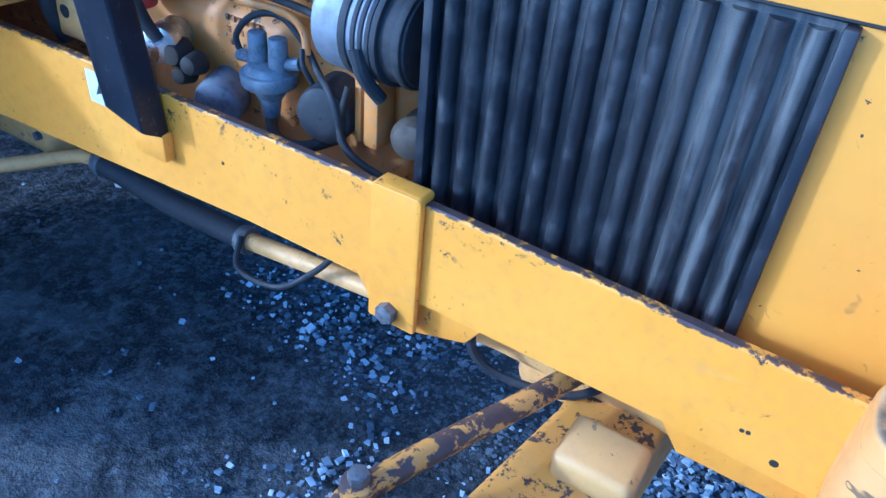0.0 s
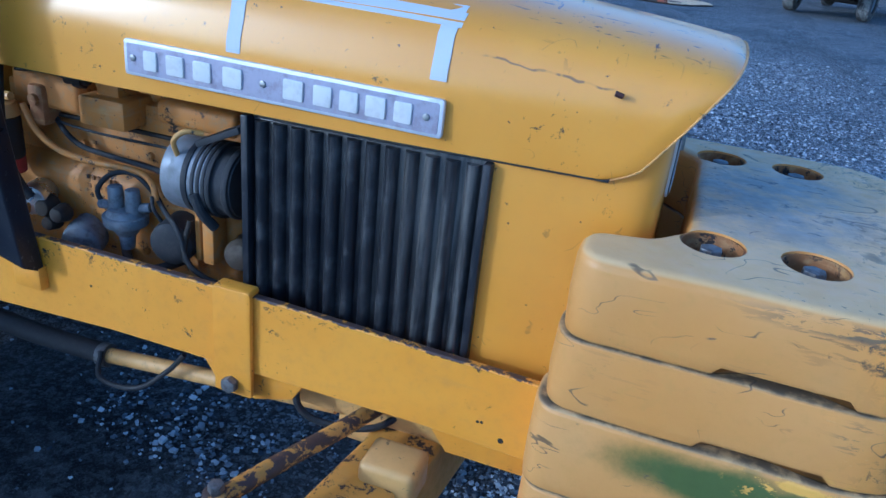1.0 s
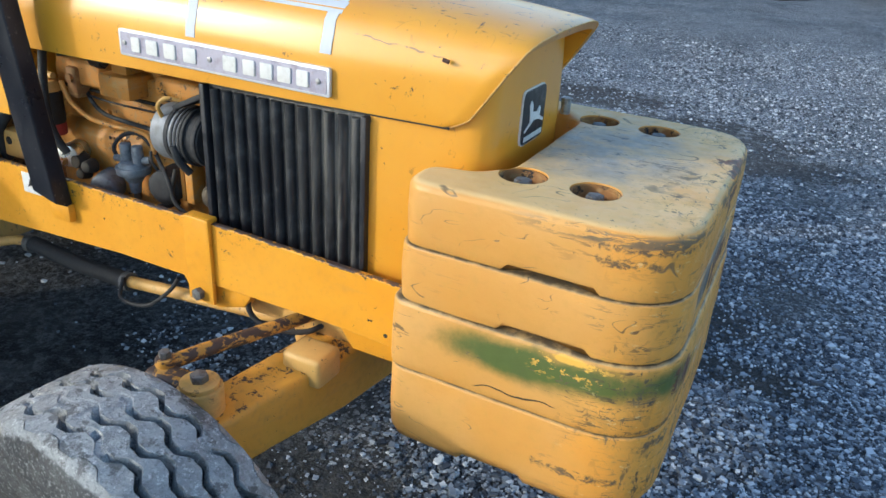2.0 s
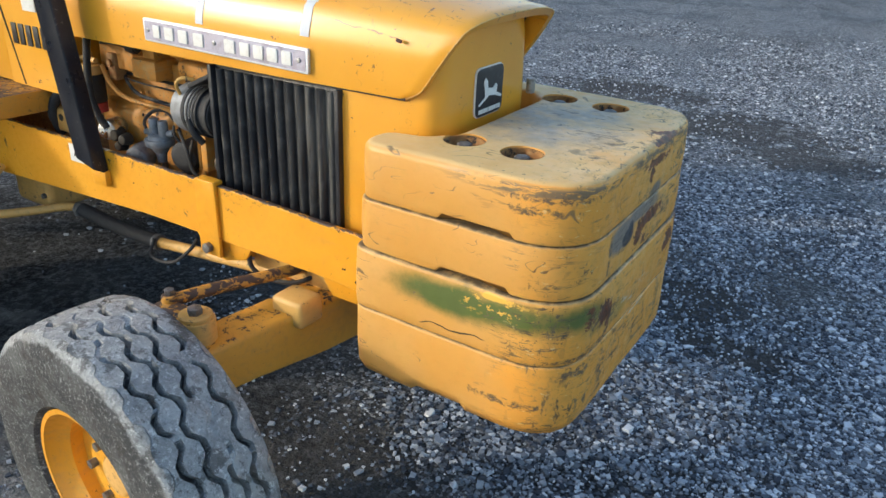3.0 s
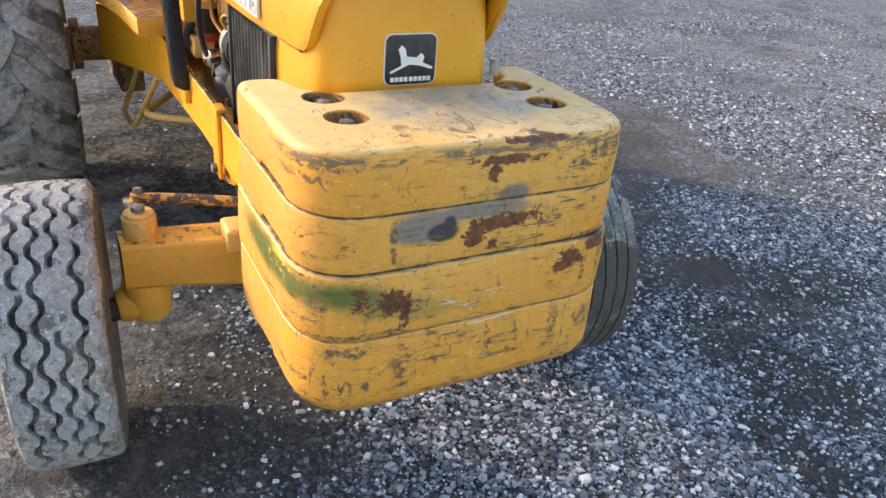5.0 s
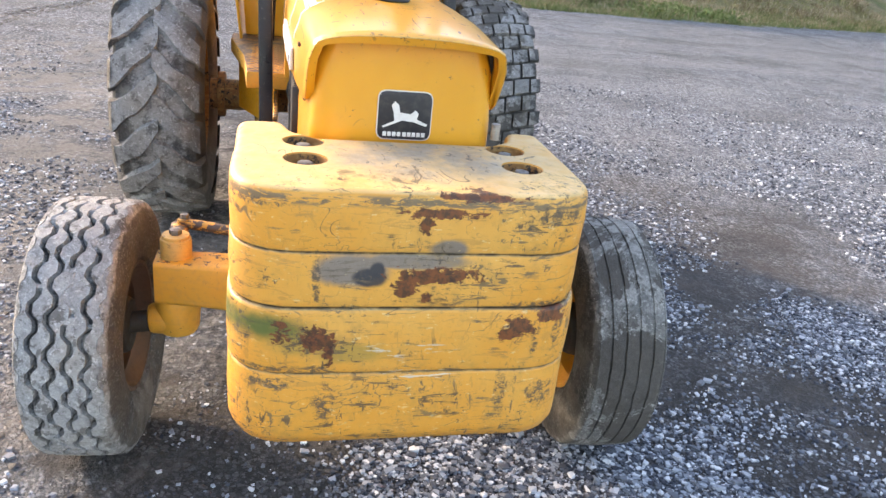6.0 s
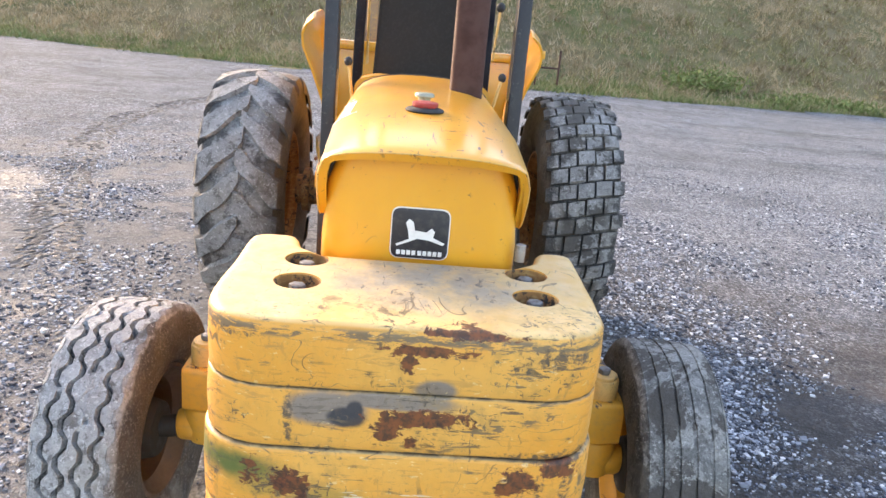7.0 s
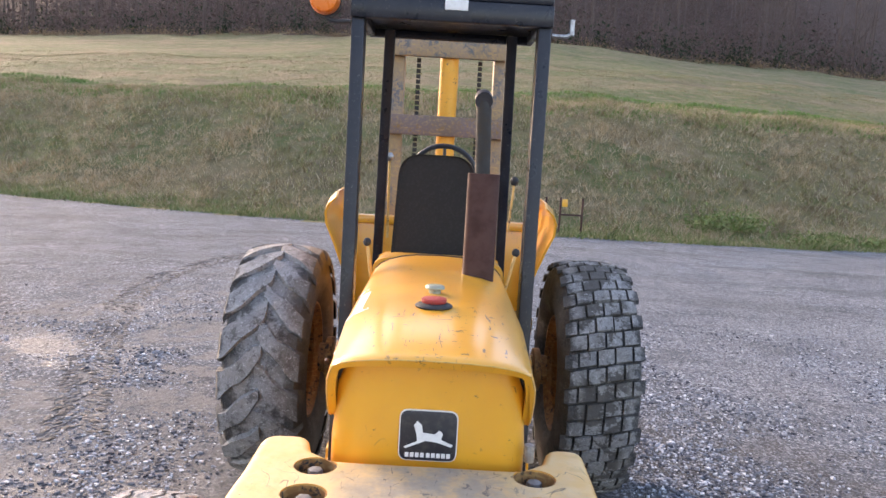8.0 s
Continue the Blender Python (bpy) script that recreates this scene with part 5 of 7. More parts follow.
# fenders and bulkhead
for s in (-1, 1):
    bm = bmesh.new()
    rows = []
    shape = ((0.0, 0.49), (0.36, 0.515), (0.62, 0.575), (0.78, 0.618), (0.88, 0.622), (0.95, 0.600), (1.0, 0.565))
    for x, top in ((-2.30, 1.60), (-2.36, 1.632), (-2.6, 1.645), (-3.0, 1.60), (-3.16, 1.42)):
        ring = [(x - 0.12 * (1 - t_) * (x > -2.4), s * y, 0.95 + (top - 0.95) * t_) for t_, y in shape]
        ring += [(p[0], p[1] - s * 0.012, p[2]) for p in ring[::-1]]
        rows.append(ring)
    loft(bm, rows)
    part("fender", bm, M_HOOD, lift, "yellow sheet-metal fender with a bent top")
    bm = bmesh.new()
    slab(bm, [(s * 0.17, 0.99), (s * 0.47, 0.99), (s * 0.50, 1.47), (s * 0.17, 1.47)], 0, -2.62, -2.58, 0.006)
    box(bm, (-2.64, min(s * 0.17, s * 0.5), 1.45), (-2.55, max(s * 0.17, s * 0.5), 1.50), 0.012)
    part("bulkhead", bm, M_HOOD, lift, "yellow bulkhead panel")


# control levers
def lever(a, b, knob, mat_k, mat_s=None):
    bm = bmesh.new()
    rod(bm, a, b, 0.007, seg=8)
    ob = part("control_lever", bm, mat_s or M_WORN, lift)
    bm = bmesh.new()
    ball(bm, b, knob, (1, 1, 1.1), 12)
    part("knob", bm, mat_k, ob, "round black knob")


lever((-1.55, -0.29, 1.30), (-1.58, -0.315, 1.45), 0.018, M_HOSE)
lever((-1.62, 0.30, 1.25), (-1.66, 0.345, 1.43), 0.018, M_HOSE)
lever((-2.45, 0.375, 1.46), (-2.48, 0.395, 1.735), 0.024, M_HOSE)
lever((-2.45, 0.30, 1.46), (-2.50, 0.325, 1.73), 0.022, M_STEEL)
lever((-2.30, -0.28, 1.40), (-2.34, -0.29, 1.83), 0.022, M_STEEL)

# mast at the far end
MX = -3.45
for s in (-1, 1):
    bm = bmesh.new()
    box(bm, (MX - 0.07, min(s * 0.295, s * 0.388), 0.25), (MX + 0.07, max(s * 0.295, s * 0.388), 2.60), 0.006)
    mast_rail = part("mast_upright", bm, M_MAST, lift, "worn yellow mast upright channel")
    bm = bmesh.new()
    for i in range(58):
        z = 0.55 + i * 0.035
        box(bm, (MX - 0.012, s * 0.205 - 0.014, z), (MX + 0.012, s * 0.205 + 0.014, z + 0.026), 0.002)
    part("lift_chain", bm, M_DARK, lift, "dark greasy lift chain", 60)
for z0, z1, mt in ((2.50, 2.635, M_MAST), (1.99, 2.12, M_MASTBAR), (0.55, 0.70, M_MAST)):
    bm = bmesh.new()
    box(bm, (MX - 0.02 + 0.095, -0.388, z0), (MX + 0.04 + 0.08, 0.388, z1), 0.006)
    part("mast_crossbar", bm, mt, lift, "rusty yellow mast crossbar")
bm = bmesh.new()
rod(bm, (MX + 0.02, 0.0, 0.35), (MX + 0.02, 0.0, 2.52), 0.062, seg=24)
part("lift_cylinder", bm, M_RAIL, lift, "yellow hydraulic lift cylinder")


# ---- engine bay ----
bm = bmesh.new()
box(bm, (-1.40, -0.150, 0.60), (-0.78, 0.150, 0.968), 0.045, None, 5)
box(bm, (-1.40, -0.118, 0.93), (-0.77, 0.118, 1.062), 0.006)
engine = part("engine_block", bm, M_ENGINE, lift, "grimy yellow-orange engine block")
bm = bmesh.new()
box(bm, (-1.37, -0.132, 1.060), (-0.78, 0.132, 1.118), 0.007)
box(bm, (-1.34, -0.112, 1.110), (-0.80, 0.112, 1.19), 0.02, None, 3)
part("cylinder_head", bm, M_ENGINE, engine)
bm = bmesh.new()
box(bm, (-1.125, -0.195, 1.072), (-1.015, -0.10, 1.132), 0.007)
box(bm, (-1.10, -0.170, 1.118), (-1.045, -0.10, 1.162), 0.006)
part("manifold_flange", bm, M_ENGINE, engine)
bm = bmesh.new()
box(bm, (-1.325, -0.162, 1.075), (-1.155, -0.10, 1.150), 0.010, None, 3)
part("manifold", bm, M_ENGINE, engine)
bm = bmesh.new()
box(bm, (-0.985, -0.140, 1.085), (-0.80, -0.10, 1.135), 0.012, None, 3)
part("manifold", bm, M_ENGINE, engine)
bm = bmesh.new()
rod(bm, (-1.175, -0.165, 1.150), (-1.12, -0.165, 1.155), 0.012, seg=12, bevel=0.002)
rod(bm, (-1.15, -0.165, 1.150), (-1.13, -0.165, 1.153), 0.017, seg=6)
part("sender", bm, M_DARK, engine)
bm = bmesh.new()
box(bm, (-1.375, -0.137, 1.054), (-0.79, -0.115, 1.0625), 0.002)
part("head_gasket", bm, M_DARK, engine)
for x, z in ((-1.19, 1.00), (-1.02, 1.005), (-1.02, 0.80), (-0.97, 0.975)):
    bm = bmesh.new()
    y = -0.118 if z > 0.97 else -0.150
    rod(bm, (x, y + 0.004, z), (x, y - 0.010, z), 0.009, seg=6, bevel=0.002)
    part("bolt", bm, M_ENGINE, engine)
bm = bmesh.new()
for i, row in enumerate((6, 7, 4)):
    for k in range(row):
        x, z = -1.165 + k * 0.014 + 0.004 * i, 0.935 - i * 0.020
        box(bm, (x, -0.1512, z), (x + 0.006, -0.148, z + 0.010), 0.0006)
tagged(part("casting_mark", bm, M_GRIME, engine), kind="stuff")

# alternator: dull drum with thin black rings, a slotted bracket and a black end
ax = Vector((0, -0.185, 1.022))
bm = bmesh.new()
rod(bm, (-0.893, ax.y, ax.z), (-0.834, ax.y, ax.z), 0.071, 0.073, 40, 0.009)
rod(bm, (-0.836, ax.y, ax.z), (-0.786, ax.y, ax.z), 0.0715, seg=40)
alternator = part("alternator", bm, M_ALTERNATOR, engine, "round alternator, dull grey drum and black ringed end")
for x, w, r in ((-0.836, 0.0060, 0.0742), (-0.818, 0.0034, 0.0738), (-0.806, 0.0034, 0.0738), (-0.795, 0.0034, 0.0738), (-0.785, 0.0045, 0.0742)):
    bm = bmesh.new()
    rod(bm, (x - w, ax.y, ax.z), (x + w, ax.y, ax.z), r, seg=40, bevel=0.0010)
    part("cooling_ring", bm, M_HOSE, alternator)
bm = bmesh.new()
rod(bm, (-0.788, ax.y, ax.z), (-0.742, ax.y, ax.z), 0.068, 0.064, 36, 0.004)
rod(bm, (-0.760, ax.y, ax.z), (-0.746, ax.y, ax.z), 0.070, seg=36, bevel=0.004)
part("drum", bm, M_HOSE, alternator)
bm = bmesh.new()
hose(bm, [(-0.812, ax.y - 0.072, ax.z - 0.01), (-0.800, ax.y - 0.070, ax.z - 0.045), (-0.785, ax.y - 0.050, ax.z - 0.080)], 0.010)
part("alternator_lug", bm, M_HOSE, alternator)
bm = bmesh.new()
turn = Matrix.Translation((-0.765, -0.20, 1.125)) @ Matrix.Rotation(radians(-25), 4, "Y")
for x0, x1 in ((-0.05, -0.035), (-0.022, -0.014), (-0.002, 0.006), (0.018, 0.05)):
    box(bm, (x0, -0.045, -0.006), (x1, 0.045, 0.006), 0.002, turn)
box(bm, (-0.05, 0.02, -0.006), (0.05, 0.05, 0.006), 0.002, turn)
box(bm, (-0.05, -0.05, -0.006), (0.05, -0.035, 0.006), 0.002, turn)
part("slotted_bracket", bm, M_HOSE, alternator)
bm = bmesh.new()
hose(bm, [(-0.862, -0.235, 1.070), (-0.857, -0.250, 1.102), (-0.835, -0.245, 1.122), (-0.81, -0.225, 1.118)], 0.005)
part("clip", bm, M_WORN, alternator)
bm = bmesh.new()
rod(bm, (-0.902, -0.20, 0.995), (-0.885, -0.20, 0.995), 0.011, seg=10)
part("red_plug", bm, M_RED, alternator)

# lift pump with two stubs
bm = bmesh.new()
px, py = -1.025, -0.20
rod(bm, (px, py, 0.880), (px, py, 0.903), 0.044, 0.046, 24, 0.004)
rod(bm, (px, py, 0.900), (px, py, 0.915), 0.040, 0.032, 24, 0.003)
rod(bm, (px, py, 0.858), (px, py, 0.881), 0.020, 0.034, 18)
rod(bm, (px, py, 0.826), (px, py, 0.860), 0.0135, 0.018, 14, 0.002)
for x in (px - 0.021, px + 0.021):
    rod(bm, (x, py, 0.908), (x, py, 0.960), 0.0165, 0.0145, 14, 0.003)
rod(bm, (px - 0.062, py, 0.912), (px - 0.015, py, 0.915), 0.010, seg=10)
rod(bm, (px + 0.015, py, 0.918), (px + 0.055, py + 0.01, 0.925), 0.010, seg=10)
part("lift_pump", bm, M_CASTGREY, engine, "grey cast fuel lift pump with two upright stubs")
bm = bmesh.new()
revolve(bm, [(0.03, 0.001), (0.03, 0.046), (-0.095, 0.046), (-0.104, 0.044), (-0.110, 0.036), (-0.112, 0.022), (-0.113, 0.001)], 30)
bmesh.ops.transform(bm, matrix=Matrix.Translation((-0.925, -0.115, 0.870)) @ Matrix.Rotation(radians(12), 4, "Z"), verts=bm.verts)
part("oil_filter", bm, M_HOSE, engine, "black domed oil filter")
bm = bmesh.new()
revolve(bm, [(0.04, 0.001), (0.04, 0.038), (-0.040, 0.038), (-0.044, 0.043), (-0.080, 0.043), (-0.088, 0.040), (-0.093, 0.030), (-0.094, 0.001)], 28)
bmesh.ops.transform(bm, matrix=Matrix.Translation((-1.178, -0.125, 0.818)) @ Matrix.Rotation(radians(22), 4, "Z") @ Matrix.Rotation(radians(8), 4, "X"), verts=bm.verts)
starter = part("starter_motor", bm, M_CASTGREY, engine, "dusty grey starter end")
bm = bmesh.new()
box(bm, (-0.858, -0.20, 0.84), (-0.846, -0.16, 0.965), 0.003)
box(bm, (-0.838, -0.205, 0.84), (-0.812, -0.16, 0.955), 0.004)
part("pump_bracket", bm, M_ENGINE, engine)
bm = bmesh.new()
revolve(bm, [(0.06, 0.001), (0.06, 0.029), (-0.055, 0.029), (-0.060, 0.033), (-0.072, 0.033), (-0.082, 0.027), (-0.087, 0.014), (-0.088, 0.001)], 26)
bmesh.ops.transform(bm, matrix=Matrix.Translation((-0.782, -0.115, 0.866)) @ Matrix.Rotation(radians(14), 4, "Z"), verts=bm.verts)
part("relief_plug", bm, metal("brown_steel", (0.11, 0.09, 0.065), 0.45, 0.3, 40, (0.07, 0.05, 0.04), 0.6), engine, "round dull brown plug")
bm = bmesh.new()
rod(bm, (-1.325, -0.20, 1.055), (-1.325, -0.20, 1.085), 0.040, 0.034, 20, 0.006)
rod(bm, (-1.325, -0.20, 1.085), (-1.325, -0.20, 1.12), 0.012, seg=10)
rod(bm, (-1.36, -0.20, 1.10), (-1.29, -0.20, 1.10), 0.009, seg=8)
fuel_filter = part("fuel_filter", bm, M_WORN, engine, "yellow-capped fuel filter with a dark bowl")
bm = bmesh.new()
rod(bm, (-1.325, -0.20, 0.965), (-1.325, -0.20, 1.055), 0.037, seg=20, bevel=0.006)
part("filter_bowl", bm, M_DARK, fuel_filter)
bm = bmesh.new()
rod(bm, (-1.325, -0.20, 0.935), (-1.325, -0.20, 0.966), 0.036, seg=20)
part("filter_ring", bm, M_RED, fuel_filter)
bm = bmesh.new()
box(bm, (-1.275, -0.175, 1.04), (-1.235, -0.12, 1.125), 0.008)
rod(bm, (-1.255, -0.175, 1.095), (-1.255, -0.183, 1.095), 0.012, seg=12)
part("filter_bracket", bm, M_GRIME, engine)
bm = bmesh.new()
rod(bm, (-1.278, -0.16, 0.885), (-1.248, -0.228, 0.890), 0.032, seg=20, bevel=0.006)
part("fuel_sender", bm, M_CHROME, engine, "bright metal fitting")
for dx, dz, r in ((0.004, -0.012, 0.026), (0.040, -0.022, 0.022), (0.012, -0.048, 0.020)):
    bm = bmesh.new()
    p = (-1.238 + dx, -0.205, 0.885 + dz)
    rod(bm, (p[0], p[1] + 0.02, p[2]), (p[0] + 0.006, p[1] - r * 0.7, p[2] + 0.003), r, r * 0.7, 16, 0.005)
    part("pipe_fitting", bm, M_DARK, engine)
bm = bmesh.new()
box(bm, (-1.50, -0.24, 0.845), (-1.415, -0.16, 0.925), 0.008)
block_ob = part("mounting_block", bm, M_WORN, lift, "yellow mounting lug with a bolt hole")
bm = bmesh.new()
rod(bm, (-1.47, -0.2415, 0.895), (-1.47, -0.235, 0.895), 0.012, seg=14)
part("bolt_hole", bm, M_DARK, block_ob)

LINES = (
    ("fuel_hose", M_HOSE, 0.0115, [(-1.292, -0.215, 1.19), (-1.283, -0.238, 1.08), (-1.278, -0.242, 0.99), (-1.262, -0.235, 0.93), (-1.245, -0.225, 0.90)]),
    ("fuel_pipe", M_ENGINE, 0.007, [(-1.262, -0.20, 1.09), (-1.235, -0.20, 1.04), (-1.19, -0.185, 1.000), (-1.12, -0.170, 0.985), (-1.02, -0.165, 0.985), (-0.975, -0.175, 0.97), (-0.96, -0.185, 0.94)]),
    ("wire_loom", M_HOSE, 0.0058, [(-1.27, -0.125, 1.075), (-1.215, -0.150, 1.035), (-1.165, -0.155, 1.008), (-1.08, -0.160, 1.002), (-0.98, -0.172, 1.003), (-0.91, -0.20, 1.010)]),
    ("pump_pipe", M_HOSE, 0.0055, [(-1.082, -0.20, 0.912), (-1.096, -0.195, 0.940), (-1.072, -0.180, 0.972), (-1.03, -0.165, 0.978), (-0.98, -0.170, 0.952), (-0.93, -0.195, 0.925), (-0.888, -0.220, 0.915), (-0.868, -0.225, 0.88), (-0.872, -0.215, 0.84)]),
    ("heater_hose", M_HOSE, 0.017, [(-1.44, -0.19, 1.01), (-1.475, -0.23, 0.97), (-1.505, -0.245, 0.91), (-1.515, -0.22, 0.83)]),
    ("vent_pipe", M_DARK, 0.006, [(-0.86, -0.21, 0.93), (-0.868, -0.222, 0.87), (-0.845, -0.228, 0.835), (-0.79, -0.225, 0.815), (-0.74, -0.21, 0.80)]),
    ("spark_lead", M_HOSE, 0.003, [(-1.28, -0.145, 1.052), (-1.15, -0.15, 1.043), (-1.0, -0.155, 1.045), (-0.93, -0.17, 1.052)]),
    ("wire", M_HOSE, 0.004, [(-1.30, -0.17, 1.15), (-1.22, -0.175, 1.158), (-1.15, -0.175, 1.155), (-1.05, -0.18, 1.175), (-0.9, -0.16, 1.18)]),
    ("drain_hose", M_HOSE, 0.010, [(-1.10, -0.13, 0.80), (-1.02, -0.2, 0.79), (-0.95, -0.21, 0.80), (-0.9, -0.17, 0.82)]),
    ("wire", M_HOSE, 0.004, [(-0.965, -0.19, 0.95), (-0.955, -0.20, 0.93), (-0.945, -0.19, 0.90)]),
)
for name, mt, r, pts in LINES:
    part(name, hose(bmesh.new(), pts, r, 8), mt, engine, "", 60)

# radiator core behind the grilles
bm = bmesh.new()
box(bm, (-0.245, -0.22, 0.72), (-0.13, 0.22, 1.20), 0.006)
part("radiator", bm, M_DARK, lift, "dark radiator core")

# ---- under the frame ----
bm = bmesh.new()
hose(bm, [(-2.15, -0.18, 0.53), (-1.95, -0.34, 0.505), (-1.86, -0.385, 0.50), (-1.79, -0.345, 0.50), (-1.72, -0.25, 0.502), (-1.66, -0.175, 0.508), (-1.60, -0.16, 0.512)], 0.016, 12)
part("hydraulic_pipe", bm, M_WORN, lift, "yellow steel hydraulic pipe")
bm = bmesh.new()
hose(bm, [(-1.60, -0.16, 0.512), (-1.52, -0.16, 0.508), (-1.36, -0.16, 0.496), (-1.145, -0.16, 0.500)], 0.0255, 14)
hyd = part("hydraulic_hose", bm, M_HOSE, lift, "thick black hydraulic hose")
for x in (-1.585, -1.155):
    bm = bmesh.new()
    rod(bm, (x - 0.012, -0.16, 0.509 - 0.012 * (x > -1.3)), (x + 0.012, -0.16, 0.509 - 0.010 * (x > -1.3)), 0.0285, seg=16)
    part("hose_clamp", bm, M_BOLT, hyd)
bm = bmesh.new()
hose(bm, [(-1.15, -0.16, 0.499), (-1.0, -0.16, 0.515), (-0.80, -0.16, 0.535), (-0.55, -0.16, 0.56)], 0.0185, 12)
part("hydraulic_pipe", bm, M_WORN, lift, "yellow steel hydraulic pipe")
bm = bmesh.new()
hose(bm, [(-1.15, -0.18, 0.52), (-1.12, -0.22, 0.48), (-1.02, -0.22, 0.485), (-0.95, -0.20, 0.54), (-0.90, -0.2, 0.6)], 0.006, 8)
part("cable", bm, M_HOSE, lift)
bm = bmesh.new()
hose(bm, [(-0.58, -0.28, 0.70), (-0.57, -0.29, 0.64), (-0.52, -0.28, 0.61), (-0.42, -0.26, 0.62), (-0.36, -0.2, 0.66)], 0.007, 8)
part("cable", bm, M_HOSE, lift)
bm = bmesh.new()
slab(bm, [(-0.78, 0.70), (-0.55, 0.70), (-0.58, 0.655), (-0.66, 0.63), (-0.74, 0.64)], 1, -0.30, -0.26, 0.004)
part("cross_bracket", bm, M_RAIL, lift)
bm = bmesh.new()
box(bm, (-0.62, -0.24, 0.60), (-0.16, 0.24, 0.74), 0.02)
box(bm, (-0.56, -0.15, 0.46), (-0.30, 0.15, 0.64), 0.03, None, 3)
part("axle_carrier", bm, M_WORN, lift, "yellow axle carrier under the nose")
bm = bmesh.new()
box(bm, (-1.38, -0.10, 0.545), (-0.80, 0.10, 0.64), 0.03, None, 3)
part("oil_pan", bm, M_DARK, lift, "oily dark sump")
bm = bmesh.new()
box(bm, (-2.55, -0.15, 0.60), (-1.38, 0.15, 0.90), 0.04, None, 3)
gearbox = part("gearbox", bm, M_GRIME, lift, "grimy yellow gearbox housing")
bm = bmesh.new()
rod(bm, (-2.60, -0.66, 0.648), (-2.60, 0.66, 0.648), 0.085, seg=24)
for y in (-0.60, -0.40, 0.40, 0.60):
    rod(bm, (-2.60, y - 0.02, 0.648), (-2.60, y + 0.02, 0.648), 0.125, seg=28, bevel=0.006)
ball(bm, (-2.60, 0, 0.648), 0.24, (1, 1, 1), 24)
part("rear_axle", bm, M_GRIME, lift, "heavy oily drive axle")
bm = bmesh.new()
box(bm, (-1.96, -0.19, 0.47), (-1.73, 0.19, 0.74), 0.03, None, 3)
box(bm, (-2.05, -0.13, 0.50), (-1.94, 0.13, 0.70), 0.03, None, 3)
cover_ob = part("gearbox_cover", bm, M_WORN, lift, "chipped yellow gearbox cover")
for z in (0.53, 0.61, 0.69):
    bm = bmesh.new()
    rod(bm, (-1.76, -0.186, z), (-1.76, -0.20, z), 0.011, seg=6, bevel=0.002)
    part("bolt", bm, M_BOLT, cover_ob)
for s in (-1, 1):
    bm = bmesh.new()
    box(bm, (-3.52, s * 0.36 - 0.06, 0.40), (-2.55, s * 0.36 + 0.06, 0.90), 0.01)
    part("rear_frame", bm, M_GRIME, lift)
for s in (-1, 1):
    bm = bmesh.new()
    hose(bm, [(-1.71, s * 0.345, 0.70), (-2.05, s * 0.42, 0.385), (-2.10, s * 0.43, 0.365), (-2.40, s * 0.43, 0.335), (-2.43, s * 0.425, 0.35), (-2.23, s * 0.345, 0.66)], 0.013, 10, 5, True)
    part("step_bar", bm, M_WORN, lift, "bent yellow rod step")
# post feet and their decals on the rails
for s in (-1, 1):
    bm = bmesh.new()
    box(bm, (-1.326, min(s * 0.3165, s * 0.314), 0.798), (-1.258, max(s * 0.3165, s * 0.314), 0.855), 0.0)
    part("safety_decal", bm, M_WHITE, rail_l if s < 0 else rail_r, "small white safety decal")
    bm = bmesh.new()
    slab(bm, [(-1.305, 0.815), (-1.292, 0.840), (-1.280, 0.838), (-1.272, 0.822), (-1.288, 0.822)], 1, s * 0.3165, s * 0.318, 0)
    part("decal_mark", bm, M_DECAL, rail_l if s < 0 else rail_r)
    bm = bmesh.new()
    box(bm, (-1.196, min(s * 0.314, s * 0.336), 0.757), (-1.128, max(s * 0.314, s * 0.336), 0.806), 0.004)
    part("post_foot", bm, M_RAIL, rail_l if s < 0 else rail_r)
# dents, scratches and holes in the hood's flank
bm = bmesh.new()
hose(bm, [(-0.096, -0.2560, 1.320), (-0.090, -0.2555, 1.3185), (-0.084, -0.2550, 1.317)], 0.0042, 8)
part("paint_chip", bm, M_RUST, hood)
# seam between cowl panels
bm = bmesh.new()
slab(bm, [(-1.578, 0.995), (-1.584, 0.995), (-1.690, 1.385), (-1.684, 1.385)], 1, -0.2735, -0.262, 0)
part("panel_seam", bm, M_DARK, cowl)
bm = bmesh.new()
hose(bm, hood_section(0.0, 0.002), 0.005, 8, 1, True)
part("hood_seal", bm, M_HOSE, hood, "black rubber seal")
bm = bmesh.new()
rod(bm, (0.0, 0.236, 1.13), (0.0, 0.236, 1.17), 0.012, seg=10)
part("hood_latch", bm, M_STEEL, nose)


# ---- gravel ----
def icosa():
    g = (1 + 5 ** 0.5) / 2
    v = np.array([(-1, g, 0), (1, g, 0), (-1, -g, 0), (1, -g, 0), (0, -1, g), (0, 1, g), (0, -1, -g), (0, 1, -g), (g, 0, -1), (g, 0, 1), (-g, 0, -1), (-g, 0, 1)], float)
    f = np.array([(0, 11, 5), (0, 5, 1), (0, 1, 7), (0, 7, 10), (0, 10, 11), (1, 5, 9), (5, 11, 4), (11, 10, 2), (10, 7, 6), (7, 1, 8), (3, 9, 4), (3, 4, 2), (3, 2, 6), (3, 6, 8), (3, 8, 9), (4, 9, 5), (2, 4, 11), (6, 2, 10), (8, 6, 7), (9, 8, 1)])
    return v / np.linalg.norm(v[0]), f


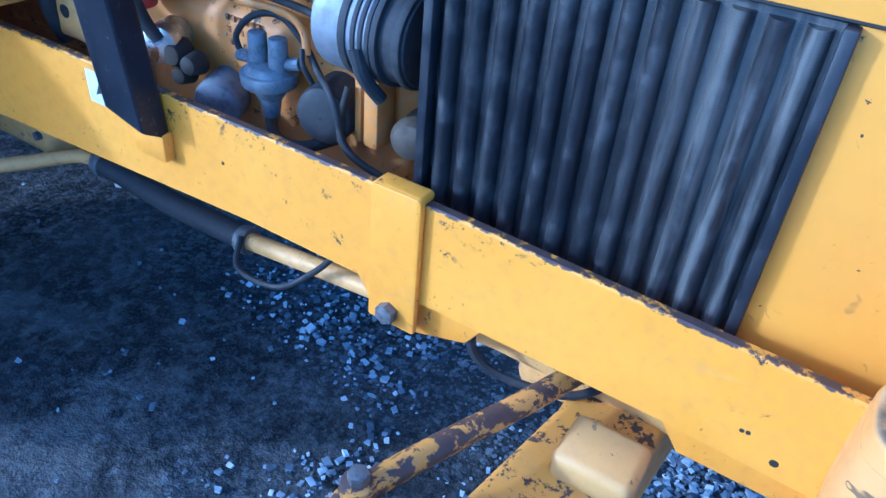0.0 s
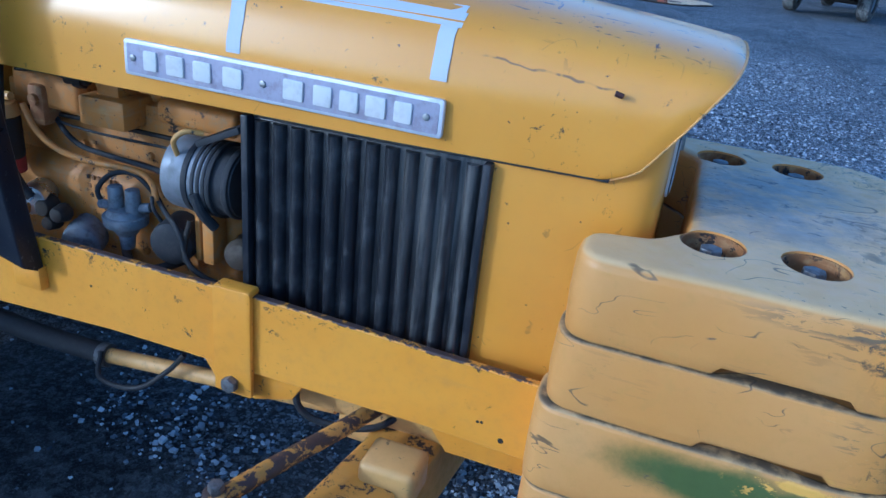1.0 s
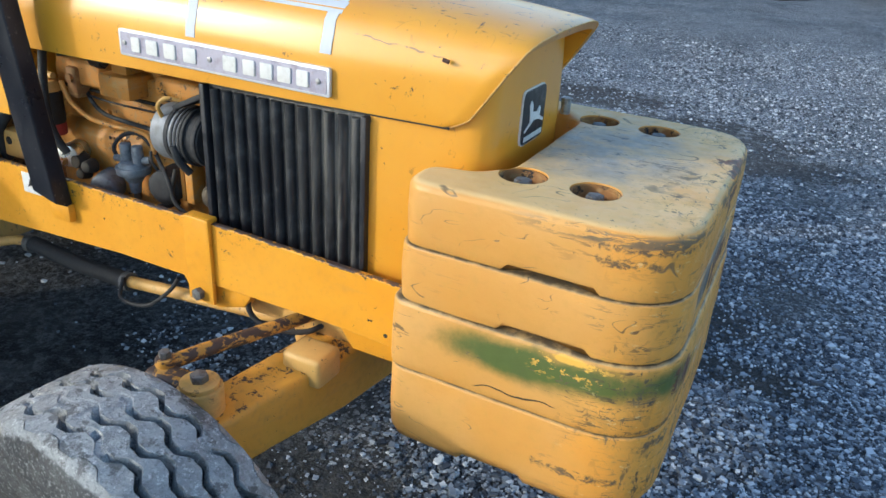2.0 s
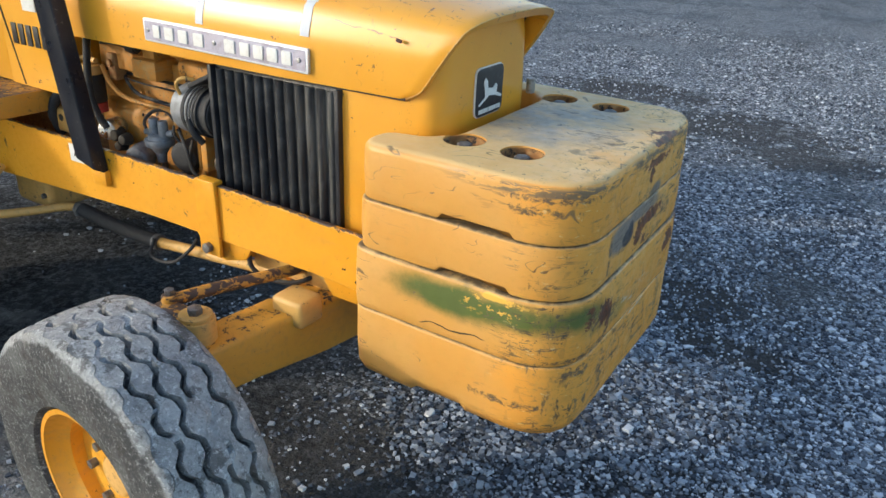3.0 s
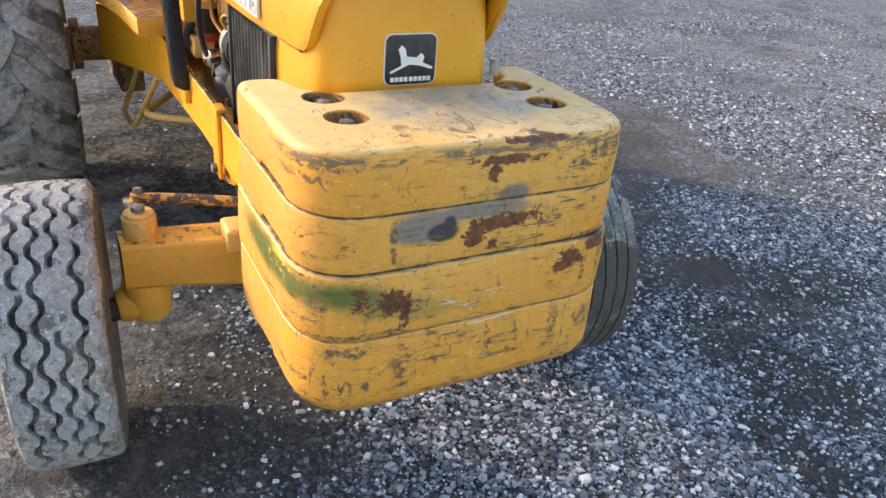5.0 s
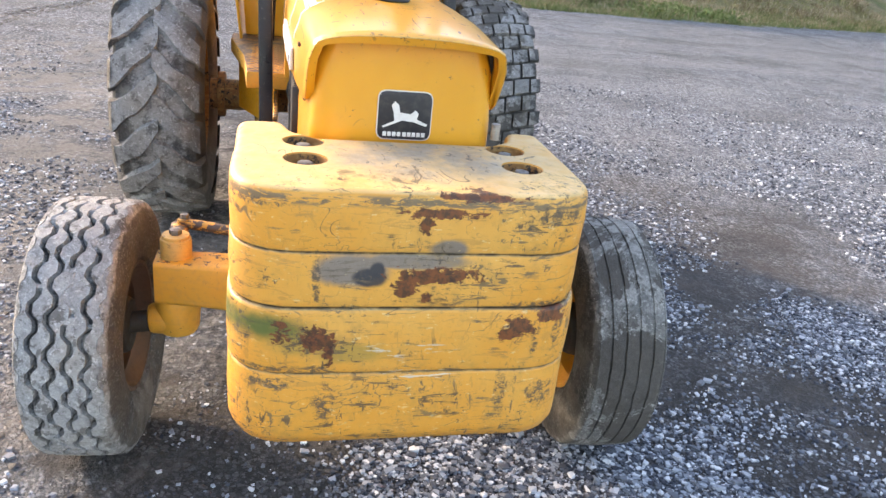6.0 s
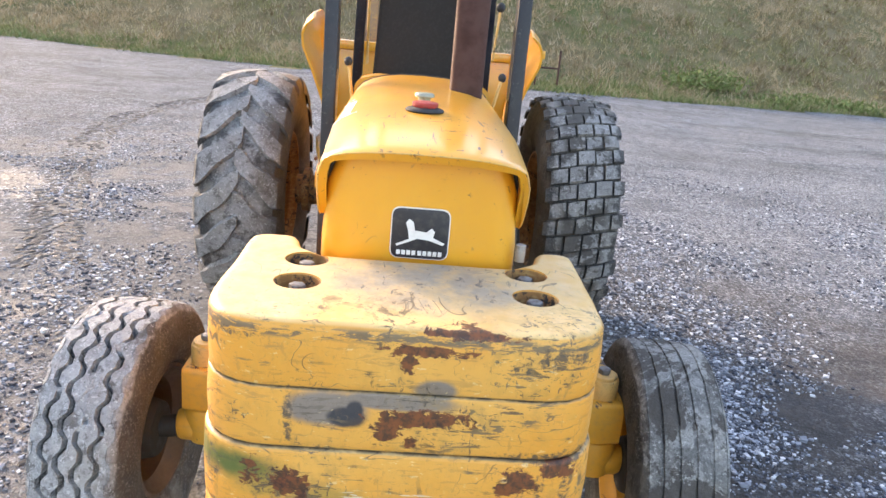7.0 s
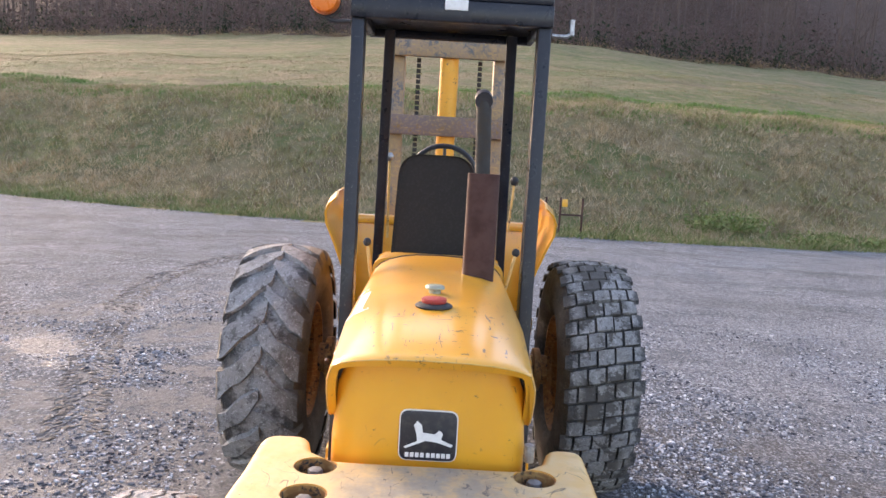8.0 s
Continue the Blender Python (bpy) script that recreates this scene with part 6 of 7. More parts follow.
def cuboid():
    v = np.array([(x, y, z) for x in (-1, 1) for y in (-1, 1) for z in (-1, 1)], float) * 0.62
    return v, np.array([(0, 1, 3), (0, 3, 2), (4, 6, 7), (4, 7, 5), (0, 4, 5), (0, 5, 1), (2, 3, 7), (2, 7, 6), (0, 2, 6), (0, 6, 4), (1, 5, 7), (1, 7, 3)])


def gravel_density(x, y):
    n = noise.noise((x * 0.8, y * 0.8, 11)) + 0.5 * noise.noise((x * 2.3, y * 2.3, 5))
    d = 0.36 + 1.5 * n if x < -1.0 else 0.46 + 0.95 * n
    if x > -0.45:
        d += 0.24 * min(1, (x + 0.45) / 0.5)
    if x < -0.3 and abs(y) < 1.0:
        m = noise.noise((x * 2.4, y * 2.4, 31)) + 0.5 * noise.noise((x * 6, y * 6, 8))
        d = 0.010 + 0.26 * min(max((m - 0.16) / 0.4, 0), 1) * min(1.0, max(0.0, (x + 2.0) / 0.6)) + (0.35 * min(1, (x + 0.75) / 0.4) if x > -0.75 else 0)
    d -= 0.36 * math.exp(-(((x + 1.7) / 1.7) ** 2 + ((y - 2.4) / 0.85) ** 2))
    d -= 0.30 * math.exp(-(((x + 0.6) / 0.8) ** 2 + ((y - 1.9) / 0.7) ** 2))
    if y > 0.3:
        d += 0.34 * min(1, (y - 0.3) / 1.0) * (min(1.0, max(0.0, (x + 4.0) / 2.5)))
    if y < -1.0:
        d -= 0.25 * min(1, -1.0 - y)
    near = min(math.hypot((x - c[0]) / r[0], (y - c[1]) / r[1]) for c, r in BARE) + 0.5 * noise.noise((x * 4, y * 4, 23))
    return d * min(1.0, max(0.16, (near - 0.6) / 0.6))


def scatter_stones(name, count, area, base, size, seed, label, margin, clear=None):
    rng = np.random.default_rng(seed)
    v0, f0 = base
    places, tries = [], 0
    while len(places) < count and tries < count * 8:
        tries += 1
        x, y = rng.uniform(area[0], area[1]), rng.uniform(area[2], area[3])
        if clear and clear[0] < x < clear[1] and clear[2] < y < clear[3]:
            continue
        rim = min(x - area[0], area[1] - x, y - area[2], area[3] - y) / margin
        if rng.random() < gravel_density(x, y) * min(1, rim):
            places.append((x, y, ground_z(x, y)))
    n = len(places)
    p = np.array(places)
    r = np.exp(rng.normal(math.log(size), 0.42, n)).clip(size * 0.4, size * 2.5)
    v = np.repeat(v0[None], n, 0) * rng.uniform(0.55, 1.3, (n, len(v0), 3))
    v *= np.stack([rng.uniform(0.8, 1.35, n), rng.uniform(0.65, 1.0, n), rng.uniform(0.45, 0.9, n)], 1)[:, None, :]
    a = rng.uniform(0, math.tau, n)
    c, s = np.cos(a)[:, None], np.sin(a)[:, None]
    x, y = v[..., 0] * c - v[..., 1] * s, v[..., 0] * s + v[..., 1] * c
    z = v[..., 2] + rng.uniform(0.0, 0.28, (n, 1))
    pts = np.stack([x, y, z], 2) * r[:, None, None] + p[:, None, :]
    faces = (f0[None] + (np.arange(n) * len(v0))[:, None, None]).reshape(-1, 3)
    me = bpy.data.meshes.new(name)
    me.from_pydata(pts.reshape(-1, 3).tolist(), [], faces.tolist())
    me.materials.append(M_STONE)
    tagged(new(name, me), label, "gravel", kind="stuff")


def stone_material():
    s = Shader("limestone", 0.85, spec=0.2)
    i = s.island()
    c = s.mix(s.calc("POWER", i, 1.5), (0.042, 0.049, 0.066), (0.49, 0.54, 0.61))
    c = s.mix(s.ramp(i, 0.80, 0.96), c, (0.64, 0.665, 0.70))
    c = s.mix(s.calc("MULTIPLY", s.ramp(s.noise(45, 4, 0.65), 0.5, 0.7), 0.35), c, (0.10, 0.09, 0.08))
    s.bump(s.noise(220, 3), 0.3, 0.002)
    return s.done(c)


M_STONE = stone_material()
scatter_stones("loose_gravel", 95000, (-2.2, 2.2, -1.7, 3.4), cuboid(), 0.0066, 1, "loose grey crushed limestone over dark dirt", 1.0)
scatter_stones("loose_gravel", 96000, (-8.0, 4.0, -5.5, 11.0), cuboid(), 0.0090, 2, "loose grey crushed limestone over dark dirt", 6.0, (-2.2, -0.3, -1.0, 1.0))


def mud_track():
    """The lugs of a tyre pressed up out of soft mud, along a curve across the yard."""
    rng = np.random.default_rng(31)
    bm_v, bm_f = [], []
    v0, f0 = icosa()
    path = smooth_path([(-13.0, -3.2, 0), (-10.7, -3.72, 0), (-9.0, -3.92, 0), (-7.25, -3.74, 0), (-5.8, -3.28, 0), (-4.6, -2.92, 0), (-3.7, -2.55, 0), (-2.9, -2.25, 0)], 34)
    for i, p in enumerate(path[:-1]):
        d = (path[i + 1] - p).normalized()
        n = Vector((-d.y, d.x, 0))
        for side in (-1, 1):
            a = math.atan2(d.y, d.x) + side * 0.9
            for k in range(3):
                q = p + n * (side * (0.05 + 0.055 * k) + rng.normal(0, 0.02)) + d * (0.045 * k + rng.normal(0, 0.022))
                r = rng.uniform(0.012, 0.034)
                pts = v0 * rng.uniform(0.6, 1.3, (len(v0), 1)) * (r * rng.uniform(1.1, 1.8), r * 0.8, r * 0.46)
                pts = np.stack([pts[:, 0] * math.cos(a) - pts[:, 1] * math.sin(a), pts[:, 0] * math.sin(a) + pts[:, 1] * math.cos(a), pts[:, 2]], 1) + (q.x, q.y, ground_z(q.x, q.y) - 0.004)
                f = f0 + len(bm_v)
                bm_v.extend(pts.tolist())
                bm_f.extend(f.tolist())
    for _ in range(2200):
        x, y = rng.uniform(-9, 0.5), rng.uniform(-6.5, -1.0)
        if noise.noise((x * 0.6, y * 0.6, 17)) < 0.02:
            continue
        r = rng.uniform(0.006, 0.019)
        pts = v0 * rng.uniform(0.6, 1.25, (len(v0), 1)) * (r * 1.4, r, r * 0.6) + (x, y, ground_z(x, y))
        f = f0 + len(bm_v)
        bm_v.extend(pts.tolist())
        bm_f.extend(f.tolist())
    me = bpy.data.meshes.new("mud_clods")
    me.from_pydata(bm_v, [], bm_f)
    s = Shader("mud", 0.75, spec=0.35)
    i = s.island()
    s.bump(s.noise(60, 4), 0.5, 0.01)
    me.materials.append(s.done(s.mix(i, (0.045, 0.043, 0.041), (0.16, 0.152, 0.14))))
    tagged(new("mud_clods", me), "dark mud clods and a lugged tyre track", "mud", kind="stuff")


mud_track()


# ---- grass bank, field and woods ----
def grass_material(name, a, b, c_):
    s = Shader(name, 0.85, spec=0.2)
    i = s.island()
    c = s.mix(s.ramp(s.noise(0.35, 4, 0.6), 0.40, 0.60), a, b)
    c = s.mix(s.ramp(i, 0.45, 1.0, smooth=False), c, c_)
    c = s.mix(s.calc("MULTIPLY", s.ramp(s.noise(0.9, 5, 0.7), 0.52, 0.64), 0.6), c, tuple(v * 0.45 for v in a))
    return s.done(c)


def blades(name, count, d_range, y_range, height, width, per, material, seed, label, green=None):
    rng = np.random.default_rng(seed)
    verts, faces = [], []
    for _ in range(count):
        y = rng.uniform(*y_range)
        d = d_range[0] + (d_range[1] - d_range[0]) * rng.random()
        x = edge_x(y) - d
        z = ground_z(x, y)
        k = 0.6 + 0.8 * max(0, 0.5 + noise.noise((x * 0.5, y * 0.5, 9)))
        for _ in range(per):
            a = rng.uniform(0, math.tau)
            h, w = height * k * rng.uniform(0.5, 1.2), width * rng.uniform(0.6, 1.3)
            ox, oy = rng.normal(0, 0.10, 2)
            lx, ly = rng.normal(0, 0.75, 2) * h
            b = len(verts)
            verts += [(x + ox - w * math.cos(a), y + oy - w * math.sin(a), z - 0.03), (x + ox + w * math.cos(a), y + oy + w * math.sin(a), z - 0.03), (x + ox + lx, y + oy + ly, z + h)]
            faces.append((b, b + 1, b + 2))
    me = bpy.data.meshes.new(name)
    me.from_pydata(verts, [], faces)
    me.materials.append(material)
    tagged(new(name, me), label, "grass", kind="stuff")


M_GRASS = grass_material("bank_grass", (0.37, 0.27, 0.16), (0.22, 0.215, 0.085), (0.50, 0.40, 0.26))
M_LUSH = grass_material("lush_grass", (0.16, 0.21, 0.07), (0.13, 0.18, 0.06), (0.27, 0.26, 0.13))
blades("bank_grass", 27000, (0.0, 13.5), (-26, 24), 0.19, 0.015, 4, M_GRASS, 4, "rough tan and olive winter grass on the bank")
M_STRAW = grass_material("straw", (0.42, 0.33, 0.21), (0.20, 0.145, 0.085), (0.52, 0.43, 0.30))
blades("grass_tussocks", 3000, (0.6, 12.0), (-26, 24), 0.24, 0.018, 14, M_STRAW, 14, "pale dead grass tussocks over the bank")
blades("verge_grass", 5000, (-0.15, 1.6), (-26, 26), 0.16, 0.02, 4, M_LUSH, 5, "short greener grass along the yard's edge")
M_CREST = grass_material("crest_grass", (0.10, 0.21, 0.045), (0.13, 0.205, 0.055), (0.19, 0.27, 0.10))
blades("crest_grass", 9000, (9.0, 15.0), (-26, 26), 0.13, 0.022, 4, M_CREST, 6, "green grass along the bank's crest")
M_FIELD = grass_material("field_grass", (0.24, 0.19, 0.105), (0.15, 0.16, 0.062), (0.28, 0.23, 0.14))
blades("field_grass", 30000, (13, 40), (-40, 40), 0.045, 0.02, 3, M_FIELD, 7, "pale mown meadow grass")


def clumps(name, count, place, size, quads, material, seed, label, category):
    """Many small leaf or twig pieces gathered in uneven clumps."""
    rng = np.random.default_rng(seed)
    verts, faces = [], []
    for _ in range(count):
        x, y, k = place(rng)
        z = ground_z(x, y)
        w, h = size[0] * k * rng.uniform(0.6, 1.3), size[1] * k * rng.uniform(0.6, 1.3)
        for _ in range(quads):
            p = np.array((x, y, z)) + np.array((rng.normal(0, w * 0.4), rng.normal(0, w * 0.4), abs(rng.normal(0, h * 0.45))))
            u, v = rng.normal(0, 1, (2, 3))
            u, v = u / np.linalg.norm(u) * size[2] * rng.uniform(0.5, 1.3), v / np.linalg.norm(v) * size[2] * rng.uniform(0.3, 0.8)
            b = len(verts)
            verts += [tuple(p - u), tuple(p + v), tuple(p + u)]
            faces.append((b, b + 1, b + 2))
    me = bpy.data.meshes.new(name)
    me.from_pydata(verts, [], faces)
    me.materials.append(material)
    tagged(new(name, me), label, category, kind="stuff")


M_BRUSH = grass_material("brush_twigs", (0.125, 0.080, 0.070), (0.10, 0.070, 0.062), (0.17, 0.120, 0.105))
M_EVERGREEN = grass_material("evergreen", (0.02, 0.035, 0.018), (0.03, 0.045, 0.02), (0.045, 0.06, 0.03))
M_SEDGE = grass_material("dry_sedge", (0.25, 0.165, 0.095), (0.22, 0.15, 0.09), (0.30, 0.21, 0.13))


def wood_edge(rng, near=78.0, deep=40.0):
    y = rng.uniform(-85, 75)
    return edge_x(y) - near - deep * rng.random() ** 1.3 - 4 * noise.noise((y * 0.06, 0, 1)), y, rng.uniform(0.7, 1.4)


clumps("undergrowth", 2600, lambda r: wood_edge(r, 78, 105), (3.4, 6.0, 0.26), 60, M_BRUSH, 8, "leafless brown undergrowth below the woods", "undergrowth")
clumps("evergreen_brush", 150, lambda r: wood_edge(r, 77, 14), (2.2, 4.2, 0.38), 60, M_EVERGREEN, 9, "dark evergreen shrubs at the wood's edge", "shrubs")
clumps("dry_sedge", 260, lambda r: wood_edge(r, 75.5, 3), (1.4, 1.0, 0.22), 30, M_SEDGE, 10, "tan dead grass at the foot of the woods", "grass")
clumps("bramble", 9, lambda r: (-20.6 - r.uniform(0, 1.4), 9.0 + r.uniform(-1.2, 5.0), r.uniform(0.6, 1.1)), (1.3, 0.5, 0.10), 420, M_LUSH, 12, "low dark green bramble at the bank's foot", "shrub")


def woods():
    rng = np.random.default_rng(21)
    bm_v, bm_f = [], []
    def limb(a, b, r0, r1, seg=5):
        a, b = np.array(a), np.array(b)
        d = (b - a) / np.linalg.norm(b - a)
        u = np.cross(d, (0.3, 0.9, 0.2))
        u /= np.linalg.norm(u)
        w = np.cross(d, u)
        k0 = len(bm_v)
        for p, r in ((a, r0), (b, r1)):
            for k in range(seg):
                t = math.tau * k / seg
                bm_v.append(tuple(p + (u * math.cos(t) + w * math.sin(t)) * r))
        for k in range(seg):
            bm_f.append((k0 + k, k0 + (k + 1) % seg, k0 + seg + (k + 1) % seg, k0 + seg + k))
    for _ in range(620):
        x, y, k = wood_edge(rng, 80, 110)
        z = ground_z(x, y)
        h, r = rng.uniform(9, 17) * (0.7 + 0.3 * k), rng.uniform(0.07, 0.19)
        lean = rng.normal(0, 0.035, 2) * h
        mid, top = (x + lean[0] * 0.5, y + lean[1] * 0.5, z + h * 0.55), (x + lean[0], y + lean[1], z + h)
        limb((x, y, z - 0.3), mid, r, r * 0.7)
        limb(mid, top, r * 0.7, r * 0.15)
        for _ in range(12):
            t = rng.uniform(0.3, 0.95)
            a0 = rng.uniform(0, math.tau)
            ln = (1.1 - t) * h * 0.32
            s = (x + lean[0] * t, y + lean[1] * t, z + h * t)
            e = (s[0] + math.cos(a0) * ln, s[1] + math.sin(a0) * ln, s[2] + ln * rng.uniform(0.5, 1.4))
            limb(s, e, r * 0.25, r * 0.06, 3)
    me = bpy.data.meshes.new("woods")
    me.from_pydata(bm_v, [], bm_f)
    s = Shader("bark", 0.9, spec=0.2)
    c = s.mix(s.noise(0.8, 3), (0.085, 0.062, 0.056), (0.15, 0.115, 0.10))
    me.materials.append(s.done(c))
    tagged(new("woods", me), "bare winter trees, pale trunks on a dark hillside", "woods", kind="stuff")


woods()


# ---- yard: puddle, building, vehicles, oddments ----
def puddle():
    bm = bmesh.new()
    pts = []
    for k in range(40):
        a = math.tau * k / 40
        r = 1 + 0.35 * noise.noise((math.cos(a) * 1.5, math.sin(a) * 1.5, 3))
        pts.append((-2.5 + 2.5 * r * math.cos(a) - 0.35 * math.sin(a), 18.2 + 1.15 * r * math.sin(a) - 0.35 * math.cos(a)))
    slab(bm, pts, 2, -0.06, 0.004, 0)
    s = Shader("puddle_water", 0.14, spec=0.4)
    s.bump(s.noise(1.0, 3, 0.6, vector=s.scaled((4, 14, 1))), 0.12, 0.01)
    tagged(part("puddle", bm, s.done(s.mix(s.noise(2), (0.03, 0.027, 0.024), (0.055, 0.046, 0.038)), s.ramp(s.noise(0.9, 5, 0.65), 0.40, 0.46, 0.85, 0.04)), None, ""), "shallow muddy puddle on the gravel yard", "water", kind="structure")


puddle()
WALL_DIR = Vector((0.88, -0.475, 0)).normalized()


def barn():
    m = Matrix.Translation((-2.3, 34.0, -0.03)) @ Matrix.Rotation(math.atan2(WALL_DIR.y, WALL_DIR.x), 4, "Z")
    b = thing("barn", "long low building with cream panels between rusty red posts", "building")
    b.matrix_local = m
    s = Shader("cream_panel", 0.6)
    cream = s.done(s.mix(s.noise(1.2, 4), (0.52, 0.47, 0.38), (0.66, 0.61, 0.50)))
    # dark colour for one panel, standing for the shade in an open doorway
    s = Shader("dark_doorway", 0.8)
    shade = s.done(s.mix(s.noise(2), (0.05, 0.05, 0.05), (0.10, 0.095, 0.09)))
    s = Shader("post_red", 0.6)
    red = s.done(s.mix(s.noise(3, 4), (0.28, 0.075, 0.035), (0.36, 0.12, 0.06)))
    s = Shader("roof_metal", 0.5, 0.3)
    roof = s.done(s.mix(s.noise(2), (0.2, 0.19, 0.18), (0.28, 0.27, 0.26)))
    for x0, x1, mt in ((-14, -6.6, cream), (-6.2, -2.7, cream), (-2.35, -0.25, shade), (0.25, 4.8, cream), (5.2, 14, cream)):
        bm = bmesh.new()
        box(bm, (x0, 0.0, 0.12), (x1, 0.15, 4.2), 0.01)
        wall = part("wall_panel", bm, mt, b)
        for k in range(int((x1 - x0) / 0.6)):
            bm = bmesh.new()
            x = x0 + 0.3 + k * 0.6
            box(bm, (x - 0.03, -0.025, 0.12), (x + 0.03, 0.001, 4.2), 0.006)
            part("batten", bm, mt, wall)
    for x in (-14.2, -6.4, -2.55, 0.0, 5.0, 14.2):
        bm = bmesh.new()
        box(bm, (x - 0.2, -0.12, 0.0), (x + 0.2, 0.2, 4.3), 0.02)
        part("post", bm, red, b)
    bm = bmesh.new()
    box(bm, (-14.4, -0.06, -0.05), (14.4, 0.3, 0.13), 0.01)
    part("footing", bm, cream, b)
    bm = bmesh.new()
    slab(bm, [(-0.8, 4.2), (4.2, 6.4), (9.2, 4.2), (9.2, 4.05), (4.2, 6.25), (-0.8, 4.05)], 0, -14.8, 14.8, 0.01)
    part("roof", bm, roof, b)
    bm = bmesh.new()
    box(bm, (-14.4, 8.2, 0.0), (14.4, 8.4, 4.2), 0.01)
    box(bm, (-14.4, 0.2, 0.0), (-14.2, 8.2, 4.2), 0.01)
    box(bm, (14.2, 0.2, 0.0), (14.4, 8.2, 4.2), 0.01)
    part("back_wall", bm, cream, b)


barn()
M_CAR = metal("dark_car_paint", (0.028, 0.030, 0.036), 0.3, 0.0, 6, (0.06, 0.06, 0.06), 0.4)
M_GLASS = metal("dark_glass", (0.015, 0.017, 0.02), 0.08, 0.0, 4, (0.02, 0.02, 0.02), 0.2)
M_CART = metal("grey_green", (0.34, 0.36, 0.32), 0.5, 0.0, 12, (0.20, 0.19, 0.16), 0.5)


def car_wheel(owner, x, y, r, w, rim):
    bm = bmesh.new()
    prof = [(-w / 2, r * 0.55), (-w / 2 - 0.01, r * 0.8), (-w / 2 + 0.02, r * 0.96), (-w * 0.2, r), (w * 0.2, r), (w / 2 - 0.02, r * 0.96), (w / 2 + 0.01, r * 0.8), (w / 2, r * 0.55)]
    revolve(bm, prof, 36, lambda k, i, yy, rr: (yy, rr - (0.012 if rr > r * 0.95 and i % 3 == 0 else 0)))
    t = part("wheel", bm, M_RUBBER_DARK, owner)
    t.matrix_local = pose(x, y, r + 0.03)
    bm = bmesh.new()
    revolve(bm, [(-w * 0.35, r * 0.57), (-w * 0.2, r * 0.35), (-w * 0.2, 0.02), (w * 0.2, 0.02), (w * 0.2, r * 0.35), (w * 0.35, r * 0.57)], 24)
    part("rim", bm, rim, t)


def pickup():
    fwd = math.atan2(0.94, 0.34)
    p = thing("pickup_truck", "dark grey pickup truck with red tail lamps, parked tail-on", "truck")
    p.matrix_local = Matrix.Translation((2.40, 18.9, -0.03)) @ Matrix.Rotation(fwd, 4, "Z")
    bm = bmesh.new()
    for s in (-1, 1):
        slab(bm, [(-0.95, 0.72), (-0.55, 0.72), (-0.45, 0.98), (-0.25, 1.06), (0.25, 1.06), (0.45, 0.98), (0.55, 0.66), (1.35, 0.66), (1.35, 1.36), (-0.95, 1.36)], 1, s * 0.84, s * 0.96, 0.02)
    box(bm, (-0.95, -0.9, 0.74), (1.35, 0.9, 0.84), 0.01)
    box(bm, (1.28, -0.93, 0.74), (1.36, 0.93, 1.36), 0.01)
    bed = part("bed", bm, M_CAR, p)
    bm = bmesh.new()
    box(bm, (-0.99, -0.80, 0.80), (-0.93, 0.80, 1.36), 0.02)
    gate = part("tailgate", bm, M_CAR, p)
    for z in (0.92, 1.10):
        bm = bmesh.new()
        box(bm, (-1.0, -0.72, z), (-0.985, 0.72, z + 0.12), 0.006)
        part("pressing", bm, M_CAR, gate)
    bm = bmesh.new()
    box(bm, (-1.0, -0.06, 1.25), (-0.99, 0.06, 1.28), 0.004)
    part("tailgate_handle", bm, M_CHROME, gate)
    bm = bmesh.new()
    box(bm, (-1.14, -0.95, 0.58), (-0.96, 0.95, 0.74), 0.03)
    part("bumper", bm, M_BLACK, p)
    for s in (-1, 1):
        bm = bmesh.new()
        box(bm, (-0.985, s * 0.88 - 0.07, 0.98), (-0.93, s * 0.88 + 0.07, 1.28), 0.012)
        part("tail_lamp", bm, M_RED, p, "red tail lamp")
    bm = bmesh.new()
    box(bm, (1.36, -0.95, 0.66), (3.05, 0.95, 1.36), 0.04)
    slab(bm, [(1.38, 1.34), (2.95, 1.34), (2.35, 1.92), (1.45, 1.92)], 1, -0.82, 0.82, 0.05)
    box(bm, (3.0, -0.93, 0.66), (4.25, 0.93, 1.26), 0.06)
    cab = part("cab", bm, M_CAR, p)
    for s in (-1, 1):
        bm = bmesh.new()
        slab(bm, [(1.55, 1.40), (2.75, 1.40), (2.28, 1.84), (1.58, 1.84)], 1, s * 0.815, s * 0.828, 0.004)
        part("side_window", bm, M_GLASS, cab)
    bm = bmesh.new()
    box(bm, (1.375, -0.7, 1.42), (1.40, 0.7, 1.84), 0.01)
    part("rear_window", bm, M_GLASS, cab)
    bm = bmesh.new()
    box(bm, (-0.6, -0.75, 1.30), (1.1, 0.3, 1.40), 0.05)
    part("load", bm, M_RED, p, "red tarpaulin bundle")
    for x in (0.0, 3.35):
        for s in (-1, 1):
            car_wheel(p, x, s * 0.82, 0.40, 0.28, M_CASTGREY)
    bm = bmesh.new()
    rod(bm, (0, -0.8, 0.42), (0, 0.8, 0.42), 0.06, seg=12)
    ball(bm, (0, 0, 0.42), 0.14, seg=12)
    box(bm, (-0.9, -0.45, 0.55), (4.0, -0.35, 0.68), 0.01)
    box(bm, (-0.9, 0.35, 0.55), (4.0, 0.45, 0.68), 0.01)
    part("chassis", bm, M_DARK, p)


pickup()


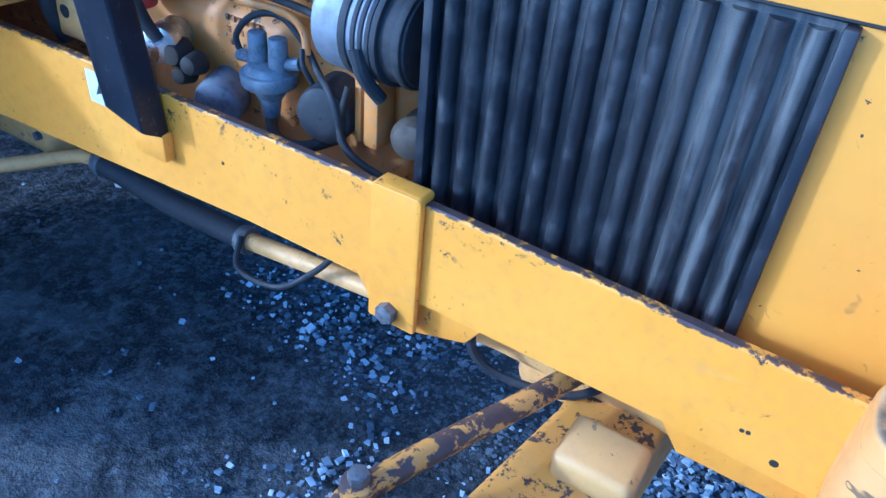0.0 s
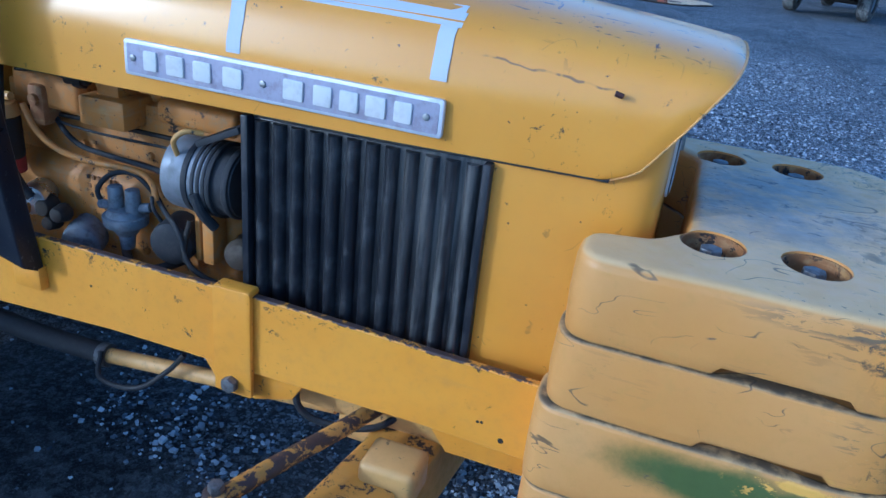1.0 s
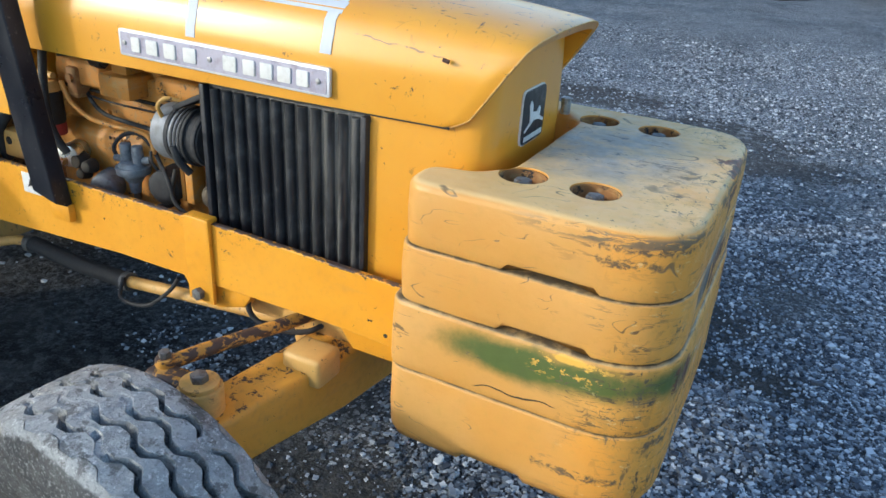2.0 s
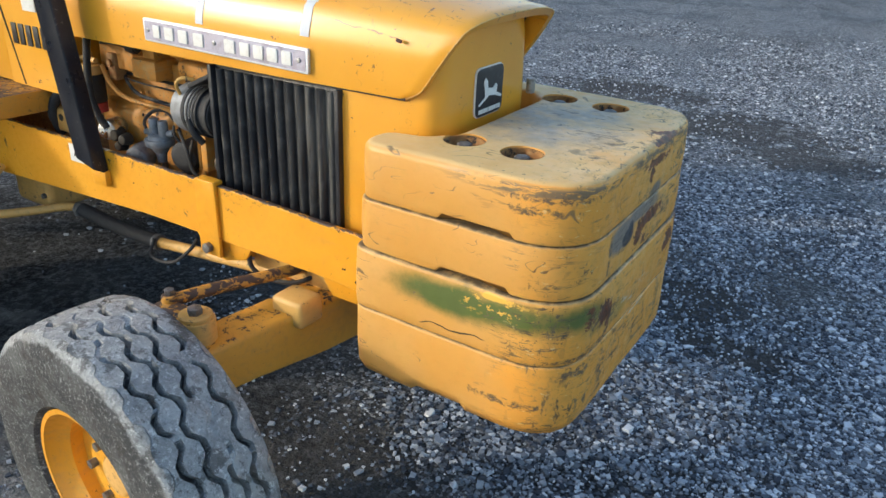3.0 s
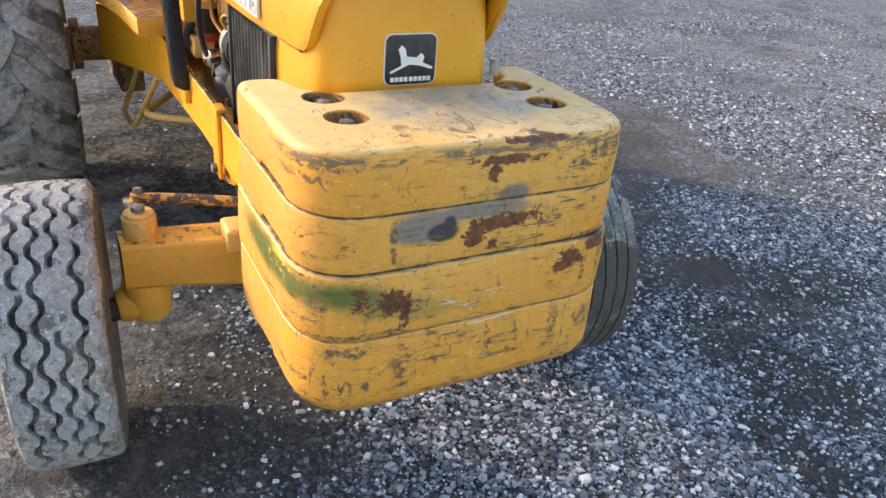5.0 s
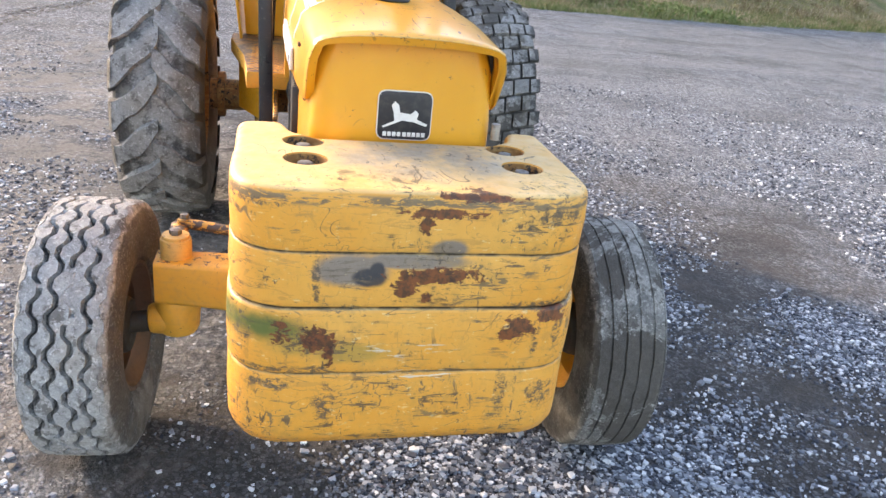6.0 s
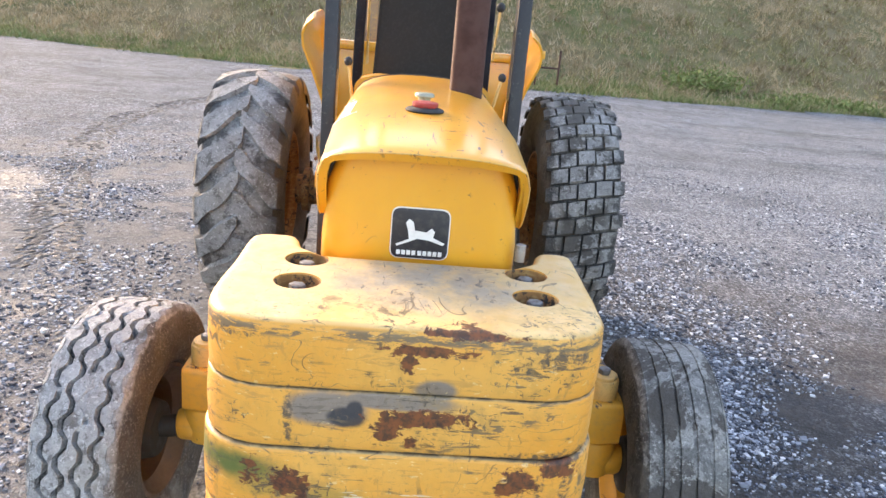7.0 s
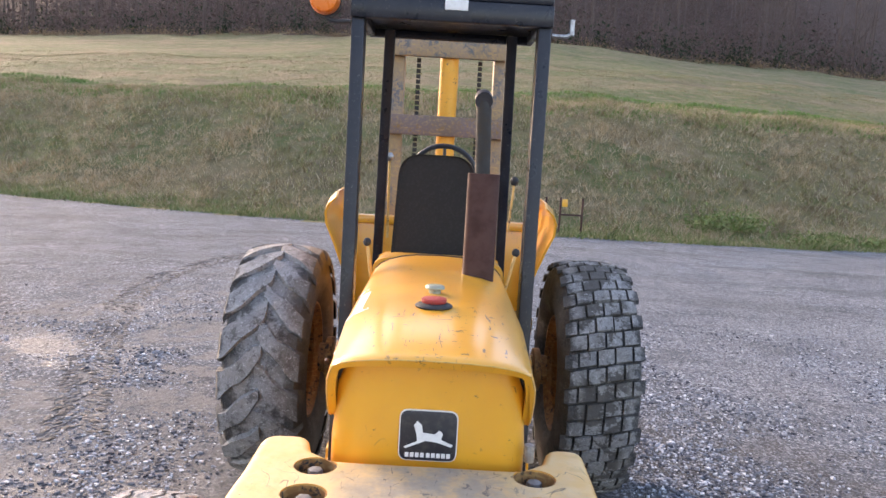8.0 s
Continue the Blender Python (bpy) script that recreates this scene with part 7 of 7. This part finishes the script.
def cart():
    c = thing("utility_cart", "small grey-green utility vehicle with a dump bed", "utility vehicle")
    c.matrix_local = Matrix.Translation((0.52, 23.75, -0.03)) @ Matrix.Rotation(math.atan2(0.93, 0.37), 4, "Z")
    bm = bmesh.new()
    box(bm, (-0.65, -0.66, 0.68), (0.65, 0.66, 0.76), 0.01)
    for a, b in (((-0.66, -0.66, 0.70), (-0.61, 0.66, 1.0)), ((0.60, -0.66, 0.70), (0.65, 0.66, 1.0)), ((-0.65, -0.67, 0.70), (0.65, -0.62, 1.0)), ((-0.65, 0.62, 0.70), (0.65, 0.67, 1.0))):
        box(bm, a, b, 0.012)
    part("dump_bed", bm, M_CART, c)
    bm = bmesh.new()
    box(bm, (0.7, -0.6, 0.45), (2.2, 0.6, 0.80), 0.05)
    for x in (0.8, 1.9):
        for s in (-1, 1):
            rod(bm, (x, s * 0.55, 0.75), (x, s * 0.5, 1.85), 0.03, seg=8)
    box(bm, (0.7, -0.6, 1.83), (2.0, 0.6, 1.89), 0.02)
    part("body", bm, M_CAR, c)
    bm = bmesh.new()
    box(bm, (-0.5, -0.30, 0.42), (0.9, 0.30, 0.66), 0.03)
    rod(bm, (0, -0.5, 0.36), (0, 0.5, 0.36), 0.04, seg=10)
    part("engine", bm, M_DARK, c)
    for s in (-1, 1):
        bm = bmesh.new()
        box(bm, (-0.60, s * 0.50 - 0.14, 0.50), (-0.56, s * 0.50 + 0.14, 0.66), 0.01)
        part("mudflap", bm, M_CART, c)
        for x in (0.0, 1.75):
            car_wheel(c, x, s * 0.50, 0.31, 0.26, M_CASTGREY)


cart()
b = thing("paint_bucket", "white plastic bucket on the ground by the building", "bucket", (-2.55, 31.6, -0.03))
bm = bmesh.new()
rod(bm, (0, 0, 0), (0, 0, 0.37), 0.135, 0.15, 20, 0.006)
part("bucket_body", bm, M_WHITE, b)
bm = bmesh.new()
rod(bm, (0, 0, 0.36), (0, 0, 0.40), 0.158, seg=20, bevel=0.006)
part("lid", bm, M_WHITE, b)
r = thing("rusty_stand", "rusty iron stand with a yellow tag at the bank's foot", "stand", (-20.0, 3.75, 0.02))
for x, y in ((0, -0.32), (0, 0.32), (0.1, -0.75), (0.1, -1.0)):
    bm = bmesh.new()
    rod(bm, (x, y, -0.1), (x, y, 1.05), 0.03, seg=8)
    part("stake", bm, M_RUST, r)
bm = bmesh.new()
rod(bm, (0, -0.32, 0.55), (0, 0.32, 0.55), 0.025, seg=8)
part("crossbar", bm, M_RUST, r)
bm = bmesh.new()
box(bm, (0.03, -0.28, 0.78), (0.05, -0.12, 1.0), 0.004)
part("tag", bm, M_HOOD, r, "yellow tag")
